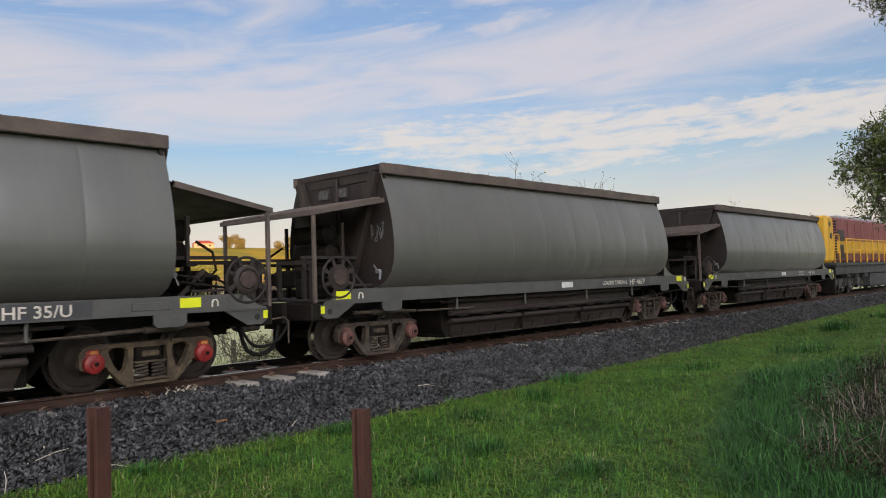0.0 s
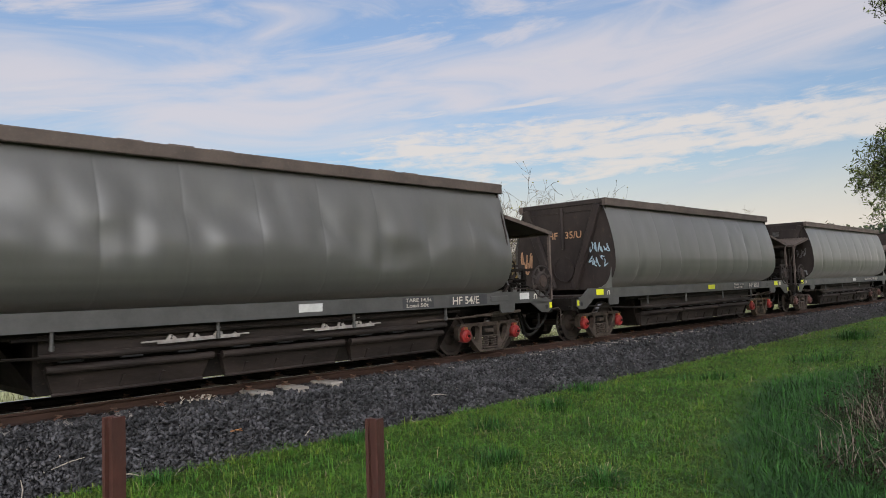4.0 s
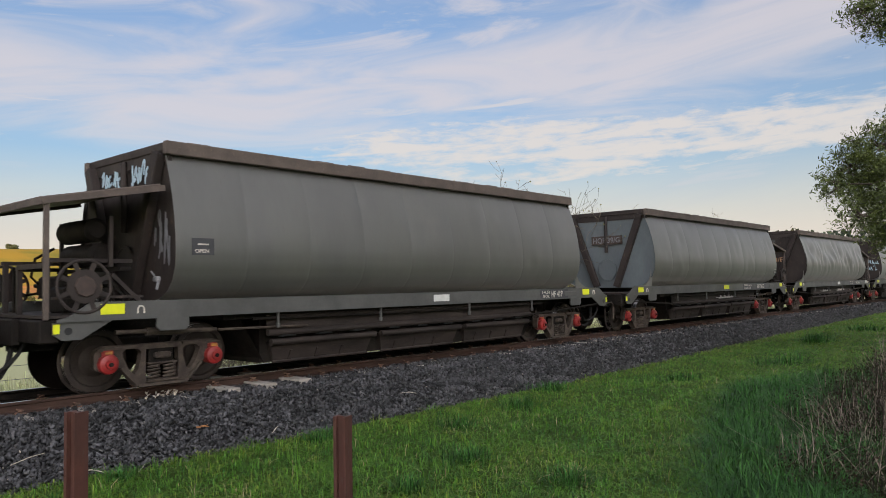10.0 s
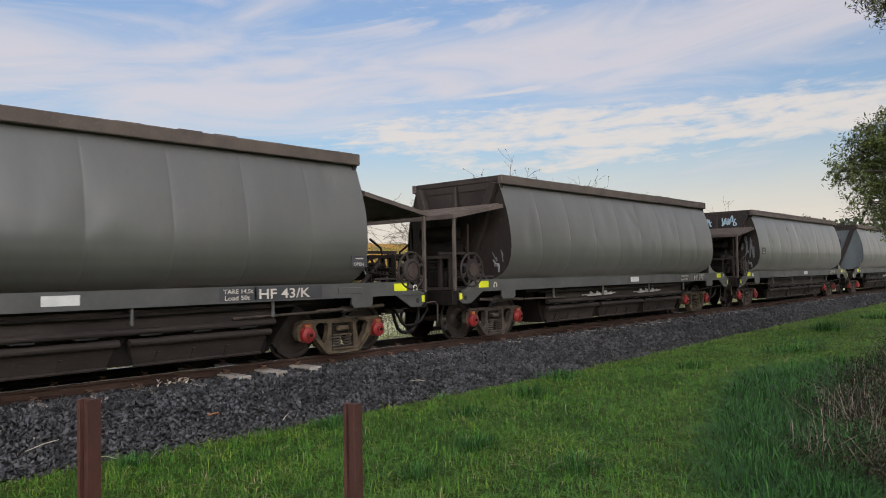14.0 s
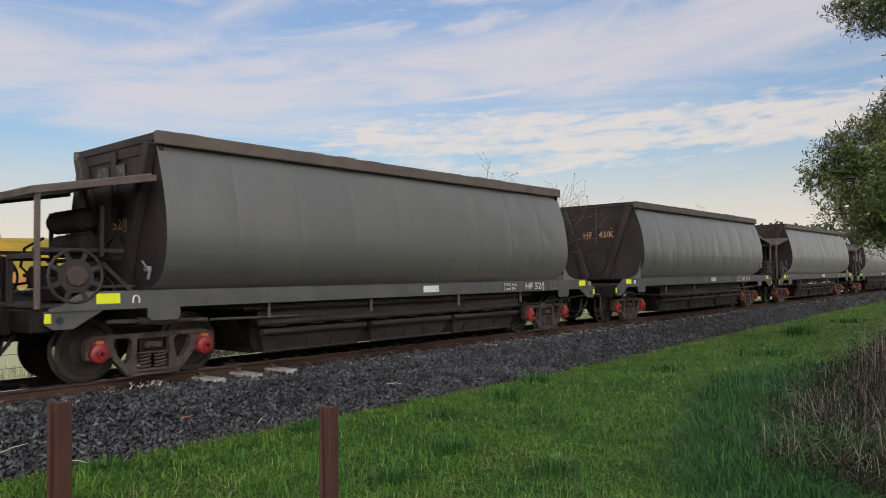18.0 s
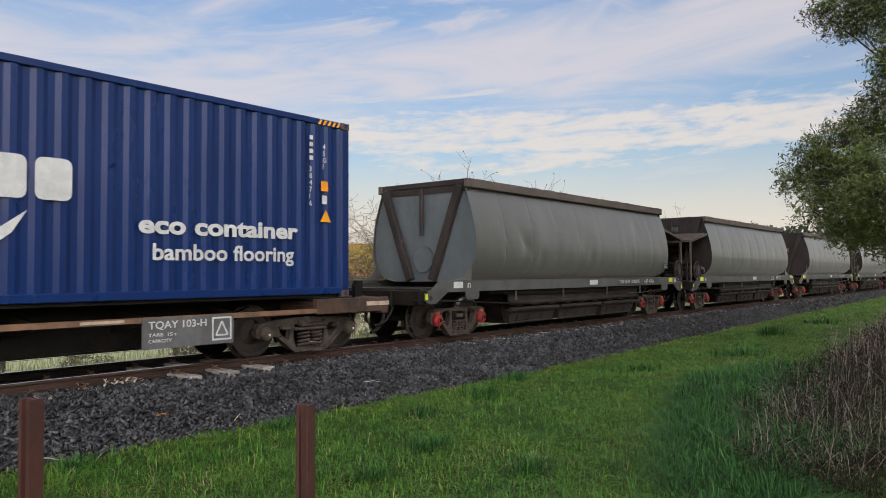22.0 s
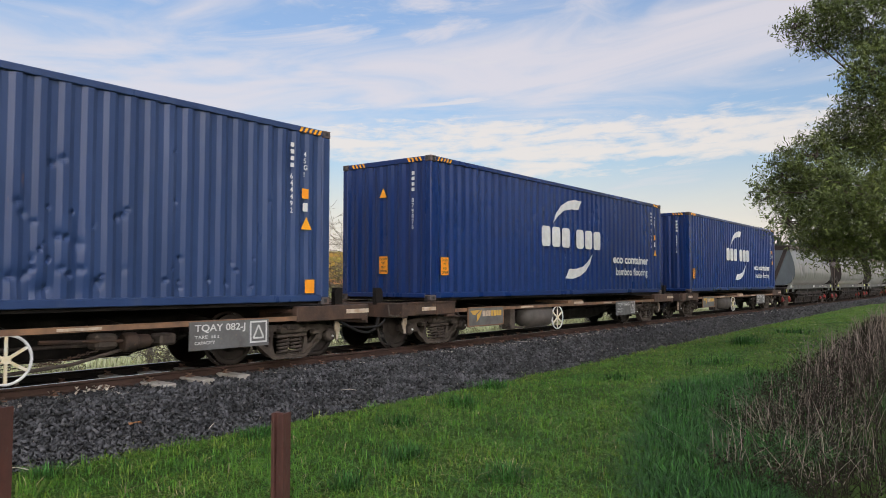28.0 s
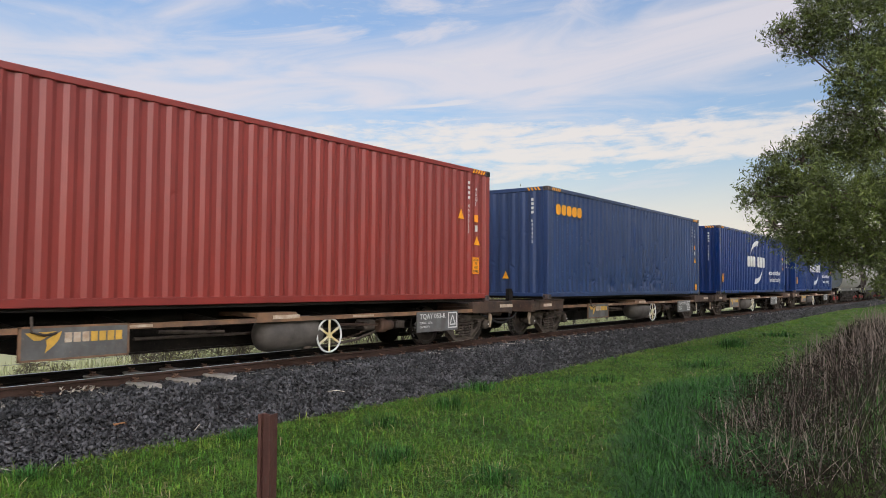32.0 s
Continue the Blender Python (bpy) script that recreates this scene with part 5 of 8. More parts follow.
    P["hose"] = shared("air_hose", RUBBER, True, lambda s: s.pipe([(-0.86, -0.62, 0.66), (-0.9, -0.62, 0.5), (-0.97, -0.6, 0.38), (-1.08, -0.52, 0.33), (-1.2, -0.38, 0.37), (-1.3, -0.18, 0.48), (-1.366, 0.0, 0.56)], 0.027).pipe([(-0.86, -0.8, 0.66), (-0.9, -0.8, 0.55), (-0.99, -0.74, 0.46), (-1.12, -0.55, 0.43), (-1.366, 0.0, 0.46)], 0.02))
    P["coupler"] = shared("coupler", BOGIE, False, lambda s: s.box(-1.2, -0.92, -0.1, 0.1, 0.62, 0.82, 0.02).box(-1.36, -1.14, -0.06, 0.17, 0.55, 0.89, 0.03).box(-1.42, -1.16, -0.17, -0.08, 0.56, 0.88, 0.03))
    P["horn"] = shared("bearing_arm", WORNWHITE, False, lambda s: s.plate([(0.12, 0.62), (0.2, 0.6), (0.24, 0.5), (0.2, 0.4), (0.17, 0.3), (0.13, 0.3), (0.14, 0.42), (0.1, 0.52)], "y", -0.955, 0.03))
    P["tag"] = shared("white_marker", WORNWHITE, False, lambda s: s.box(-0.75, -0.2, -1.276, -1.27, 0.74, 0.81))
    return P




def flat_sideframe():
    """An open cast frame: arched top, bowed bottom and a wide spring window."""
    half = [(0.3, 0.6), (0.72, 0.57), (0.95, 0.53), (1.0, 0.46), (0.98, 0.33), (0.93, 0.31), (0.92, 0.45), (0.72, 0.45), (0.7, 0.33), (0.58, 0.31), (0.46, 0.17), (0.34, 0.09), (0.2, 0.07)]
    outline = half + [(-x, z) for x, z in half[::-1]]
    win = [(0.6, 0.47), (0.42, 0.5), (0.36, 0.44), (0.4, 0.26), (0.46, 0.28), (0.56, 0.38)]
    mid = [(-0.29, 0.5), (0.29, 0.5), (0.32, 0.3), (0.26, 0.14), (-0.26, 0.14), (-0.32, 0.3)]
    s = pierced(outline, [win, [(-x, z) for x, z in win[::-1]], mid], -0.9, -0.79)
    s.bar((-0.33, -0.92, 0.085), (0.33, -0.92, 0.085), 0.05, 0.045, (0, 1, 0))
    for e in (-1, 1):
        s.bar((e * 0.33, -0.92, 0.09), (e * 0.6, -0.92, 0.31), 0.04, 0.04, (0, 1, 0))
        s.box(e * 0.5 - 0.07, e * 0.5 + 0.07, -1.0, -0.88, 0.42, 0.5, 0.02)
    s.box(-0.3, 0.3, -1.0, -0.8, 0.4, 0.45, 0.012)
    s.box(-0.24, 0.24, -1.02, -0.86, 0.46, 0.56, 0.02)
    s.box(-0.14, 0.14, -1.05, -0.9, 0.52, 0.62, 0.015)
    s.v = [(x * 1.05, y, z) for x, y, z in s.v]
    return s.mesh("side_frame", BOGIE)


FLATFRAME = flat_sideframe()


def coil_build(s):
    for k in (-1, 1):
        s.pipe([(k * 0.13 + 0.1 * math.cos(t), -0.91 + 0.07 * math.sin(t), 0.14 + 0.26 * t / (9 * math.pi)) for t in np.linspace(0, 9 * math.pi, 54)], 0.02, 6)


COIL = shared("coil_spring", BOGIE, True, coil_build)
BEARING = shared("bearing_cap", BOGIE, False, lambda s: s.lathe([(-0.78, 0.1), (-0.93, 0.115), (-0.965, 0.1), (-0.985, 0.07), (-0.985, 0.0)], (0, 0, -0.02), "y", 20))
BOLT = shared("bearing_bolt", WHITE, False, lambda s: s.lathe([(-0.985, 0.022), (-1.0, 0.018)], (0.02, 0, -0.03), "y", 8))
FLATBOL = shared("bolster", GRIME_SHADE, False, lambda s: s.box(-0.2, 0.2, -0.88, 0.88, 0.4, 0.54, 0.02).box(-0.3, 0.3, -0.25, 0.25, 0.5, 0.66, 0.02))


def flat_bogie(parent, x, outer):
    b = part("bogie", FLATBOL, None, parent, "dark coil-sprung bogie", (x, 0, 0))
    for m in (pose(0, 0, 0), FLIP):
        part("side_frame", FLATFRAME, None, b, at=m)
        part("coil_spring", COIL, None, b, at=m)
        part("brake_beam", SHOE, None, b, at=m)
    for e in (-1, 1):
        w = part("wheelset", WHEELSET, None, b, "dark wheelset with bright treads", (e * 0.885, 0, WR))
        SPIN.append((w, e * 0.885))
        for m in (pose(e * 0.885, 0, WR), pose(e * 0.885, 0, WR, 0, 0, 180)):
            cap = part("bearing_cap", BEARING, None, b, at=m)
        part("bearing_bolt", BOLT, None, b, at=(e * 0.885, 0, WR))
    part("bearing_arm", FP["horn"], None, b, "cream-painted bearing arm", at=pose(outer * 0.885, 0, 0) @ Matrix.Diagonal((outer, 1, 1, 1)))
    return b


FP = flat_parts()
FMIR = Matrix.Translation((12.2, 0, 0)) @ FLIP


def flat(c, number, late=False):
    sh, hs = (1.0, 2.08) if late else (0.0, 0.0)
    x0 = -(c - 1) * CONT_P
    w = thing("flat_wagon", "rust-brown container flat wagon with a grey name board", "flat wagon", "container flat wagons", at=(x0, 0, 0))
    WAGONS.append((w, x0))
    for m in (pose(0, 0, 0), FMIR):
        part("end_frame", FP["end_frame"], None, w, "rusted end frame", at=m)
        for y in (-0.62, 0.5):
            part("end_stop", FP["stop"], None, w, at=m @ Matrix.Translation((0, y, 0)))
        part("coupler", FP["coupler"], None, w, at=m)
        part("air_hose", FP["hose"], None, w, at=m)
        part("side_channel", FP["channel"], None, w, "tan-painted side channel", at=m)
        for x in (2.2, 3.6, 5.0, 7.2, 8.6, 10.0):
            part("outrigger", FP["arms"], None, w, at=m @ Matrix.Translation((x, 0, 0)))
    part("white_marker", FP["tag"], None, w, at=(0.35, 0, 0))
    part("white_marker", FP["tag"], None, w, at=(13.3, 0, 0.02))
    for x in (3.6, 6.2, 8.0):
        plate_part("white_marker", WORNWHITE, w, x, 0.715 if x != 6.2 else 0.755, 0.55, 0.035 if x != 6.2 else 0.06, -1.274 if x == 6.2 else -1.265)
    part("spine_beam", FP["spine"], None, w)
    part("middle_bolster", FP["mid"], None, w)
    nb = part("name_board", FP["board"], None, w, "grey board with a yellow emblem", at=(sh, 0, 0))
    part("board_edge", FP["rim"], None, nb)
    e = Shell().plate([(1.24, 0.69), (1.6, 0.7), (1.5, 0.645), (1.42, 0.6), (1.34, 0.6)], "y", -1.296, 0.004).plate([(1.48, 0.6), (1.58, 0.66), (1.66, 0.7), (1.63, 0.6), (1.56, 0.52), (1.47, 0.45), (1.49, 0.53)], "y", -1.296, 0.004)
    part("board_emblem", e, BOARDYELLOW, nb)
    for i in range(7):
        part("board_mark", Shell().box(1.7 + 0.107 * i, 1.785 + 0.107 * i, -1.295, -1.29, 0.56, 0.68, 0.0), WORNWHITE if i < 3 else BOARDYELLOW, nb)
    npl = part("number_plate_board", FP["plate"], None, w, "grey board with white wagon number", at=(sh, 0, 0))
    side_text("wagon_number", number, WHITE, npl, 8.58, 0.6, 0.1, 0.85, -1.294)
    side_text("tare_text", "TARE  15 t", WHITE, npl, 8.58, 0.5, 0.045, 0.4, -1.294)
    side_text("capacity_text", "CAPACITY", WHITE, npl, 8.58, 0.42, 0.045, 0.33, -1.294)
    fr = Shell()
    for a, b in (((9.52, 0.4), (9.83, 0.4)), ((9.52, 0.7), (9.83, 0.7)), ((9.53, 0.4), (9.53, 0.7)), ((9.82, 0.4), (9.82, 0.7)), ((9.58, 0.46), (9.77, 0.46)), ((9.58, 0.46), (9.675, 0.65)), ((9.77, 0.46), (9.675, 0.65))):
        fr.bar((a[0], -1.294, a[1]), (b[0], -1.294, b[1]), 0.025, 0.003, (0, 1, 0))
    part("triangle_mark", fr, WHITE, npl)
    part("air_tank", FP["tank"], None, w, at=(hs, 0, 0))
    hw = part("hand_wheel_rim", FP["hub"], None, w, "white brake hand wheel with yellow spokes", at=(5.1 + hs, -1.24, 0.41))
    part("hand_wheel_spokes", FP["spokes"], None, hw)
    part("brake_rigging", FP["rig"], None, w, at=(1.45 if late else -2.2, 0, 0))
    if late:
        part("brake_chain", FP["chain"], None, w, "rusty slack chain", at=(1.45, 0, 0))
        part("brake_cylinder", FP["cylinder"], None, w, "rust-orange brake cylinder", at=(1.45, 0, 0))
    for x in (0.58, 11.6):
        flat_bogie(w, x, -1 if x < 6 else 1)
    return w


def wave(length, pitch, depth):
    """Trapezoid corrugation as (along, out)."""
    n = int(length / pitch)
    p = length / n
    out = []
    for i in range(n):
        a = i * p
        out += [(a, 0), (a + 0.26 * p, 0), (a + 0.49 * p, -depth), (a + 0.77 * p, -depth)]
    return out + [(length, 0)]


def corrugated(s, length, z0, z1, seed, dent, put):
    w = wave(length, 0.279, 0.031)
    zs = np.linspace(z0, z1, 40)
    rnd = random.Random(seed)
    marks = [(rnd.uniform(0.4, length - 0.4), rnd.uniform(z0 + 0.2, z1 - 0.4), rnd.uniform(0.03, 0.07), rnd.uniform(0.006, 0.03) * min(dent, 1)) for _ in range(int(16 * dent))]
    if dent > 1:
        # knocks crowd along the foot of the panel
        marks += [(rnd.uniform(0.5, 0.9 * length), z0 + 0.12 + abs(rnd.gauss(0, 0.28)), rnd.uniform(0.02, 0.05), rnd.uniform(0.012, 0.045)) for _ in range(75)]
        marks += [(0.62 * length + rnd.gauss(0, 0.7), z0 + rnd.uniform(0.1, 1.7), rnd.uniform(0.025, 0.06), rnd.uniform(0.015, 0.05)) for _ in range(30)]
        marks += [(rnd.uniform(0.3, 0.7) * length, z0 + rnd.uniform(0.0, 0.35), rnd.uniform(0.09, 0.2), rnd.uniform(0.02, 0.05)) for _ in range(9)]
        zs = np.linspace(z0, z1, 125)
        w = [(a[0] + (b_[0] - a[0]) * q / 4, a[1] + (b_[1] - a[1]) * q / 4) for a, b_ in zip(w[:-1], w[1:]) for q in range(4)] + [w[-1]]
        # two long upright folds where the sheet was rammed
        folds = [(0.455 * length, 0.5 * (z0 + z1) + 0.75, 0.05, 0.75, 0.05), (0.475 * length, 0.5 * (z0 + z1) + 0.4, 0.035, 0.5, -0.03), (0.5 * length, 0.5 * (z0 + z1) - 0.2, 0.05, 0.8, 0.035), (0.66 * length, z0 + 0.5, 0.05, 0.5, 0.03)]
    folds = folds if dent > 1 else []
    ma, mz, mr, mk = (np.array(v) for v in zip(*marks)) if marks else (np.zeros(1), np.zeros(1), np.ones(1), np.zeros(1))
    pts = []
    for a, o in w:
        near = np.abs(ma - a) < 3 * mr
        for z in zs:
            d = o - 0.008 * min(dent, 1.2) * (0.5 + noise.noise((a * 0.8 + seed, z * 1.2, 2)))
            if near.any():
                d -= float((mk[near] * np.exp(-((a - ma[near]) ** 2 + (z - mz[near]) ** 2) / mr[near] ** 2)).sum())
            for fx_, fz_, fw_, fh_, fk_ in folds:
                if abs(a - fx_) < 3 * fw_:
                    d -= fk_ * math.exp(-((a - fx_) / fw_) ** 2) * math.exp(-((z - fz_) / fh_) ** 4)
            pts.append(put(a, d, z))
    n = len(zs)
    s.add(pts, [(i * n + j, i * n + j + 1, (i + 1) * n + j + 1, (i + 1) * n + j) for i in range(len(w) - 1) for j in range(n - 1)])


CASTM = shared("corner_casting", CASTING, False, lambda s: s.box(-0.0, 0.178, 0.0, 0.162, 0.0, 0.118, 0.012))
SLOT = shared("casting_slot", BLACK, False, lambda s: s.box(0.06, 0.12, -0.004, 0.0, 0.03, 0.095, 0.002))


def container(c, mt, label, dent, seed):
    x0 = -(c - 1) * CONT_P
    b = thing("shipping_container", label, "container", "containers on flat wagons", at=(x0, 0, CONT_Z))
    WAGONS.append((b, x0))
    h = CW / 2
    for sd in (-1, 1):
        s = Shell()
        corrugated(s, CL - 0.36, 0.16, CH - 0.09, seed + sd, dent if sd < 0 else min(dent, 1), lambda a, d, z: (a + 0.18, sd * (h - 0.012 + d), z))
        part("side_panel", s, mt, b)
        e = Shell()
        corrugated(e, CW - 0.3, 0.14, CH - 0.09, seed + 5 + sd, dent * 0.4, lambda a, d, z: ((-d + 0.01) if sd < 0 else CL - 0.01 + d, a - h + 0.15, z))
        part("end_panel", e, mt, b)
        part("bottom_rail", Shell().box(0.17, CL - 0.17, sd * h, sd * (h - 0.05), 0.055, 0.165, 0.01), mt, b)
        part("top_rail", Shell().box(0.17, CL - 0.17, sd * h, sd * (h - 0.06), CH - 0.1, CH - 0.006, 0.01), mt, b)
        part("end_sill", Shell().box(0 if sd < 0 else CL, 0.08 if sd < 0 else CL - 0.08, -h + 0.16, h - 0.16, 0.06, 0.15, 0.01), mt, b)
        part("end_header", Shell().box(0 if sd < 0 else CL, 0.08 if sd < 0 else CL - 0.08, -h + 0.16, h - 0.16, CH - 0.11, CH - 0.006, 0.01), mt, b)
        for xe in (0, 1):
            px = 0.0 if xe == 0 else CL - 0.17
            part("corner_post", Shell().box(px, px + 0.17, sd * h, sd * (h - 0.15), 0.118, CH - 0.118, 0.015), mt, b)
            for z in (0, CH - 0.118):
                cs = part("corner_casting", CASTM, None, b, at=(px - 0.004, -h - 0.004 if sd < 0 else h - 0.158, z))
                part("casting_slot", SLOT, None, cs)
                if xe == 0:
                    part("casting_slot", SLOT, None, cs, at=pose(0, 0.2, 0, 0, 0, -90))
    part("roof", Shell().box(0.1, CL - 0.1, -h + 0.05, h - 0.05, CH - 0.04, CH - 0.03), mt, b)
    part("floor", Shell().box(0.09, CL - 0.09, -h + 0.07, h - 0.07, 0.004, 0.14), GRIME_SHADE, b)
    for x in (0.2, 11.5):
        for i in range(5):
            part("hazard_stripe", Shell().plate([(x + 0.1 * i, CH - 0.1), (x + 0.1 * i + 0.05, CH - 0.1), (x + 0.1 * i + 0.1, CH - 0.02), (x + 0.1 * i + 0.05, CH - 0.02)], "y", -h - 0.004, 0.003), AMBERTXT, b)
    for y in (-1.0, 0.55):
        for i in range(4):
            part("hazard_stripe", Shell().plate([(y + 0.1 * i, CH - 0.1), (y + 0.1 * i + 0.05, CH - 0.1), (y + 0.1 * i + 0.1, CH - 0.02), (y + 0.1 * i + 0.05, CH - 0.02)], "x", -0.006, 0.003), AMBERTXT, b)
    return b


YS = -CW / 2 - 0.001

# ---- the ten hoppers, tail of the rake first ----
def panel_text(w, text, x, z, mt=CREAM, size=0.12, width=None):
    yy = -1.452 if z > 1.7 else -1.415
    plate_part("door_panel", PANEL, w, x, z, 0.32, 0.22, yy)
    side_text("door_text", text, mt, w, x - 0.12, z - 0.08, 0.05, 0.2, yy - 0.004)
    part("door_arrow", Shell().bar((x - 0.08, yy - 0.003, z + 0.03), (x + 0.08, yy - 0.003, z + 0.03), 0.02, 0.003, (0, 1, 0)), mt, w)


def end_text(w, text, y, z, h, width, mt):
    lettering("end_number", text, mt, w, h, pose(-BODY + 0.03, y, z, 90, 0, -90), width)


def ex6(w):
    scribble(w, SPRAY, 4, pose(-BODY + 0.02, -0.66, 1.98, 90, 0, -90), 0.62, 0.27, 7, 0.013)
    scribble(w, SPRAY, 5, pose(-BODY + 0.02, -0.72, 1.64, 90, 0, -90), 0.5, 0.27, 5, 0.013)
    scribble(w, RUSTTXT, 9, pose(-BODY + 0.02, 1.25, 1.5, 90, 0, -90), 0.35, 0.7, 3, 0.02)
    end_text(w, "HF   35/U", 0.42, 2.36, 0.17, 0.95, RUSTTXT)


def ex5(w):
    end_text(w, "HF   54/E", 0.42, 2.0, 0.17, 0.95, RUSTTXT)
    for y in (0.38, -0.12):
        part("stencil_patch", Shell().box(-BODY - 0.0, -BODY + 0.03, y - 0.14, y + 0.14, 2.72, 2.9), STENCIL, w, "worn grey stencil patch")


def ex4(w):
    part("number_backing", Shell().box(-BODY - 0.0, -BODY + 0.035, -0.48, 0.45, 2.32, 2.56), HUBRUST, w, "rust-brown number backing")
    lettering("end_number", "HQF 39/G", SPRAYDIM, w, 0.15, pose(-BODY - 0.006, 0.4, 2.37, 90, 0, -90), 0.82)
    panel_text(w, "OPEN", 4.72, 1.6)


def ex3(w):
    scribble(w, SPRAY, 14, pose(-BODY + 0.02, 0.75, 2.74, 90, 0, -90), 0.6, 0.3, 5, 0.022)
    scribble(w, SPRAY, 15, pose(-BODY + 0.02, -0.1, 2.74, 90, 0, -90), 0.6, 0.3, 5, 0.022)
    scribble(w, SPRAYDIM, 16, pose(-BODY + 0.02, -0.85, 1.6, 90, 0, -90), 0.4, 0.75, 5, 0.02)
    panel_text(w, "OPEN", -4.5, 1.85)


def ex2(w):
    scribble(w, SPRAYDIM, 26, pose(-BODY + 0.02, -0.95, 1.5, 90, 0, -90), 0.25, 0.25, 2, 0.012)


def ex1(w):
    end_text(w, "HF   43/K", 0.42, 2.3, 0.17, 0.95, RUSTTXT)
    panel_text(w, "OPEN", 4.72, 1.52)


def ex0(w):
    end_text(w, "52/J", 0.1, 2.0, 0.15, 0.4, RUSTTXT)
    for y in (0.38, -0.12):
        part("stencil_patch", Shell().box(-BODY - 0.0, -BODY + 0.03, y - 0.14, y + 0.14, 2.72, 2.9), STENCIL, w, "worn grey stencil patch")


def exm(w):
    scribble(w, SPRAYDIM, 33, pose(-BODY - 0.05, 0.62, 1.55, 90, 0, -90), 0.12, 0.5, 2, 0.015)
    panel_text(w, "OPEN", 4.72, 1.52)


def ex7(w):
    scribble(w, SPRAYDIM, 41, pose(-BODY + 0.02, -0.85, 1.9, 90, 0, -90), 0.35, 0.35, 4, 0.01)
    for y in (0.38, -0.12):
        part("stencil_patch", Shell().box(-BODY - 0.0, -BODY + 0.03, y - 0.14, y + 0.14, 2.76, 2.92), STENCIL, w, "worn grey stencil patch")


hopper(-1, "HF 47A", True, tail="blue", cap="red", dent=0.03, lead=5.33, trail=-5.3, extra=exm, num=(3.38, 0.66), tare=(1.75, 1.3), trail_tint=WHITE, one_line="TARE 14-5T  LOAD50T", label="grey-green hopper wagon with a blue-grey end and brown braces")
hopper(0, "HF 52/J", False, tail="dark", cap="red", dent=0.02, lead=5.7, trail=-5.55, extra=ex0, num=(3.3, 0.72), tare=(2.52, 0.48), label="grey-green hopper wagon with a dark brake platform behind")
hopper(1, "HF 43/K", True, tail="dark", cap="red", dent=0.02, lead=5.72, trail=-5.6, extra=ex1, num=(2.93, 0.88), tare=(2.37, 0.46), label="grey-green hopper wagon with a dark brown braced end")
hopper(2, "HF 37/P", False, tail="dark", cap="red", dent=0.026, stripes=(-1.2, 1.2), lead=5.55, trail=-5.6, extra=ex2, num=(3.77, 0.71), tare=(2.9, 0.5), label="dented grey-green hopper wagon with white-streaked air cylinders")
hopper(3, "HF 41P", False, lines=("14.5t", "50t"), tail="dark", cap="red", dent=0.022, lead=5.31, trail=-5.6, extra=ex3, num=(3.85, 0.44), tare=(3.5, 0.3), label="grey-green hopper wagon with pale spray scrawl on its platform end")
hopper(4, "HF 36/G", True, mid_tint=YELLOW, tail="blue", cap="red", dent=0.02, stripes=(0.5,), lead=5.62, trail=-5.5, extra=ex4, num=(3.08, 0.67), tare=(1.8, 0.73), label="grey-green hopper wagon with a pale blue-grey braced end")
hopper(5, "HF 54/E", True, lead_tint=WHITE, tail="dark", cap="red", dent=0.04, bulge=0.13, stripes=(-1.4, 1.0), lead=5.4, trail=-5.35, extra=ex5, num=(3.32, 0.7), tare=(2.19, 0.6), label="badly dented and buckled grey-green hopper wagon")
hopper(6, "HF 35/U", True, mid_tint=YELLOW, tail="dark", cap="red", dent=0.02, lead=5.15, trail=-5.4, extra=ex6, num=(2.94, 0.72), tare=(1.8, 0.7), label="grey-green hopper wagon with pale blue spray scrawl on its end")
hopper(7, "HF 46/P", False, tail="dark", cap="dull", one_line="LOAD50 TARE14-5", tare=(1.75, 1.1), dent=0.02, lead=5.7, trail=-5.85, extra=ex7, label="weathered grey-green hopper wagon with dull bogie caps")
hopper(8, "HF 51L", False, tail="dark", cap="dull", dent=0.02, lead=5.75, trail=-5.8, label="weathered grey-green hopper wagon coupled behind the locomotive")

flat(1, "TQAY 103-H"), flat(2, "TQAY 068-B"), flat(3, "TQAY 082-J", True), flat(4, "TQAY 053-R", True)


def vertical(b, text, x, z, h, mt=WHITE):
    """Characters one under another on the near side."""
    for i, ch in enumerate(text):
        if ch != " ":
            side_text("code_text", ch, mt, b, x, z - i * h * 1.28, h, None, YS - 0.003)


def vertical_end(b, text, y, z, h, mt=WHITE):
    for i, ch in enumerate(text):
        if ch != " ":
            lettering("code_text", ch, mt, b, h, pose(-0.006, y, z - i * h * 1.28, 90, 0, -90))


def bars_side(b, n, x, z, h):
    for i in range(n):
        plate_part("code_bar", WHITE, b, x + 0.04, z - i * h * 1.28, 0.07, h * 0.8, YS - 0.003, th=0.003)


def side_labels(b, digits, size_code):
    bars_side(b, 4, 11.32, 2.56, 0.085)
    vertical(b, digits, 11.32, 2.56 - 5 * 0.109, 0.085)
    vertical(b, size_code, 11.6, 2.4, 0.085)
    plate_part("orange_label", ORANGE, b, 11.64, 1.8, 0.14, 0.16, YS - 0.004)
    plate_part("white_label", WHITE, b, 11.64, 1.58, 0.1, 0.14, YS - 0.004)
    part("warning_triangle", Shell().plate([(11.55, 1.22), (11.78, 1.22), (11.665, 1.42)], "y", YS - 0.006, 0.004), AMBERTXT, b)


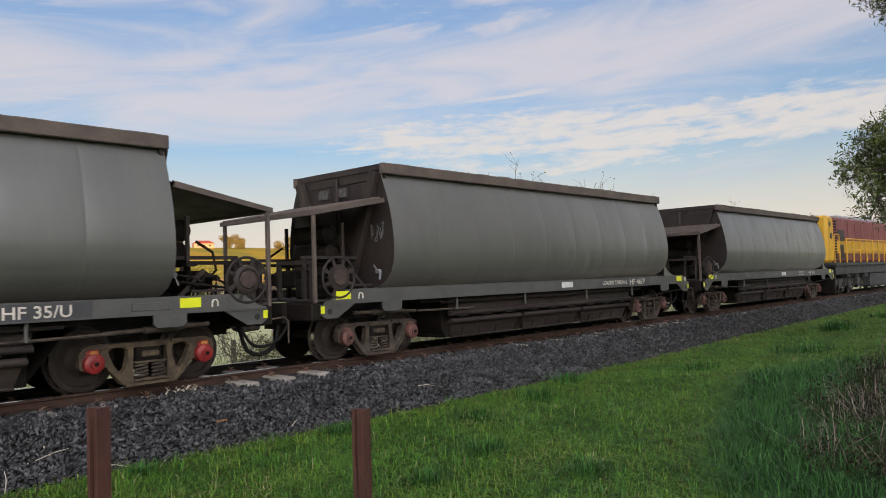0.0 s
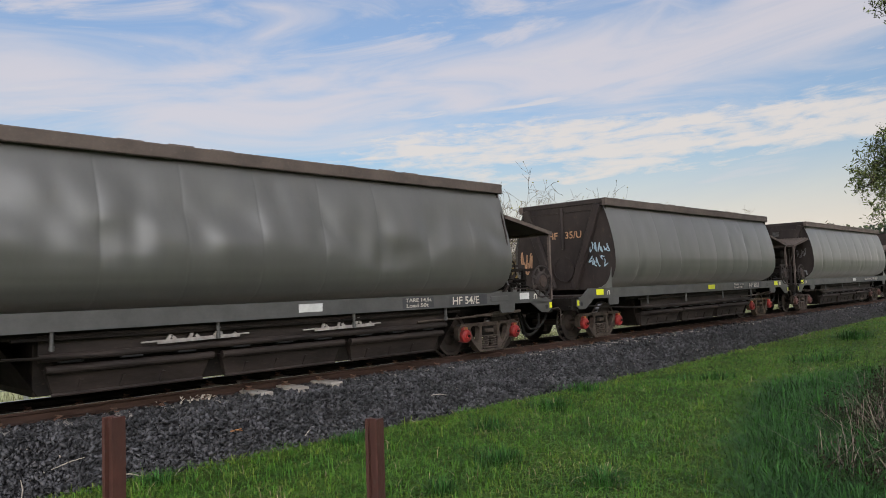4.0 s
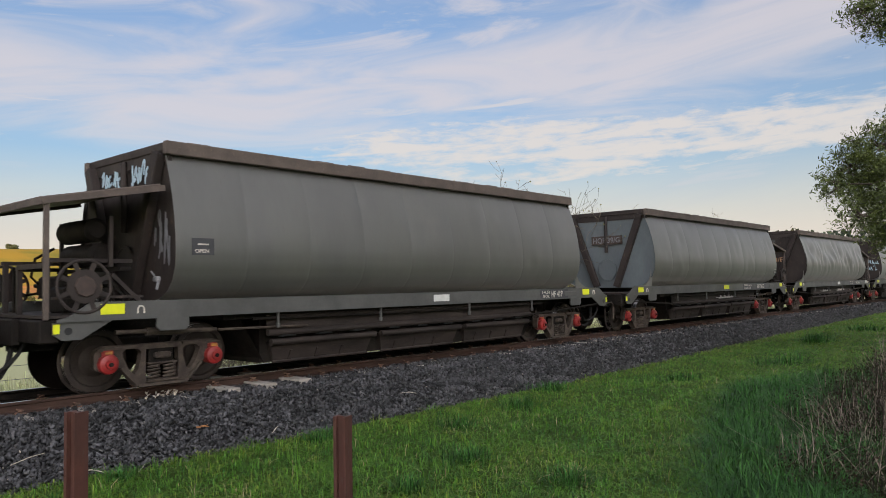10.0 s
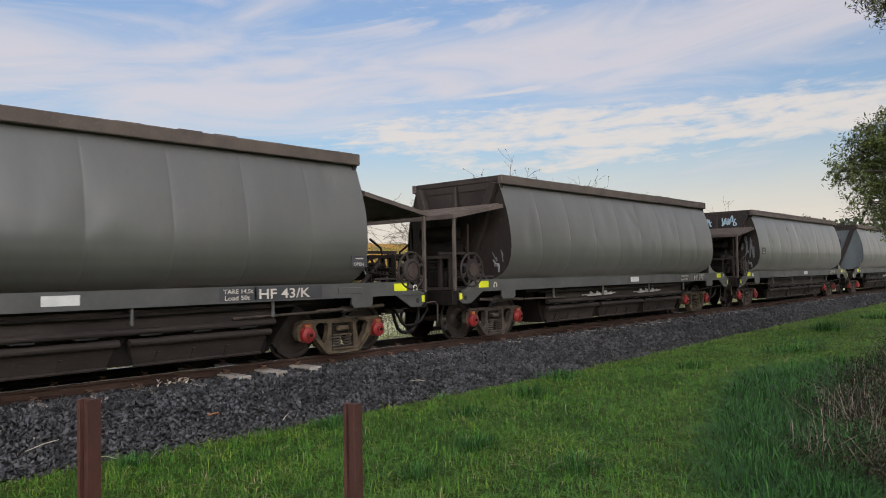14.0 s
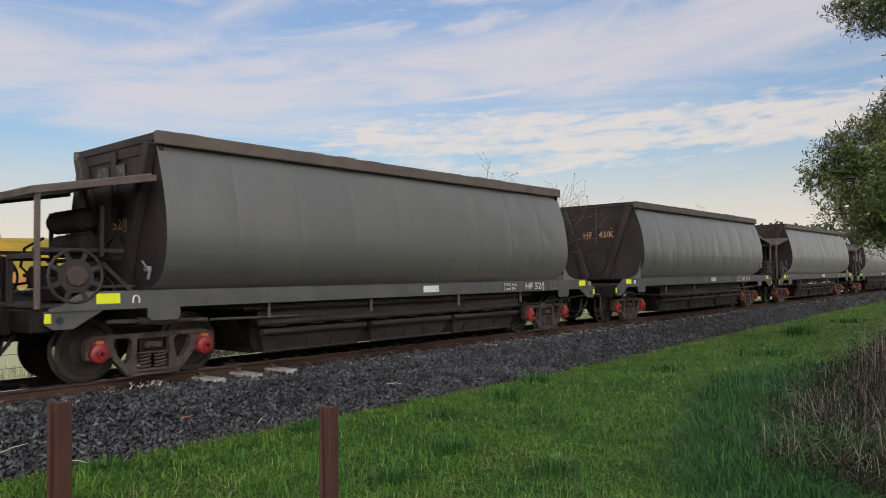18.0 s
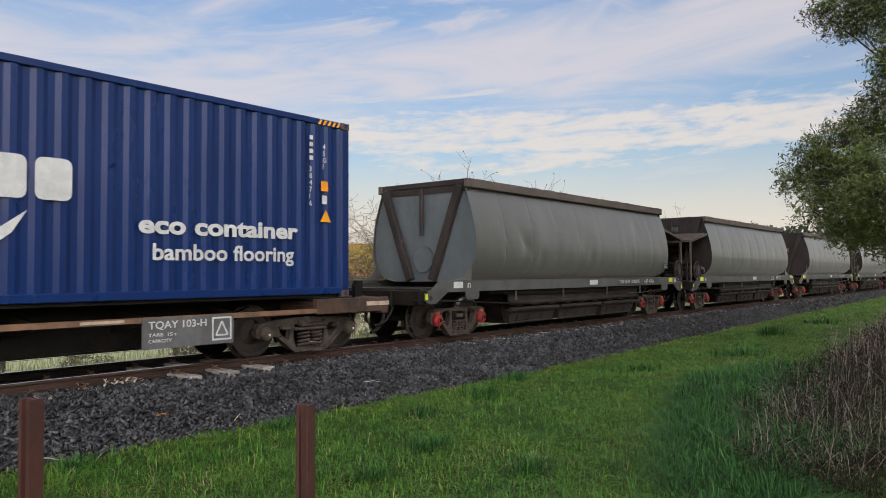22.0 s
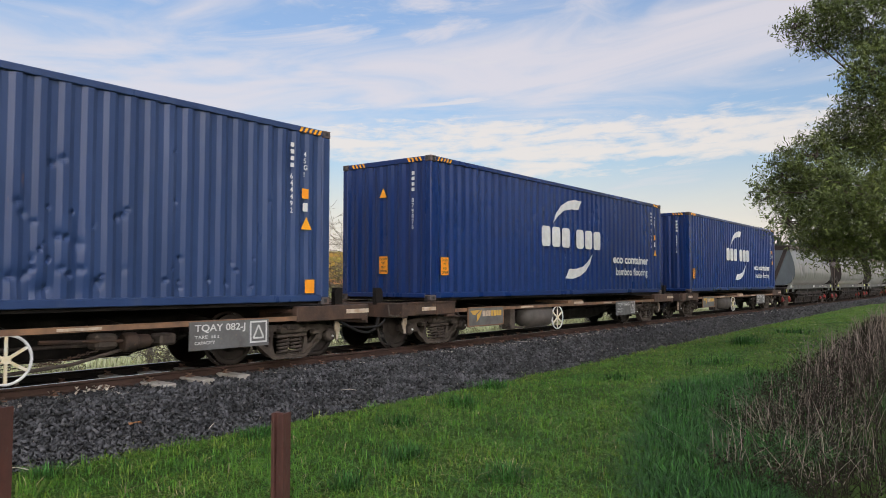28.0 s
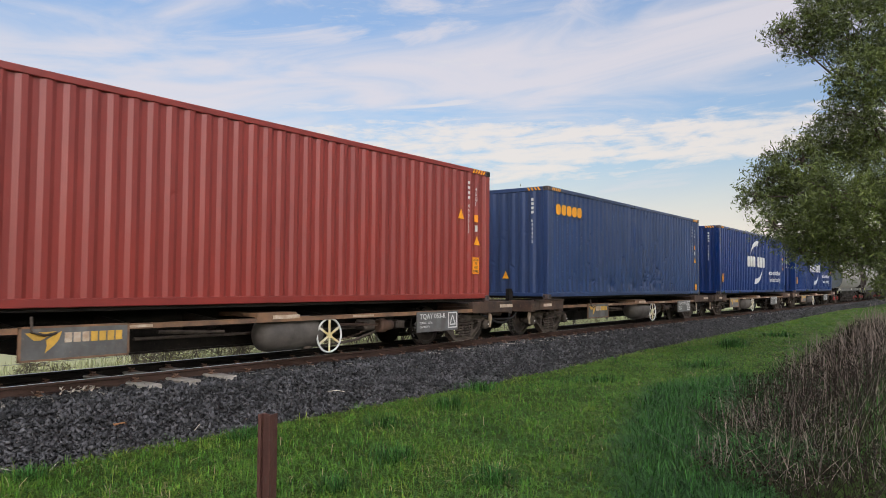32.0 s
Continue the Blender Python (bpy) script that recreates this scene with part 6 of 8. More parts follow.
def end_labels(b, digits, low=False):
    for i in range(4):
        part("code_bar", Shell().box(-0.008, -0.004, -0.8, -0.73, 2.53 - i * 0.11, 2.6 - i * 0.11), WHITE, b)
    vertical_end(b, digits, -0.73, 2.53 - 5 * 0.11, 0.085)
    z = 0.52 if low else 2.12
    part("warning_triangle", Shell().plate([(-0.06, z), (0.14, z), (0.04, z + 0.2)], "x", -0.008, 0.004), AMBERTXT, b)


def rounded(x0, x1, z0, z1, r):
    out = []
    for cx_, cz_, t0 in ((x1 - r, z1 - r, 0), (x0 + r, z1 - r, 90), (x0 + r, z0 + r, 180), (x1 - r, z0 + r, 270)):
        out += [(cx_ + r * math.cos(radians(t0 + k * 30)), cz_ + r * math.sin(radians(t0 + k * 30))) for k in range(4)]
    return out


def glyphs(b, x0, x1, z0, z1, n_first, n_second, mt):
    """The mark on the side, as plain rounded bars in place of letters."""
    gap = 0.28
    n = n_first + n_second
    w = (x1 - x0 - gap) / n
    for i in range(n):
        a = x0 + i * w + (gap if i >= n_first else 0)
        s = Shell().plate(rounded(a, a + w - 0.09, z0, z1, 0.09), "y", YS - 0.006, 0.004)
        part("emblem_block", s, mt, b)


def swoosh(b, pts, mt):
    part("emblem_swoosh", Shell().plate(pts, "y", YS - 0.006, 0.004), mt, b, "white swoosh")


CAUTION = (("CAUTION", 0.2), ("9'6\"", 0.09), ("HIGH", 0.11), ("CONTAINER", 0.21))


def side_caution(b, x, z):
    """Orange height warning on the near side."""
    c = plate_part("caution_label", ORANGE, b, x, z, 0.25, 0.36, YS - 0.004, "orange caution label")
    for i, (word, width) in enumerate(CAUTION):
        side_text("caution_text", word, BLACK, c, x - width / 2, z + 0.1 - i * 0.083, 0.055, width, YS - 0.006, bold=0.03)


def end_caution(b, y, z):
    c = part("caution_label", Shell().box(-0.008, -0.004, y - 0.115, y + 0.115, z - 0.18, z + 0.18), ORANGE, b, "orange caution label")
    for i, (word, width) in enumerate(CAUTION):
        lettering("caution_text", word, BLACK, c, 0.055, pose(-0.0095, y + width / 2, z + 0.1 - i * 0.083, 90, 0, -90), width, bold=0.03)


def eco_marks(b):
    glyphs(b, 4.37, 7.72, 1.26, 1.76, 3, 3, WHITE)
    up = [(4.94, 1.86), (5.1, 2.12), (5.35, 2.32), (5.7, 2.46), (6.1, 2.53), (6.5, 2.52), (6.4, 2.42), (6.3, 2.28), (5.9, 2.27), (5.5, 2.2), (5.2, 2.05)]
    swoosh(b, up, WHITE)
    swoosh(b, [(12.07 - x, 2.99 - z) for x, z in up], WHITE)
    side_text("eco_text", "eco container", WHITE, b, 8.47, 0.93, 0.24, 2.62, YS - 0.004, bold=0.05)
    side_text("floor_text", "bamboo flooring", WHITE, b, 8.67, 0.58, 0.22, 2.34, YS - 0.004, bold=0.032)
    side_caution(b, 0.45, 0.69)
    end_caution(b, 0.025, 0.72)


b1 = container(1, CONTBLUE, "dark blue corrugated shipping container with white swoosh emblem", 0.6, 11)
eco_marks(b1), side_labels(b1, "384716", "45G1"), end_labels(b1, "384716")
b2 = container(2, CONTBLUE, "dark blue corrugated shipping container with white swoosh emblem", 0.9, 23)
eco_marks(b2), side_labels(b2, "879876", "45G1"), end_labels(b2, "879876")
b3 = container(3, CONTSTEEL, "faded dented blue shipping container with amber mark", 1.8, 37)
side_labels(b3, "644492", "45G1"), end_labels(b3, "644492", True)
plate_part("orange_label", ORANGE, b3, 11.75, 0.3, 0.2, 0.22, YS - 0.004)
for i in range(5):
    s = Shell().plate(rounded(0.42 + i * 0.31, 0.68 + i * 0.31, 2.19, 2.47, 0.09), "y", YS - 0.006, 0.004)
    part("emblem_block", s, AMBERTXT, b3)
b4 = container(4, CONTRED, "brick-red corrugated shipping container", 0.5, 51)
side_labels(b4, "490633", "45G1")
side_caution(b4, 11.63, 0.77)
part("warning_triangle", Shell().plate([(10.95, 1.76), (11.17, 1.76), (11.06, 1.97)], "y", YS - 0.006, 0.004), AMBERTXT, b4)

# ---- two cut rail posts ----
def post(x, y, turn, k=1.0):
    o = [(-0.055, -0.05), (0.055, -0.05), (0.055, -0.035), (0.012, -0.03), (0.012, 0.03), (0.04, 0.035), (0.04, 0.06), (-0.04, 0.06), (-0.04, 0.035), (-0.012, 0.03), (-0.012, -0.03), (-0.055, -0.035)]
    o = [(a * k, b * k) for a, b in o]
    z0 = ground_z(x, y) - 0.3
    s = Shell().plate(o, "z", z0, POST_TOP - z0)
    return thing("rail_post", "red-brown rusted steel rail post standing in grass", "post", "posts along the verge", shell=s, material=POSTRUST, at=pose(x, y, 0, 0, 0, turn))


POST_TOP = 0.62
post(1.76, -5.877, 20, 0.86)
post(2.571, -7.217, 20, 0.69)

# ---- the locomotive at the head of the train ----
LRED = mat("faded_maroon_paint", (0.19, 0.045, 0.042), (0.14, 0.036, 0.035), 0.5, 0, 1.4, (1, 1, 0.4), 0.1, 12, (0.3, 0.17, 0.15), 0.35)
LYEL = mat("loco_yellow_paint", (0.6, 0.34, 0.018), (0.5, 0.28, 0.018), 0.45, 0, 1.4, c3=(0.4, 0.22, 0.05), fleck=0.3)
LGREY = mat("loco_roof_grey", (0.3, 0.3, 0.3), (0.22, 0.22, 0.22), 0.55, 0, 2)
LDARK = mat("sooty_truck_steel", (0.05, 0.05, 0.052), (0.03, 0.03, 0.03), 0.6, 0, 3, bump=0.2)
LX = 149.3
loco = thing("locomotive", "maroon diesel locomotive with yellow end and yellow band", "locomotive", at=(LX, 0, 0))
WAGONS.append((loco, LX))
hood = Shell().box(0.95, 16.0, -0.92, 0.92, 1.42, 3.4, 0.08)
part("hood", hood, LRED, loco, "faded maroon hood")
part("end_hood", Shell().box(0.0, 0.95, -0.95, 0.95, 1.42, 3.42, 0.12), LYEL, loco, "yellow end hood")
part("hood_band", Shell().box(0.96, 15.9, -0.928, -0.915, 1.82, 2.38), LYEL, loco, "yellow band")
part("hood_roof", Shell().box(3.2, 15.8, -0.7, 0.7, 3.38, 3.52, 0.05), LGREY, loco)
for i in range(9):
    part("roof_vent", Shell().box(3.6 + i * 1.3, 4.3 + i * 1.3, -0.45, 0.45, 3.5, 3.6, 0.03), LGREY, loco)
part("headlight", Shell().lathe([(-0.03, 0.1), (0.0, 0.1)], (-0.01, 0, 3.1), "x", 16), BLACK, loco)
for y in (-0.4, 0.4):
    part("end_window", Shell().lathe([(-0.03, 0.14), (0.01, 0.14)], (-0.0, y, 2.75), "x", 16), BLACK, loco)
part("side_port", Shell().lathe([(-0.97, 0.13), (-0.95, 0.13)], (0.5, 0, 2.55), "y", 16), BLACK, loco)
part("number_disc", Shell().lathe([(-0.97, 0.11), (-0.95, 0.11)], (0.35, 0, 3.05), "y", 16), BLACK, loco)
for i in range(14):
    part("louvre", Shell().box(1.05, 1.35, -0.945, -0.92, 1.6 + i * 0.12, 1.67 + i * 0.12), GRIME_SHADE, loco)
part("side_opening", Shell().box(1.6, 2.6, -0.935, -0.9, 2.35, 2.85), BLACK, loco)
part("side_opening", Shell().box(1.75, 2.4, -0.935, -0.9, 1.6, 2.2), BLACK, loco)
for i in range(11):
    part("hood_door", Shell().box(3.2 + i * 1.12, 4.25 + i * 1.12, -0.94, -0.925, 2.45, 3.2, 0.006), LRED, loco)
part("walkway", Shell().box(-0.3, 16.6, -1.35, 1.35, 1.26, 1.4, 0.02), LDARK, loco)
part("frame_skirt", Shell().box(-0.2, 16.5, -1.28, 1.28, 0.9, 1.28, 0.02), LDARK, loco)
for i in range(14):
    part("handrail_post", Shell().rod((1.3 + i * 1.1, -1.32, 1.4), (1.3 + i * 1.1, -1.32, 2.42), 0.03, 8), LYEL, loco)
for z in (2.42, 1.95):
    part("handrail", Shell().rod((1.3, -1.32, z), (15.6, -1.32, z), 0.028, 8), LYEL, loco)
part("corner_rail", Shell().pipe([(0.0, -1.2, 1.4), (0.0, -1.2, 2.5), (0.1, -1.2, 2.6), (0.7, -1.2, 2.6), (0.75, -1.2, 2.5), (0.75, -1.2, 1.4)], 0.022, 8), LYEL, loco)
part("pilot", Shell().box(-0.35, -0.15, -1.25, 1.25, 0.12, 1.25, 0.03), GRIME_SHADE, loco)
part("fuel_tank", Shell().box(5.8, 10.2, -1.2, 1.2, 0.25, 0.95, 0.08), LDARK, loco)
part("coupler", COUPLER, None, loco, at=FLIP @ Matrix.Translation((-6.3, 0, 0)))
for cx_ in (2.7, 13.4):
    tb = part("truck_frame", Shell().box(cx_ - 2.0, cx_ + 2.0, -1.0, -0.82, 0.42, 0.72, 0.04).box(cx_ - 2.0, cx_ + 2.0, 0.82, 1.0, 0.42, 0.72, 0.04).box(cx_ - 0.3, cx_ + 0.3, -0.95, 0.95, 0.5, 0.9, 0.03), LDARK, loco, "grey three-axle truck frame")
    for dx in (-1.45, 0, 1.45):
        w = part("wheelset", WHEELSET, None, tb, at=(cx_ + dx, 0, WR))
        SPIN.append((w, cx_ + dx))
        part("axle_cap", AXLEBOX["grey"], None, tb, at=(cx_ + dx, 0, WR))
        part("truck_spring", SPRING, None, tb, at=(cx_ + dx + 0.5, -0.12, 0.25))
        part("axle_guard", Shell().plate([(cx_ + dx - 0.3, 0.72), (cx_ + dx + 0.3, 0.72), (cx_ + dx + 0.2, 0.3), (cx_ + dx - 0.2, 0.3)], "y", -1.03, 0.05), LDARK, tb)
        part("sand_pipe", Shell().pipe([(cx_ + dx + 0.62, -1.05, 0.95), (cx_ + dx + 0.66, -1.08, 0.5), (cx_ + dx + 0.58, -0.9, 0.16)], 0.035, 8), LDARK, tb)
        part("brake_cylinder", Shell().rod((cx_ + dx + 0.35, -1.12, 0.82), (cx_ + dx + 0.85, -1.12, 0.82), 0.11, 14), LDARK, tb)
# a red-banded cab ahead of the hood
part("cab", Shell().box(16.0, 18.4, -1.32, 1.32, 1.3, 3.75, 0.1), LRED, loco, "maroon driving cab")

# ---- sleepers and clips ----
track = tagged(new("sleepers"), "pale concrete sleepers half buried in ballast", "sleepers", kind="structure")
SLEEPM = shared("sleeper", SLEEPER, False, lambda s: s.box(-0.115, 0.115, -1.13, 1.13, -0.3, -0.138, 0.018))
CLIPM = shared("rail_clip", CLIP, False, lambda s: s.pipe([(-0.05, -0.645, -0.13), (-0.03, -0.7, -0.105), (0.02, -0.69, -0.09), (0.05, -0.63, -0.105), (0.03, -0.6, -0.1), (-0.02, -0.605, -0.085)], 0.011, 6).box(-0.06, 0.06, -0.72, -0.64, -0.138, -0.12, 0.006))
SLEEP_X = [4.52 - 0.645 * k for k in range(9, 0, -1)] + [4.52, 5.135, 5.81, 6.43, 7.06, 7.75, 8.42, 9.07] + [9.07 + 0.645 * k for k in range(1, 150)]
BARE = {6.43: 0.62, 7.06: 0.62, 5.81: 0.34, 7.75: 0.16, 5.135: 0.14, 4.52: 0.2}
for sx in SLEEP_X:
    sl = part("sleeper", SLEEPM, None, track, at=(sx, 0, 0.045 if BARE.get(sx, 0) > 0.2 else 0.0))
    if sx < 40:
        part("rail_clip", CLIPM, None, sl)
        if sx < 20:
            part("rail_clip", CLIPM, None, sl, at=(0, 1.14, 0))

# ---- ballast stones ----
rng = np.random.default_rng(5)


def stone_shapes(n):
    out = []
    for k in range(n):
        bm = bmesh.new()
        for _ in range(8):
            d = rng.normal(size=3)
            d = d / np.linalg.norm(d) * rng.uniform(0.8, 1.1) * np.array([1.15, 0.8, 0.55])
            bm.verts.new(d)
        r = bmesh.ops.convex_hull(bm, input=bm.verts)
        bmesh.ops.delete(bm, geom=[g for g in r["geom_interior"] if isinstance(g, bmesh.types.BMVert)], context="VERTS")
        bm.verts.index_update()
        out.append((np.array([v.co[:] for v in bm.verts]), np.array([[v.index for v in f.verts] for f in bm.faces])))
        bm.free()
    return out


SHAPES = stone_shapes(10)


def turns(n):
    q = rng.normal(size=(n, 4))
    q /= np.linalg.norm(q, axis=1)[:, None]
    w, x, y, z = q.T
    return np.stack([np.stack([1 - 2 * (y * y + z * z), 2 * (x * y - z * w), 2 * (x * z + y * w)], -1),
                     np.stack([2 * (x * y + z * w), 1 - 2 * (x * x + z * z), 2 * (y * z - x * w)], -1),
                     np.stack([2 * (x * z - y * w), 2 * (y * z + x * w), 1 - 2 * (x * x + y * y)], -1)], 1)


def scatter(name, label, pos, size, material, category="ballast"):
    V, F = [], []
    base = 0
    pick = rng.integers(0, len(SHAPES), len(pos))
    for k, (sv, sf) in enumerate(SHAPES):
        sel = np.where(pick == k)[0]
        if not len(sel):
            continue
        R = turns(len(sel))
        v = np.einsum("nij,vj->nvi", R, sv) * size[sel][:, None, None] + pos[sel][:, None, :]
        f = sf[None] + (np.arange(len(sel)) * len(sv))[:, None, None] + base
        base += len(sel) * len(sv)
        V.append(v.reshape(-1, 3)), F.append(f.reshape(-1, 3))
    F = np.concatenate(F)
    return thing(name, label, category, kind="stuff", shell=fast_mesh(name, np.concatenate(V), F.ravel(), np.full(len(F), 3), material))


BP = np.array(prof)


def bank_z(y):
    return np.interp(y, BP[:, 0], BP[:, 1])


def stones(n, x0, x1, y0, y1, s0, s1):
    x, y = rng.uniform(x0, x1, n), rng.uniform(y0, y1, n)
    keep = (np.abs(np.abs(y) - 0.57) > 0.085)
    for sx in SLEEP_X:
        if x0 - 1 < sx < x1 + 1:
            b = BARE.get(sx, 0.07)
            keep &= ~((np.abs(x - sx) < 0.145) & (y < -0.6) & (y > -0.6 - b))
    x, y = x[keep], y[keep]
    s = rng.uniform(s0, s1, len(x))
    z = bank_z(y) + s * rng.uniform(-0.1, 1.1, len(x)) + 0.02 * rng.uniform(0, 1, len(x)) ** 2
    return np.stack([x, y, z], 1), s


sets = [stones(23000, 1.2, 15, -3.1, -0.62, 0.02, 0.044), stones(11000, 1.2, 12, -3.1, -0.62, 0.03, 0.05), stones(2600, 1.2, 15, -0.5, 0.5, 0.02, 0.036), stones(12000, 15, 34, -3.1, -0.6, 0.028, 0.052),
        stones(7000, 34, 80, -3.1, -0.6, 0.045, 0.075), stones(1500, 1.2, 30, 0.63, 2.6, 0.025, 0.045), stones(3500, 80, 180, -3.1, -0.6, 0.08, 0.13)]
scatter("ballast_stones", "loose dark basalt ballast stones", np.concatenate([a for a, _ in sets]), np.concatenate([b for _, b in sets]), STONE)
PALE = island(mat("pale_chip", (0.4, 0.36, 0.3), (0.3, 0.26, 0.21), 0.9, 0, 8), 0.3)
nc = 260
cx = rng.uniform(1.5, 30, nc)
cyy = rng.uniform(-2.8, -0.7, nc)
scatter("pale_chips", "scattered pale stone chips on ballast", np.stack([cx, cyy, bank_z(cyy) + 0.04], 1), rng.uniform(0.008, 0.02, nc), PALE, "stones")

# ---- litter by the rail: dry leaves and sticks ----
def leaf_pile(name, label, cxy, n, spread, size, material):
    s = Shell()
    for _ in range(n):
        x, y = cxy[0] + rng.normal() * spread[0], cxy[1] + rng.normal() * spread[1]
        z = float(bank_z(y)) + rng.uniform(0.05, 0.14)
        m = Matrix.Translation((x, y, z)) @ Euler(rng.uniform(-1.1, 1.1, 3)).to_matrix().to_4x4()
        L, w = size * rng.uniform(0.7, 1.3), size * rng.uniform(0.18, 0.3)
        s.add([(-L / 2, 0, 0), (-L * 0.1, w, 0.008), (L / 2, 0, 0.004), (-L * 0.1, -w, 0.008)], [(0, 1, 2, 3)], m)
    return thing(name, label, "leaves", kind="stuff", shell=s, material=material)


leaf_pile("dry_leaves", "dry cream leaves blown against the rail", (5.0, -0.82), 34, (0.22, 0.05), 0.07, PALE)
LEAFO = mat("orange_dead_leaf", (0.42, 0.19, 0.07), (0.3, 0.13, 0.05), 0.8, 0, 20)
s = Shell()
for a, b in (((4.62, -2.12), (4.72, -2.3)), ((4.66, -2.2), (4.78, -2.18)), ((4.66, -2.2), (4.58, -2.28))):
    s.plate([(a[0], a[1]), ((a[0] + b[0]) / 2 + 0.02, (a[1] + b[1]) / 2 - 0.02), (b[0], b[1]), ((a[0] + b[0]) / 2 - 0.02, (a[1] + b[1]) / 2 + 0.02)], "z", float(bank_z(-2.2)) + 0.07, 0.004)
thing("dead_leaf", "curled orange dead leaf on ballast", "leaf", shell=s, material=LEAFO)
for a, b in (((3.4, -3.02), (3.72, -2.75)), ((2.6, -2.3), (2.95, -2.2)), ((3.1, -2.62), (3.3, -2.75)), ((2.2, -2.75), (2.3, -2.4)), ((5.4, -2.6), (5.55, -2.5)), ((8.0, -2.2), (8.25, -2.3))):
    za, zb = float(bank_z(a[1])) + 0.06, float(bank_z(b[1])) + 0.07
    thing("stick", "bleached dry stick lying on ballast", "stick", "sticks on the ballast", shell=Shell().pipe([(a[0], a[1], za), ((a[0] + b[0]) / 2 + 0.015, (a[1] + b[1]) / 2, (za + zb) / 2 + 0.015), (b[0], b[1], zb)], [0.005, 0.007, 0.004], 5), material=PALE)

# ---- grass ----
def grass_mat(name, c1, c2, c3):
    m = island(mat(name, c1, c2, 0.55, 0, 0.9, c3=c3, fleck=0.5, vary=0.25, spec=0.35), 0.4)
    b = m.node_tree.nodes["Principled BSDF"]
    b.inputs["Transmission Weight"].default_value = 0.0
    b.inputs["Subsurface Weight"].default_value = 0.0
    return m


GRASS = grass_mat("lawn_grass", (0.082, 0.192, 0.015), (0.053, 0.143, 0.011), (0.122, 0.213, 0.028))
WARMGRASS = grass_mat("yellowish_grass", (0.138, 0.196, 0.022), (0.096, 0.152, 0.017), (0.195, 0.222, 0.045))
TALL = island(grass_mat("tall_cool_grass", (0.036, 0.108, 0.02), (0.021, 0.07, 0.014), (0.07, 0.15, 0.036)), 0.45)
TALL.node_tree.nodes["Principled BSDF"].inputs["Specular IOR Level"].default_value = 0.2
STRAW = grass_mat("straw_grass", (0.3, 0.25, 0.14), (0.22, 0.19, 0.1), (0.34, 0.3, 0.2))
PALEGRASS = grass_mat("pale_seeding_grass", (0.48, 0.48, 0.26), (0.38, 0.42, 0.2), (0.56, 0.52, 0.36))


def blades(name, label, x, y, h, w, lean, material, z=None, category="grass", droop=0.5, way=None):
    """Arching blades; lean spreads them, droop lets the tips hang, way turns them outward from their tuft."""
    n = len(x)
    if z is None:
        z = np.array([ground_z(a, b) for a, b in zip(x, y)])
    a = rng.uniform(0, 2 * np.pi, n) if way is None else way + rng.normal(0, 0.7, n)
    f = np.clip(np.abs(rng.normal(0.3, 1, n)) * lean, 0.08, 1.7)
    t = a + np.pi / 2 + rng.uniform(-0.5, 0.5, n)
    wx, wy = np.cos(t) * w / 2, np.sin(t) * w / 2
    P = np.zeros((n, 7, 3))
    for i, (u, up, wid) in enumerate(((0.0, -0.15, 0.8), (0.25, 0.55, 1.0), (0.7, 0.85, 0.8), (1.25, 0.0, 0.0))):
        d = f * u * h
        zz = z + h * (up if i < 3 else 1.0 - droop * np.minimum(1.0, f) ** 1.3) * (1 - 0.3 * np.minimum(1.5, f) * (up > 0))
        cx_, cy_ = x + np.cos(a) * d, y + np.sin(a) * d
        if i == 3:
            P[:, 6] = np.stack([cx_, cy_, zz], 1)
        else:
            P[:, 2 * i] = np.stack([cx_ - wx * wid, cy_ - wy * wid, zz], 1)
            P[:, 2 * i + 1] = np.stack([cx_ + wx * wid, cy_ + wy * wid, zz], 1)
    k = (np.arange(n) * 7)[:, None]
    quads = np.concatenate([k + np.array([[0, 1, 3, 2]]), k + np.array([[2, 3, 5, 4]])], 1).reshape(-1, 4)
    tris = k + np.array([[4, 5, 6]])
    flat_ = np.concatenate([quads.ravel(), tris.ravel()])
    sizes = np.concatenate([np.full(len(quads), 4), np.full(len(tris), 3)])
    return thing(name, label, category, kind="stuff", shell=fast_mesh(name, P.reshape(-1, 3), flat_, sizes, material))


def fan(n, r0, r1, a0, a1, power):
    """Spots before the camera, denser near it."""
    r = (r0 ** power + rng.uniform(0, 1, n) * (r1 ** power - r0 ** power)) ** (1 / power)
    a = np.radians(rng.uniform(a0, a1, n))
    return r * np.sin(a), -10.23 + r * np.cos(a), r


def edge(x):
    """Where the grass meets the ballast."""
    return np.interp(x, [1, 3.4, 4.6, 5.7, 6.8, 8.1, 10, 13.3, 23, 66], [-2.3, -2.35, -2.6, -2.65, -3.0, -2.75, -2.9, -2.8, -2.4, -1.6]) + 0.07 * np.sin(x * 3.1)


def cane_edge(x):
    """Near edge of the thicket of dead canes."""
    return np.interp(x, [4, 6.1, 8.1, 9.9, 12.8, 18.3, 29.7, 47], [-9.2, -8.35, -7.9, -7.5, -7.3, -7.25, -6.5, -5.0]) + 0.22 * np.sin(x * 2.3) + 0.12 * np.sin(x * 5.7 + 1)


# the lawn grows in small tussocks, each with its own height and spread
cxs, cys, crs = fan(15000, 4.0, 60, 8, 97, 0.8)
keep = (cys < edge(cxs) + rng.normal(0, 0.12, len(cxs))) & (cys > cane_edge(cxs) - 0.5)
cxs, cys, crs = cxs[keep], cys[keep], crs[keep]
patch = np.array([noise.noise((a * 0.8, b * 0.8, 2.0)) for a, b in zip(cxs, cys)])
tuft_h = (0.055 + 0.04 * patch + 0.1 * rng.uniform(0, 1, len(cxs)) ** 2.2) * (1 - 0.35 * np.clip((crs - 7) / 8, 0, 1))
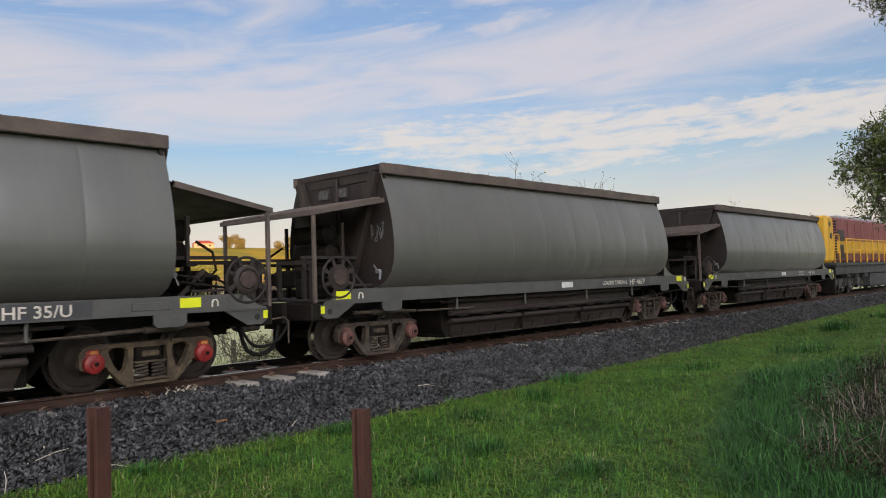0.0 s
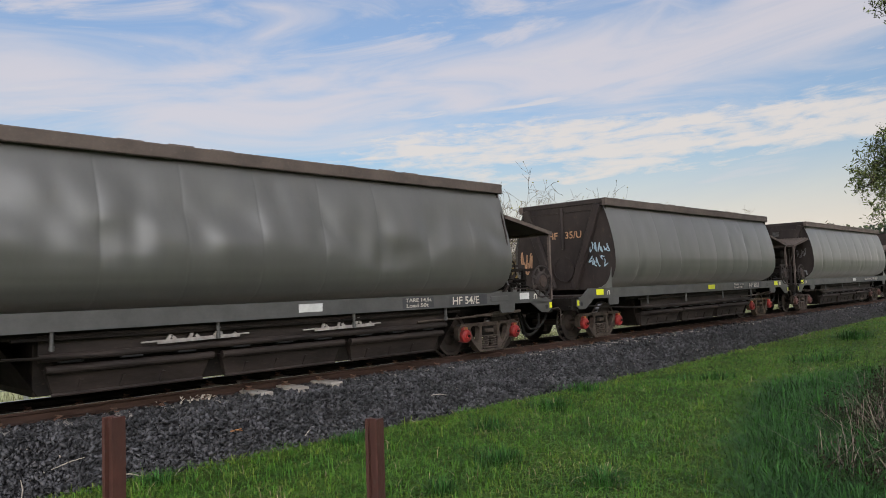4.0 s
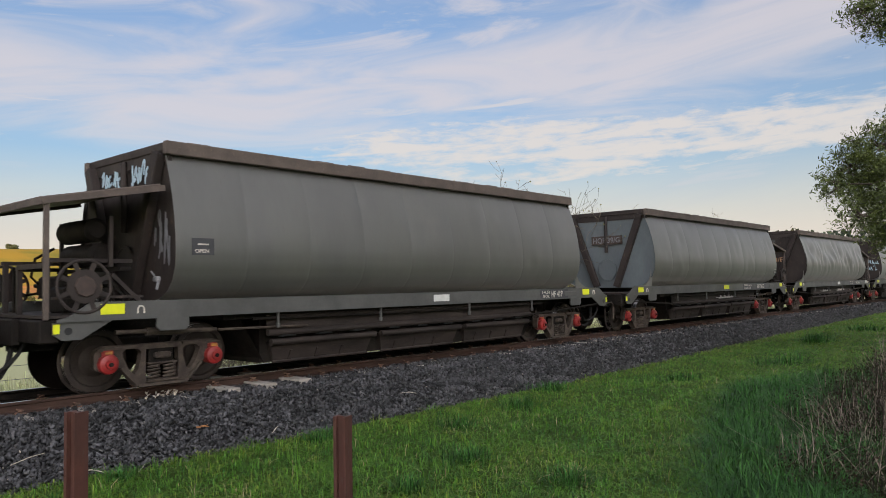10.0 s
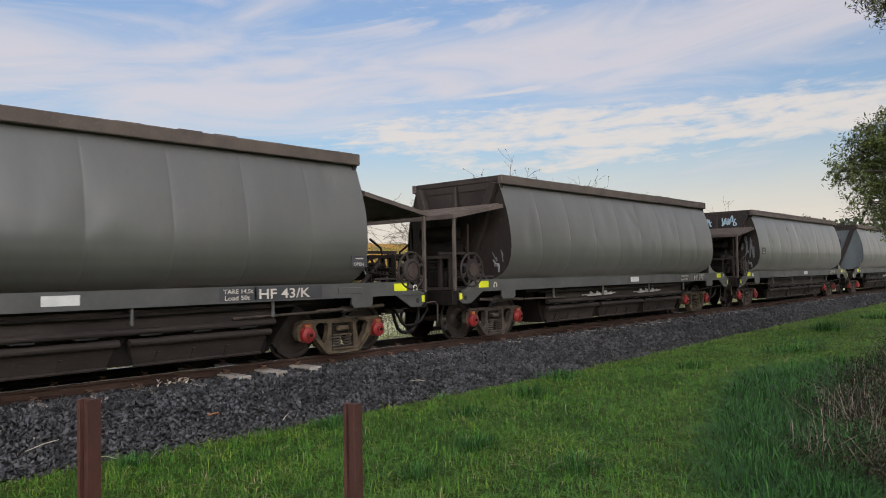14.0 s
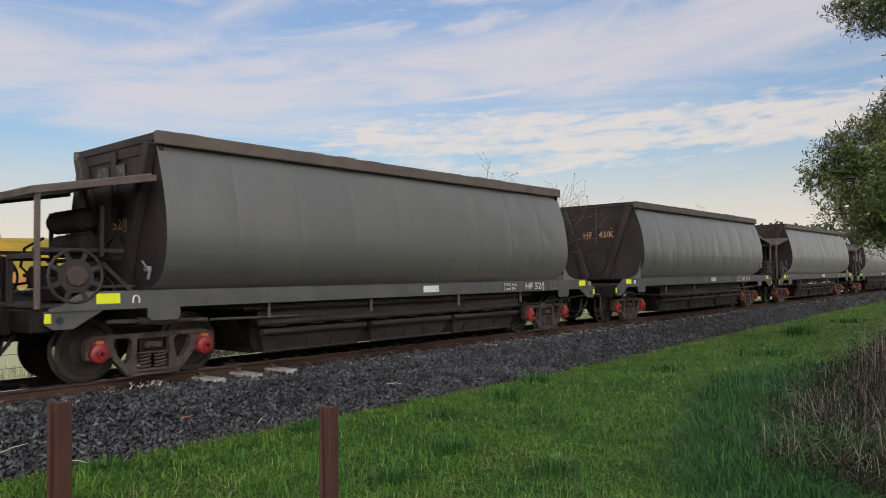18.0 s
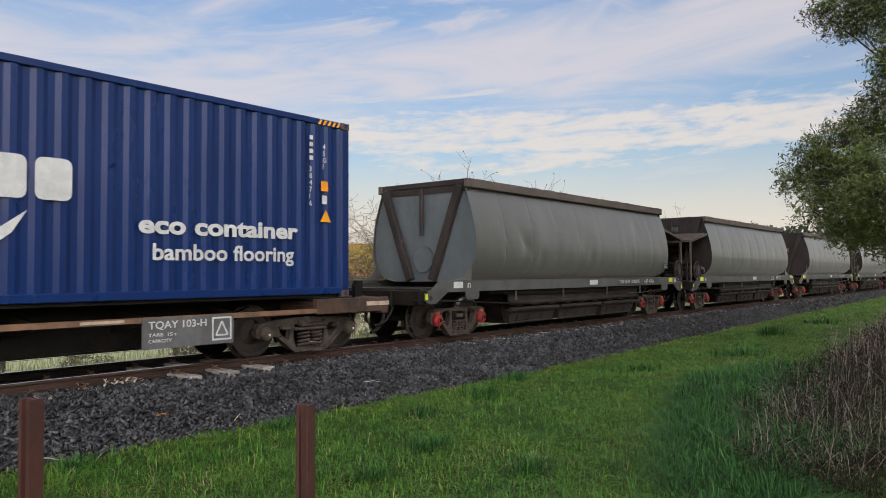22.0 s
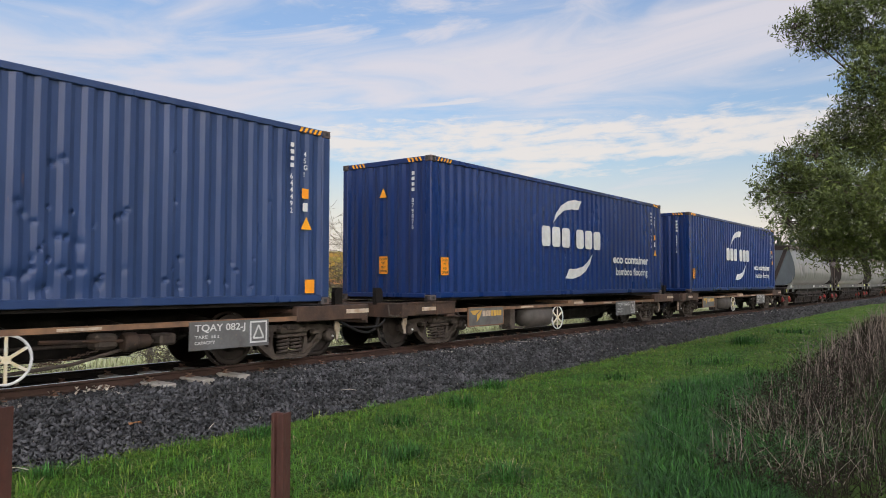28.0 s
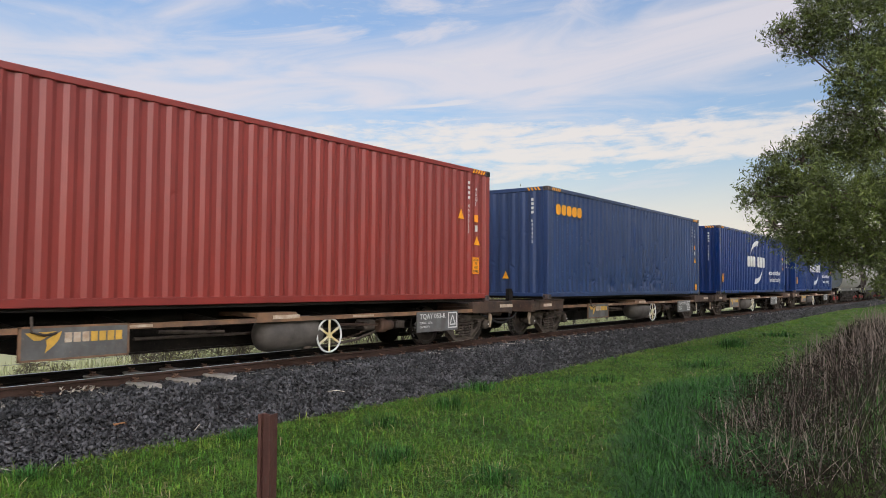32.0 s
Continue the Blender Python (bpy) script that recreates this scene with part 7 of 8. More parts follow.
tuft_n = rng.integers(7, 19, len(cxs))
who = np.repeat(np.arange(len(cxs)), tuft_n)
spread = 0.028 * np.maximum(1.0, crs / 7)[who] * (0.6 + 6 * tuft_h[who])
ox, oy = rng.normal(0, 1, len(who)) * spread, rng.normal(0, 1, len(who)) * spread
lx_, ly_, lr_ = cxs[who] + ox, cys[who] + oy, crs[who]
lh = np.clip(tuft_h[who] * rng.uniform(0.55, 1.25, len(who)), 0.025, 1)
lw = 0.0058 * np.maximum(1, lr_ / 9.5)
way = np.arctan2(oy, ox)
kind_ = rng.uniform(0, 1, len(cxs))[who] + 0.5 * patch[who]
dry = rng.uniform(0, 1, len(who)) < 0.04 + 0.3 * (patch[who] < -0.3)
warm_ = (kind_ < 0.12 + 0.4 * np.exp(-((edge(lx_) - ly_) / 0.9) ** 2) + 0.25 * np.clip((lr_ - 14) / 10, 0, 1)) & ~dry
cool_ = (kind_ > 0.98) & ~dry
green_ = ~(dry | warm_ | cool_)
for sel, nm, lb, mt in ((green_, "lawn_grass", "short lush green grass on the verge", GRASS), (warm_, "yellowish_grass", "short yellow-green grass in the verge", WARMGRASS), (cool_, "dark_grass", "dark green tussocks in the verge", TALL), (dry, "dry_grass", "dry straw blades among green grass", STRAW)):
    blades(nm, lb, lx_[sel], ly_[sel], lh[sel], lw[sel], 1.5, mt, way=way[sel], droop=0.65)

# an even carpet of low blades between the tussocks
qx, qy, qr = fan(430000, 4.0, 60, 8, 92, 0.8)
keep = (qy < edge(qx) + rng.normal(0, 0.1, len(qx))) & (qy > cane_edge(qx) - 0.5)
qx, qy, qr = qx[keep], qy[keep], qr[keep]
low = rng.uniform(0.03, 0.075, len(qx)) * (1 - 0.3 * np.clip((qr - 7) / 8, 0, 1))
lot = rng.uniform(0, 1, len(qx)) + 0.55 * np.array([noise.noise((a * 0.9, b * 0.9, 6.0)) for a, b in zip(qx, qy)]) - 0.25 * np.exp(-((edge(qx) - qy) / 0.9) ** 2) - 0.2 * np.clip((qr - 14) / 10, 0, 1)
lot = np.clip(lot + 0.05, 0, 1)
for sel, nm, lb, mt in (((lot >= 0.2) & (lot < 0.84), "lawn_carpet", "dense low green grass of the verge", GRASS), (lot >= 0.84, "lawn_carpet_dark", "low dark green grass of the verge", TALL), (lot < 0.2, "lawn_carpet_pale", "low yellow-green grass of the verge", WARMGRASS)):
    blades(nm, lb, qx[sel], qy[sel], low[sel], (0.0068 * np.maximum(1, qr / 9.5))[sel], 1.9, mt, droop=0.6)

# long cool-green grass by the thicket, and tufts
def tufted(rows):
    tx, ty, th_, tw = [], [], [], []
    for x, y, k, h, r in rows:
        a = rng.normal(0, r * 0.5, (k, 2))
        tx.append(x + a[:, 0]), ty.append(y + a[:, 1]), th_.append(h * rng.uniform(0.5, 1.1, k)), tw.append(np.arctan2(a[:, 1], a[:, 0]))
    return [np.concatenate(v) for v in (tx, ty, th_, tw)]


rows = []
for _ in range(330):
    x = rng.uniform(4.8, 13.5)
    lo, hi = cane_edge(x) - 0.5, np.interp(x, [5, 6.4, 7.65, 9.5, 11.3, 13], [-8.2, -7.6, -7.2, -6.5, -5.95, -6.3])
    rows.append((x, rng.uniform(lo, hi), int(rng.integers(30, 70)), rng.uniform(0.12, 0.32), rng.uniform(0.12, 0.28)))
tx, ty, th_, tw = tufted(rows)
blades("long_grass", "long blue-green grass beside the thicket", tx, ty, th_, 0.0062 * np.maximum(1, np.hypot(tx, ty + 10.2) / 8.5), 1.7, TALL, droop=0.9, way=tw)
tx, ty, th_, tw = tufted(((8.8, -3.9, 220, 0.2, 0.4), (21.2, -4.5, 240, 0.3, 0.4), (5.5, -5.6, 220, 0.18, 0.2), (5.4, -6.8, 220, 0.18, 0.2), (12.5, -4.6, 150, 0.17, 0.45), (16, -5.3, 150, 0.18, 0.5), (7.0, -4.2, 180, 0.16, 0.24), (10.6, -3.2, 200, 0.18, 0.3), (26, -4.6, 160, 0.2, 0.6), (4.4, -5.9, 160, 0.15, 0.16), (3.3, -3.1, 160, 0.16, 0.17), (5.6, -3.3, 200, 0.16, 0.24)))
blades("grass_tufts", "taller dark green tufts in the verge", tx, ty, th_, 0.006 * np.maximum(1, np.hypot(tx, ty + 10.2) / 8), 0.6, TALL, droop=0.6, way=tw)
# far verge: pale tall grass past the rails
fx = rng.uniform(-2, 60, 32000)
fy = 2.9 + 7.5 * rng.uniform(0, 1, len(fx)) ** 1.3
fr = np.hypot(fx, fy + 10.2)
blades("far_verge_grass", "pale seeding grass beyond the rails", fx, fy, rng.uniform(0.2, 0.55, len(fx)), 0.006 * np.maximum(1, fr / 8), 0.35, PALEGRASS)

# ---- thicket of dead canes and brambles ----
def stems(name, label, roots, heights, radius, lean, material, bend=0.25, category="thicket"):
    n = len(roots)
    V = np.zeros((n, 4, 3, 3))
    z = np.array([ground_z(a, b) for a, b in roots])
    a = rng.uniform(0, 2 * np.pi, n)
    ln = np.abs(rng.normal(0, 1, n)) * lean * heights
    for i, f in enumerate((0, 0.4, 0.75, 1.0)):
        off = f ** (1 + bend * 3)
        c = np.stack([roots[:, 0] + np.cos(a) * ln * off, roots[:, 1] + np.sin(a) * ln * off, z - 0.03 + heights * f * (1 - 0.3 * f * np.minimum(1, ln / heights))], 1)
        for j in range(3):
            t = 2 * np.pi * j / 3 + a
            r = radius * (1 - 0.65 * f)
            V[:, i, j] = c + np.stack([np.cos(t) * r, np.sin(t) * r, np.zeros(n)], 1)
    k = (np.arange(n) * 12)[:, None]
    q = np.concatenate([k + np.array([[i * 3 + j, i * 3 + (j + 1) % 3, (i + 1) * 3 + (j + 1) % 3, (i + 1) * 3 + j]]) for i in range(3) for j in range(3)], 1).reshape(-1, 4)
    return thing(name, label, category, kind="stuff", shell=fast_mesh(name, V.reshape(-1, 3), q.ravel(), np.full(len(q), 4), material))


def cane_roots(n, x0, x1, inner):
    x = x0 + (x1 - x0) * rng.uniform(0, 1, n) ** 1.4
    y = cane_edge(x) - np.abs(rng.normal(0, inner, n)) - 0.05
    return np.stack([x, y], 1)


cr = cane_roots(1600, 6.4, 34, 1.0)
dist = np.hypot(cr[:, 0], cr[:, 1] + 10.2)
clump = np.array([noise.noise((a * 1.1, b * 1.1, 4.0)) for a, b in cr])
keep = (dist > 6.2) & (rng.uniform(0, 1, len(dist)) < np.clip((dist - 4.0) / 7, 0.45, 1)) & ((clump > -0.15) | (dist > 13))
depth_ = np.clip((cane_edge(cr[:, 0]) - cr[:, 1]) / 0.9, 0, 1)
tall = rng.uniform(0.35, 1.0, len(cr)) * (0.36 + 0.3 * depth_ + 0.38 * np.clip((dist - 9) / 6, 0, 1)) + 0.25 * (rng.uniform(0, 1, len(cr)) > 0.95)
tall *= np.clip(0.5 + (dist - 6.4) / 3.0, 0.5, 1)
thick = 0.0048 * np.maximum(1, dist / 12)
stems("dead_canes", "tangle of pale dead canes", cr[keep], tall[keep], thick[keep], 0.75, CANE, 0.05)
# broken canes leaning far over
cr = cane_roots(1300, 6.4, 24, 0.8)
dist = np.hypot(cr[:, 0], cr[:, 1] + 10.2)
keep = dist > 6.4
stems("broken_canes", "broken pale canes lying across the thicket", cr[keep], rng.uniform(0.2, 0.5, keep.sum()), (0.0042 * np.maximum(1, dist / 12))[keep], 1.1, CANE, 0.0)
br = cane_roots(7000, 6.0, 28, 0.85)
bd = np.hypot(br[:, 0], br[:, 1] + 10.2)
keep = bd > 5.9
stems("bramble_stems", "dark arching bramble stems", br[keep], (rng.uniform(0.2, 0.8, len(br)) * np.clip((bd - 3.6) / 6, 0.35, 1) * np.clip(0.45 + 0.5 * (cane_edge(br[:, 0]) - br[:, 1]), 0.45, 1))[keep], (0.0036 * np.maximum(1, bd / 11))[keep], 1.0, BRAMBLE, 0.1)
tx, ty = cane_roots(4000, 5.4, 30, 1.1).T
keep = np.hypot(tx, ty + 10.2) > 7.5
blades("thicket_grass", "dark green grass under the canes", tx[keep], ty[keep], rng.uniform(0.1, 0.3, keep.sum()), 0.007 * np.maximum(1, np.hypot(tx, ty + 10.2)[keep] / 9), 0.7, TALL)
nl = 24000
lr = cane_roots(nl, 5.4, 30, 0.8)
ld = np.hypot(lr[:, 0], lr[:, 1] + 10.2)
lr = lr[ld > 6.2]
ld = ld[ld > 6.2]
BRLEAF = island(mat("dry_bramble_leaf", (0.05, 0.034, 0.026), (0.018, 0.024, 0.011), 0.8, 0, 8, spec=0.1), 0.5)


def leaf_cloud(name, pos, size, material, label=None, parent=None, slim=0.3, category="leaves"):
    n = len(pos)
    R = turns(n)
    base = np.array([[-0.5, 0, 0], [0, slim / 2, 0.06], [0.5, 0, 0], [0, -slim / 2, 0.06]])
    v = np.einsum("nij,vj->nvi", R, base) * np.asarray(size)[:, None, None]
    v = v + pos[:, None, :]
    f = (np.arange(n) * 4)[:, None] + np.arange(4)[None]
    me = fast_mesh(name, v.reshape(-1, 3), f.ravel(), np.full(n, 4), material)
    if parent is not None:
        return part(name, me, None, parent, label or "")
    return thing(name, label, category, kind="stuff", shell=me)


lz = np.array([ground_z(a, b) for a, b in lr]) + rng.uniform(0.02, 0.7, len(lr)) ** 2.3 * np.clip((ld - 3.6) / 6, 0.35, 1)
leaf_cloud("bramble_leaves", np.stack([lr[:, 0], lr[:, 1], lz], 1), rng.uniform(0.016, 0.036, len(lr)) * np.maximum(1, ld / 12), BRLEAF, "withered bramble leaves in the thicket", slim=0.7)

# ---- trees ----
def limb(s, a, b, r0, r1, wob=0.12, n=6):
    a, b = Vector(a), Vector(b)
    pts, rad = [], []
    for i in range(n + 1):
        f = i / n
        o = Vector(rng.normal(0, 1, 3)) * wob * (b - a).length * math.sin(math.pi * f) * 0.5
        pts.append(a.lerp(b, f) + o + Vector((0, 0, 0.06 * (b - a).length * math.sin(math.pi * f))))
        rad.append(r0 + (r1 - r0) * f)
    s.pipe(pts, rad, 6)
    return pts


WATTLE = island(mat("dark_willow_leaf", (0.12, 0.15, 0.036), (0.068, 0.092, 0.024), 0.45, 0, 0.8, c3=(0.19, 0.2, 0.06), fleck=0.6, spec=0.3), 0.5)


def leafy_tree(root, trunk_top, lobes, r_trunk, leaf, per, material, label, leaf_n=11, name="tree", slim=0.28, bark=TRUNK, gap=0.12):
    """Trunk, limbs to each bough, twigs, and single leaves along the twigs."""
    t = thing(name, label, "tree", at=(0, 0, 0))
    s = Shell()
    limb(s, root, trunk_top, r_trunk, r_trunk * 0.6, 0.06)
    part("trunk", s, bark, t, "grey-brown trunk", smooth=True)
    s = Shell()
    pos, sizes = [], []
    for c, r in lobes:
        c = Vector(c)
        limb(s, Vector(trunk_top).lerp(Vector(root), rng.uniform(0, 0.35)), c, r_trunk * 0.26, 0.012, 0.07)
        n = int(per * r * r)
        d = rng.normal(size=(n, 3))
        d /= np.linalg.norm(d, axis=1)[:, None]
        rad = r * rng.uniform(0.2, 1.0, n) ** 0.6 * (1 + 0.1 * rng.normal(size=n))
        e = np.array(c)[None] + d * rad[:, None] * np.array([1, 1, 0.85])
        hole = np.array([noise.noise((p[0] * 1.3 / r + 5, p[1] * 1.3 / r, p[2] * 1.5 / r)) for p in e])
        e, d = e[hole > -gap], d[hole > -gap]
        for k in range(min(9, len(e))):
            limb(s, c + Vector(rng.normal(0, 0.1, 3)) * r, e[k], 0.022, 0.005, 0.2, 4)
        m = len(e)
        twig = d * 0.5 + rng.normal(0, 0.45, (m, 3)) + np.array([0, 0, -0.1])
        twig /= np.linalg.norm(twig, axis=1)[:, None]
        for j in range(leaf_n):
            f = j / leaf_n
            pos.append(e + twig * (f * leaf * 3.0) + rng.normal(0, leaf * 0.35, (m, 3)))
            sizes.append(leaf * rng.uniform(0.7, 1.25, m))
    part("branchwork", s, bark, t, "bare limbs", smooth=True)
    leaf_cloud("crown", np.concatenate(pos), np.concatenate(sizes), material, "dense dark leaves in loose sprays", t, slim)
    return t


def at_sky(az, el, d):
    a, e = radians(az), radians(el)
    return (d * math.sin(a), -10.23 + d * math.cos(a), 1.3 + d * math.tan(e))


TD = 19.0
lob = []
for az, el, rp, dd in ((82.9, 17.2, 78, 0), (79.9, 17.1, 46, 0.6), (78.4, 17.4, 25, 0.3), (80.9, 19.2, 42, 1), (83.4, 13.8, 62, -1), (82.8, 11.6, 50, 0.4), (81.6, 9.6, 58, 0.8), (79.3, 8.7, 48, 0), (77.6, 7.5, 40, 0.5), (76.5, 6.4, 27, 0), (79.3, 5.9, 62, 1),
                       (77.8, 4.2, 36, -0.5), (81.4, 6.2, 78, -1), (82.2, 4.7, 62, 0), (79.7, 3.7, 34, 0.6), (80.9, 2.9, 24, 0), (83.6, 3.4, 40, 0), (84.6, 8.5, 80, 1), (85.4, 6.0, 80, 0), (79.5, 2.4, 26, 0), (80.8, 2.2, 30, 0.5), (82.4, 2.1, 38, 0), (84.7, 1.3, 44, 0), (86.2, 2.2, 60, 0.5), (84.8, 20.5, 90, 0), (86.4, 15.0, 90, 1)):
    d = TD + dd
    lob.append((at_sky(az, el, d), rp / 1310 * d * 0.84))
leafy_tree((19.6, -9.9, -0.5), (19.7, -9.7, 2.6), lob, 0.2, 0.115, 1000, WATTLE, "dark green willow-leaved tree overhanging the verge", leaf_n=10, slim=0.24, gap=0.17)

BUSHLEAF = island(mat("yellow_green_bush_leaf", (0.2, 0.195, 0.036), (0.12, 0.135, 0.026), 0.7, 0, 0.3), 0.5)
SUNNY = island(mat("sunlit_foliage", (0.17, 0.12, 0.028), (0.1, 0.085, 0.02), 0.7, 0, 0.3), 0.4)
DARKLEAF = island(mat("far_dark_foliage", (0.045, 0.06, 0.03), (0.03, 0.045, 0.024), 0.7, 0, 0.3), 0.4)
BARETWIG = island(mat("bare_twig", (0.15, 0.12, 0.085), (0.1, 0.085, 0.06), 0.8, 0, 2), 0.4)
YELLOWLEAF = island(mat("yellow_bud_leaf", (0.3, 0.27, 0.09), (0.2, 0.2, 0.07), 0.7, 0, 2), 0.4)


HEDGE = island(mat("hedge_foliage", (0.12, 0.13, 0.04), (0.08, 0.09, 0.03), 0.8, 0, 0.3), 0.4)
BAREHEDGE = island(mat("bare_hedge_twig", (0.19, 0.14, 0.11), (0.13, 0.1, 0.08), 0.8, 0, 0.3), 0.4)


def far_tree(az, d, width, height, material, label, zbase=None, leaf=0.7, name="tree", n=900, squat=0.0):
    x, y, _ = at_sky(az, 0, d)
    z = ground_z(x, y) if zbase is None else zbase
    t = thing(name, label, "tree", at=(x, y, z))
    part("trunk", Shell().pipe([(0, 0, -0.3), (0.1, 0, height * 0.3), (0, 0.1, height * 0.55)], [height * 0.035, height * 0.028, height * 0.015], 6), TRUNK, t)
    pos = []
    for _ in range(7):
        c = np.array([rng.uniform(-0.32, 0.32) * width, rng.uniform(-0.32, 0.32) * width, height * rng.uniform(0.25 - squat * 0.6, 0.76)])
        d_ = rng.normal(size=(n // 7, 3))
        d_ /= np.linalg.norm(d_, axis=1)[:, None]
        pos.append(c + d_ * np.array([width * 0.24, width * 0.24, height * 0.23]) * rng.uniform(0.3, 1.1, (len(d_), 1)))
    leaf_cloud("crown", np.concatenate(pos), rng.uniform(0.6, 1.3, 7 * (n // 7)) * leaf, material, "", t, 0.8)
    return t


HD = 440
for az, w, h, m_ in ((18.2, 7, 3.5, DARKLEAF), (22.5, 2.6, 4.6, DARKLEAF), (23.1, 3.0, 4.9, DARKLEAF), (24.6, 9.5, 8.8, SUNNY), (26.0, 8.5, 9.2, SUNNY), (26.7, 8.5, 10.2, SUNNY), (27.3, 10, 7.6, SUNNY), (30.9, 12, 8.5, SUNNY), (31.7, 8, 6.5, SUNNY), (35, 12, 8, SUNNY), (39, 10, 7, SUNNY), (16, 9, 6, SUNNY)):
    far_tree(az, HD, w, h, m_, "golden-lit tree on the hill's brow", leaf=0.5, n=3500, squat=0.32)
for az, d, w, h in ((28.0, 225, 19, 12.5), (15.2, 215, 9, 8.5), (34.5, 230, 13, 9)):
    far_tree(az, d, w, h, BUSHLEAF, "yellow-green spreading bush in evening sun", leaf=0.42, n=11000, squat=0.22)
for i in range(38):
    az = 10 + i * 0.92 + float(rng.uniform(-0.4, 0.4))
    far_tree(az, 190 + float(rng.uniform(-8, 8)), float(rng.uniform(3, 7)), float(rng.uniform(2.0, 4.8)), (HEDGE, BAREHEDGE, BAREHEDGE, HEDGE, SUNNY)[i % 5], "low hedgerow shrub along the field's edge", leaf=0.34, name="shrub", n=700, squat=0.35)
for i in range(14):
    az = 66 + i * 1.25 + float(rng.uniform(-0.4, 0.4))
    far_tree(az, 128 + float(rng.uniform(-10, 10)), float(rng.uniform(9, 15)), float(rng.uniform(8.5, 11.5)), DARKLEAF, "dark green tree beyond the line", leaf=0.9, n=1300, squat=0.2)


def bare_bush(az, d, width, top, seed, deep=5, many=9):
    """A leafless shrub: many forking twigs with a few yellow buds."""
    rnd = random.Random(seed)
    x, y, _ = at_sky(az, 0, d)
    z = ground_z(x, y)
    t = thing("bare_bush", "leafless twiggy bush with a few yellow buds", "bush", "bare bushes beyond the rails", at=(x, y, z))
    s = Shell()
    buds = []
    H = top - z

    def grow(p, dr, ln, r, lev):
        q = p + dr * ln
        mid = p.lerp(q, 0.5) + Vector((rnd.uniform(-1, 1), rnd.uniform(-1, 1), rnd.uniform(-1, 1))) * ln * 0.1
        s.pipe([p, mid, q], [max(v, 0.0045) for v in (r, r * 0.8, r * 0.6)], 3 if lev else 4)
        if lev >= deep or ln < 0.08:
            buds.append(tuple(q))
            return
        for _ in range(3 if lev < 3 else 2):
            v = (dr + Vector((rnd.uniform(-1, 1), rnd.uniform(-1, 1), rnd.uniform(-0.9, 0.6))) * 1.0).normalized()
            grow(p.lerp(q, rnd.uniform(0.55, 1.0)), v, ln * rnd.uniform(0.6, 0.85), r * 0.62, lev + 1)

    for _ in range(many):
        a = rnd.uniform(0, 6.28)
        sp = rnd.uniform(0.2, 1.0) * width / H
        grow(Vector((math.cos(a) * 0.3, math.sin(a) * 0.3, -0.1)), Vector((math.cos(a) * sp, math.sin(a) * sp, 1)).normalized(), H * rnd.uniform(0.25, 0.4), 0.022, 0)
    k = H / max(p[2] for p in s.v)
    s.v = [(p[0], p[1], p[2] * k) for p in s.v]
    buds = [(p[0], p[1], p[2] * k) for p in buds]
    part("twiggery", s, BARETWIG, t, "bare brown twigs")
    b = np.array(buds)
    b = b[rng.uniform(0, 1, len(b)) < 0.5]
    bud = leaf_cloud("buds", b, rng.uniform(0.04, 0.09, len(b)), YELLOWLEAF, "yellow buds", t, 0.6)
    bud["kind"] = "stuff"


bare_bush(49.2, 22, 2.9, 5.1, 3, 6, 13)
bare_bush(50.6, 23, 2.4, 4.4, 4, 6, 9)
bare_bush(47.2, 22.5, 2.0, 4.0, 8, 6, 9)
bare_bush(58.6, 30, 2.6, 4.9, 5)
bare_bush(61.0, 31, 2.4, 4.6, 6)
bare_bush(67.3, 40, 3.0, 4.9, 7)
bare_bush(33, 19, 1.6, 0.6, 11)
bare_bush(25.6, 18.5, 0.8, -0.25, 12)
bare_bush(38, 20, 1.6, 0.8, 13)

# ---- wire fence, warning sign and the house on the hill ----
FENCEW = mat("weathered_fence_wood", (0.13, 0.11, 0.09), (0.08, 0.07, 0.06), 0.85, 0, 6, bump=0.3)
WIRE = mat("fence_wire", (0.2, 0.2, 0.2), None, 0.5, 0.8, 8)
fence = thing("wire_fence", "low post-and-wire fence in pale grass", "fence")
for i in range(15):
    x = -6 + i * 4.2
    z = ground_z(x, 7.6)
    part("fence_post", Shell().box(x - 0.05, x + 0.05, 7.55, 7.65, z - 0.2, z + 0.95, 0.008), FENCEW, fence)
for zz in (0.25, 0.55, 0.85):
    part("wire", Shell().pipe([(-6 + i * 4.2, 7.54, ground_z(-6 + i * 4.2, 7.6) + zz) for i in range(15)], 0.006, 4), WIRE, fence)
sx_, sy_ = 4.6, 5.1
sz_ = ground_z(sx_, sy_)
sign = thing("warning_sign", "small white warning sign with a red band", "sign", at=(sx_, sy_, sz_))
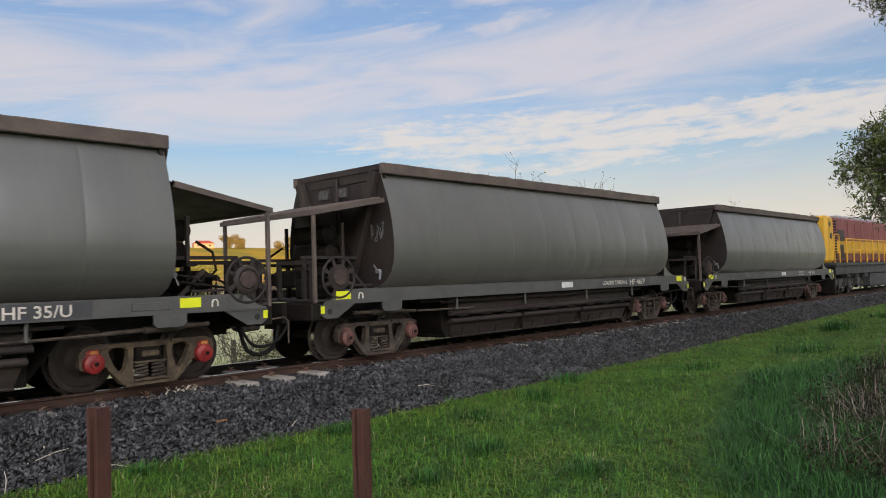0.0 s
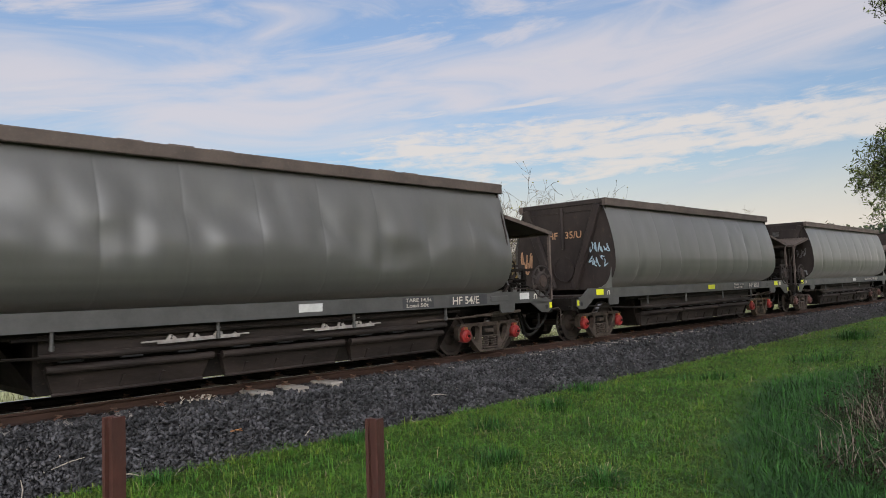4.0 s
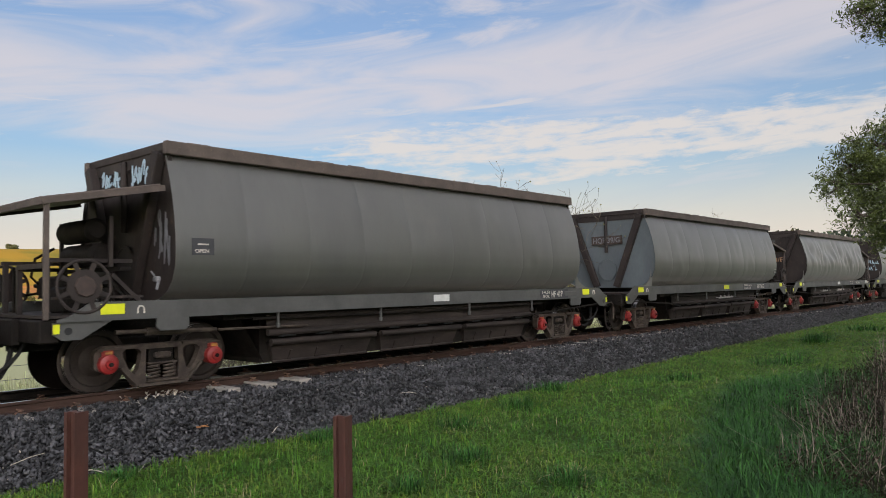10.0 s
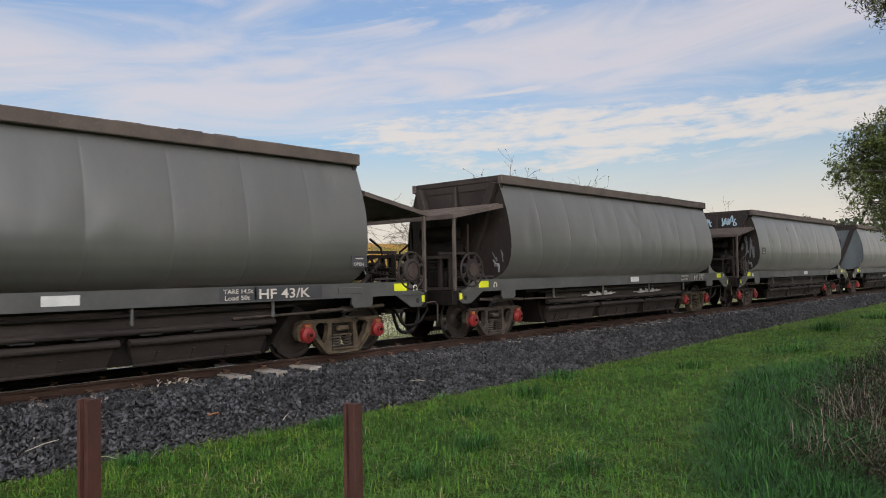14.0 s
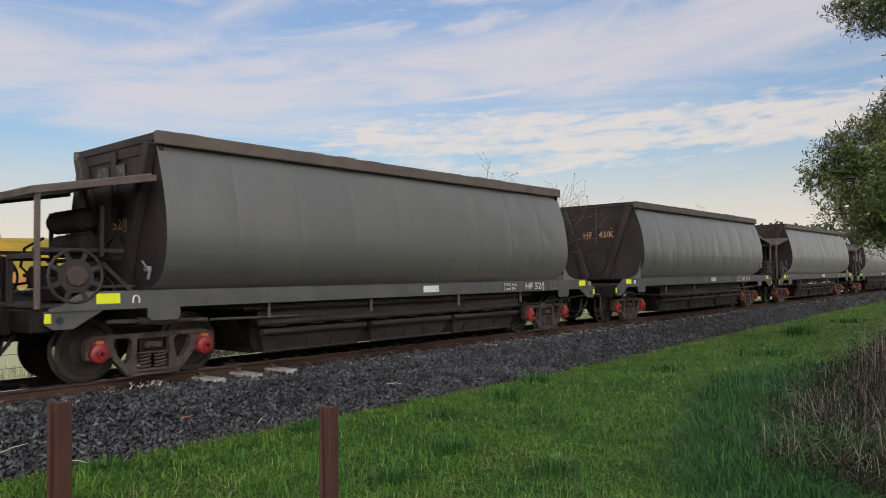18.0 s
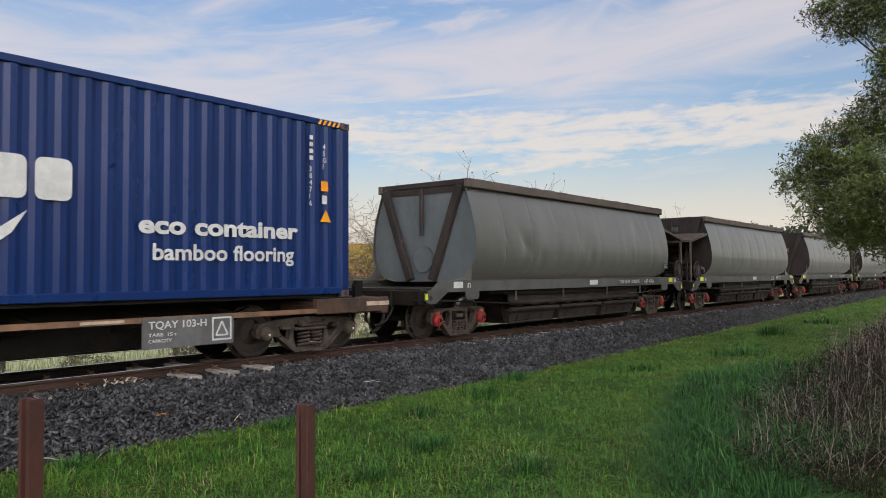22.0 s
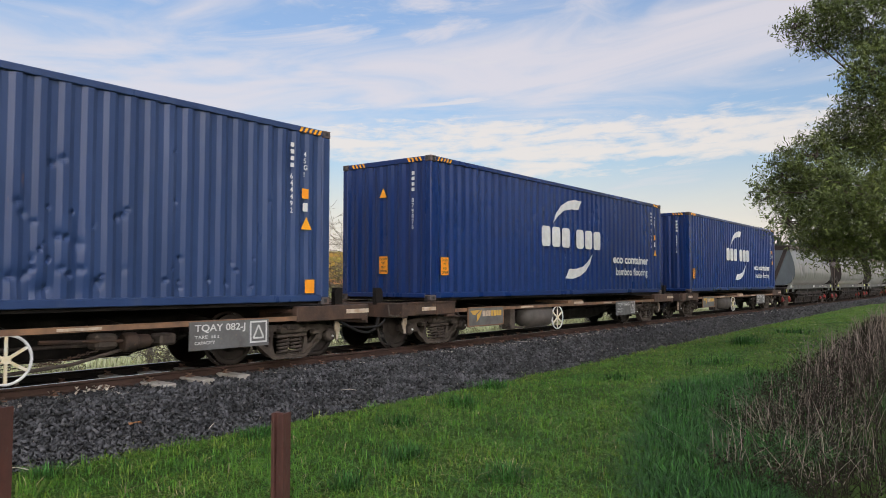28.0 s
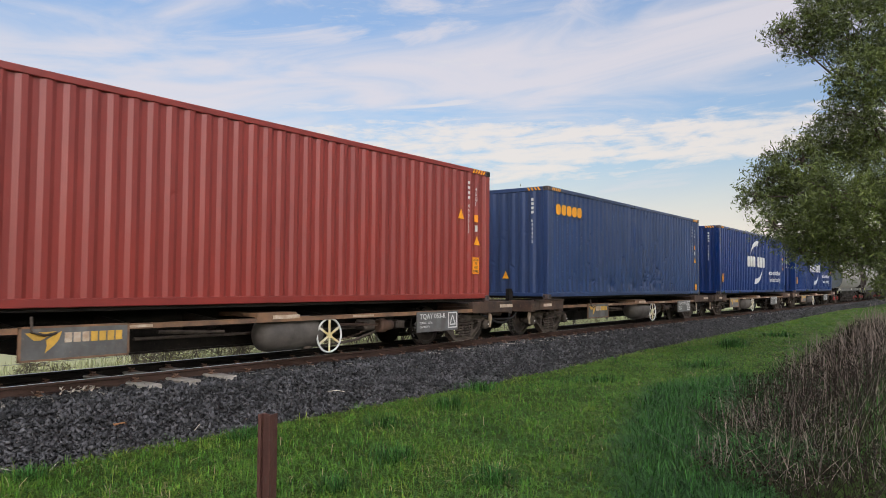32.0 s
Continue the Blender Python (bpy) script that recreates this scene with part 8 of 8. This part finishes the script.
part("sign_post", Shell().box(-0.04, 0.04, -0.02, 0.02, -0.2, 0.75), WHITE, sign)
part("sign_face", Shell().box(-0.13, 0.13, -0.04, -0.02, 0.55, 0.98, 0.006), WHITE, sign)
part("sign_band", Shell().box(-0.11, 0.11, -0.044, -0.04, 0.86, 0.95), REDCAP, sign)
for i in range(3):
    part("sign_bar", Shell().box(-0.1, 0.1, -0.044, -0.04, 0.62 + i * 0.07, 0.65 + i * 0.07), BLACK, sign)
ROOFRED = mat("red_tin_roof", (0.3, 0.045, 0.03), (0.24, 0.04, 0.03), 0.6, 0, 2)
WALLO = mat("warm_brick", (0.42, 0.25, 0.15), (0.36, 0.2, 0.12), 0.8, 0, 3)
hx, hy, _ = at_sky(29.2, 0, HD)
house = thing("house", "low brick house with a red roof on the hill", "house", at=pose(hx, hy, ground_z(hx, hy), 0, 0, -20))
house.scale = (0.78, 0.78, 0.78)
part("wall", Shell().box(-7, 7, -4, 4, -0.5, 3.2), WALLO, house)
part("roof", Shell().add([(-7.6, -4.6, 3.2), (7.6, -4.6, 3.2), (7.6, 4.6, 3.2), (-7.6, 4.6, 3.2), (-4, 0, 5.4), (4, 0, 5.4)], [(0, 1, 5, 4), (1, 2, 5), (2, 3, 4, 5), (3, 0, 4), (3, 2, 1, 0)]), ROOFRED, house)
for x in (-4, 0, 4):
    part("window", Shell().box(x - 0.7, x + 0.7, -4.03, -3.97, 1.0, 2.3), BLACK, house)


# ---- what moves: the train runs past ----
def travel(t):
    ts, ds = [a for a, _ in TRAVEL], [b for _, b in TRAVEL]
    return float(np.interp(t, ts, ds))


def motions():
    for ob, x in WAGONS:
        base = ob.matrix_basis.translation.copy()
        walk(ob, [(t, pose(x + d, base.y, base.z)) for t, d in TRAVEL])
    turn = [(i * 0.1, math.degrees((travel(i * 0.1) - TRAVEL[0][1]) / WR)) for i in range(321)]
    for ob, x in SPIN:
        z = ob.matrix_basis.translation.z
        walk(ob, [(t, pose(x, 0, z, 0, a, 0)) for t, a in turn])


motions()
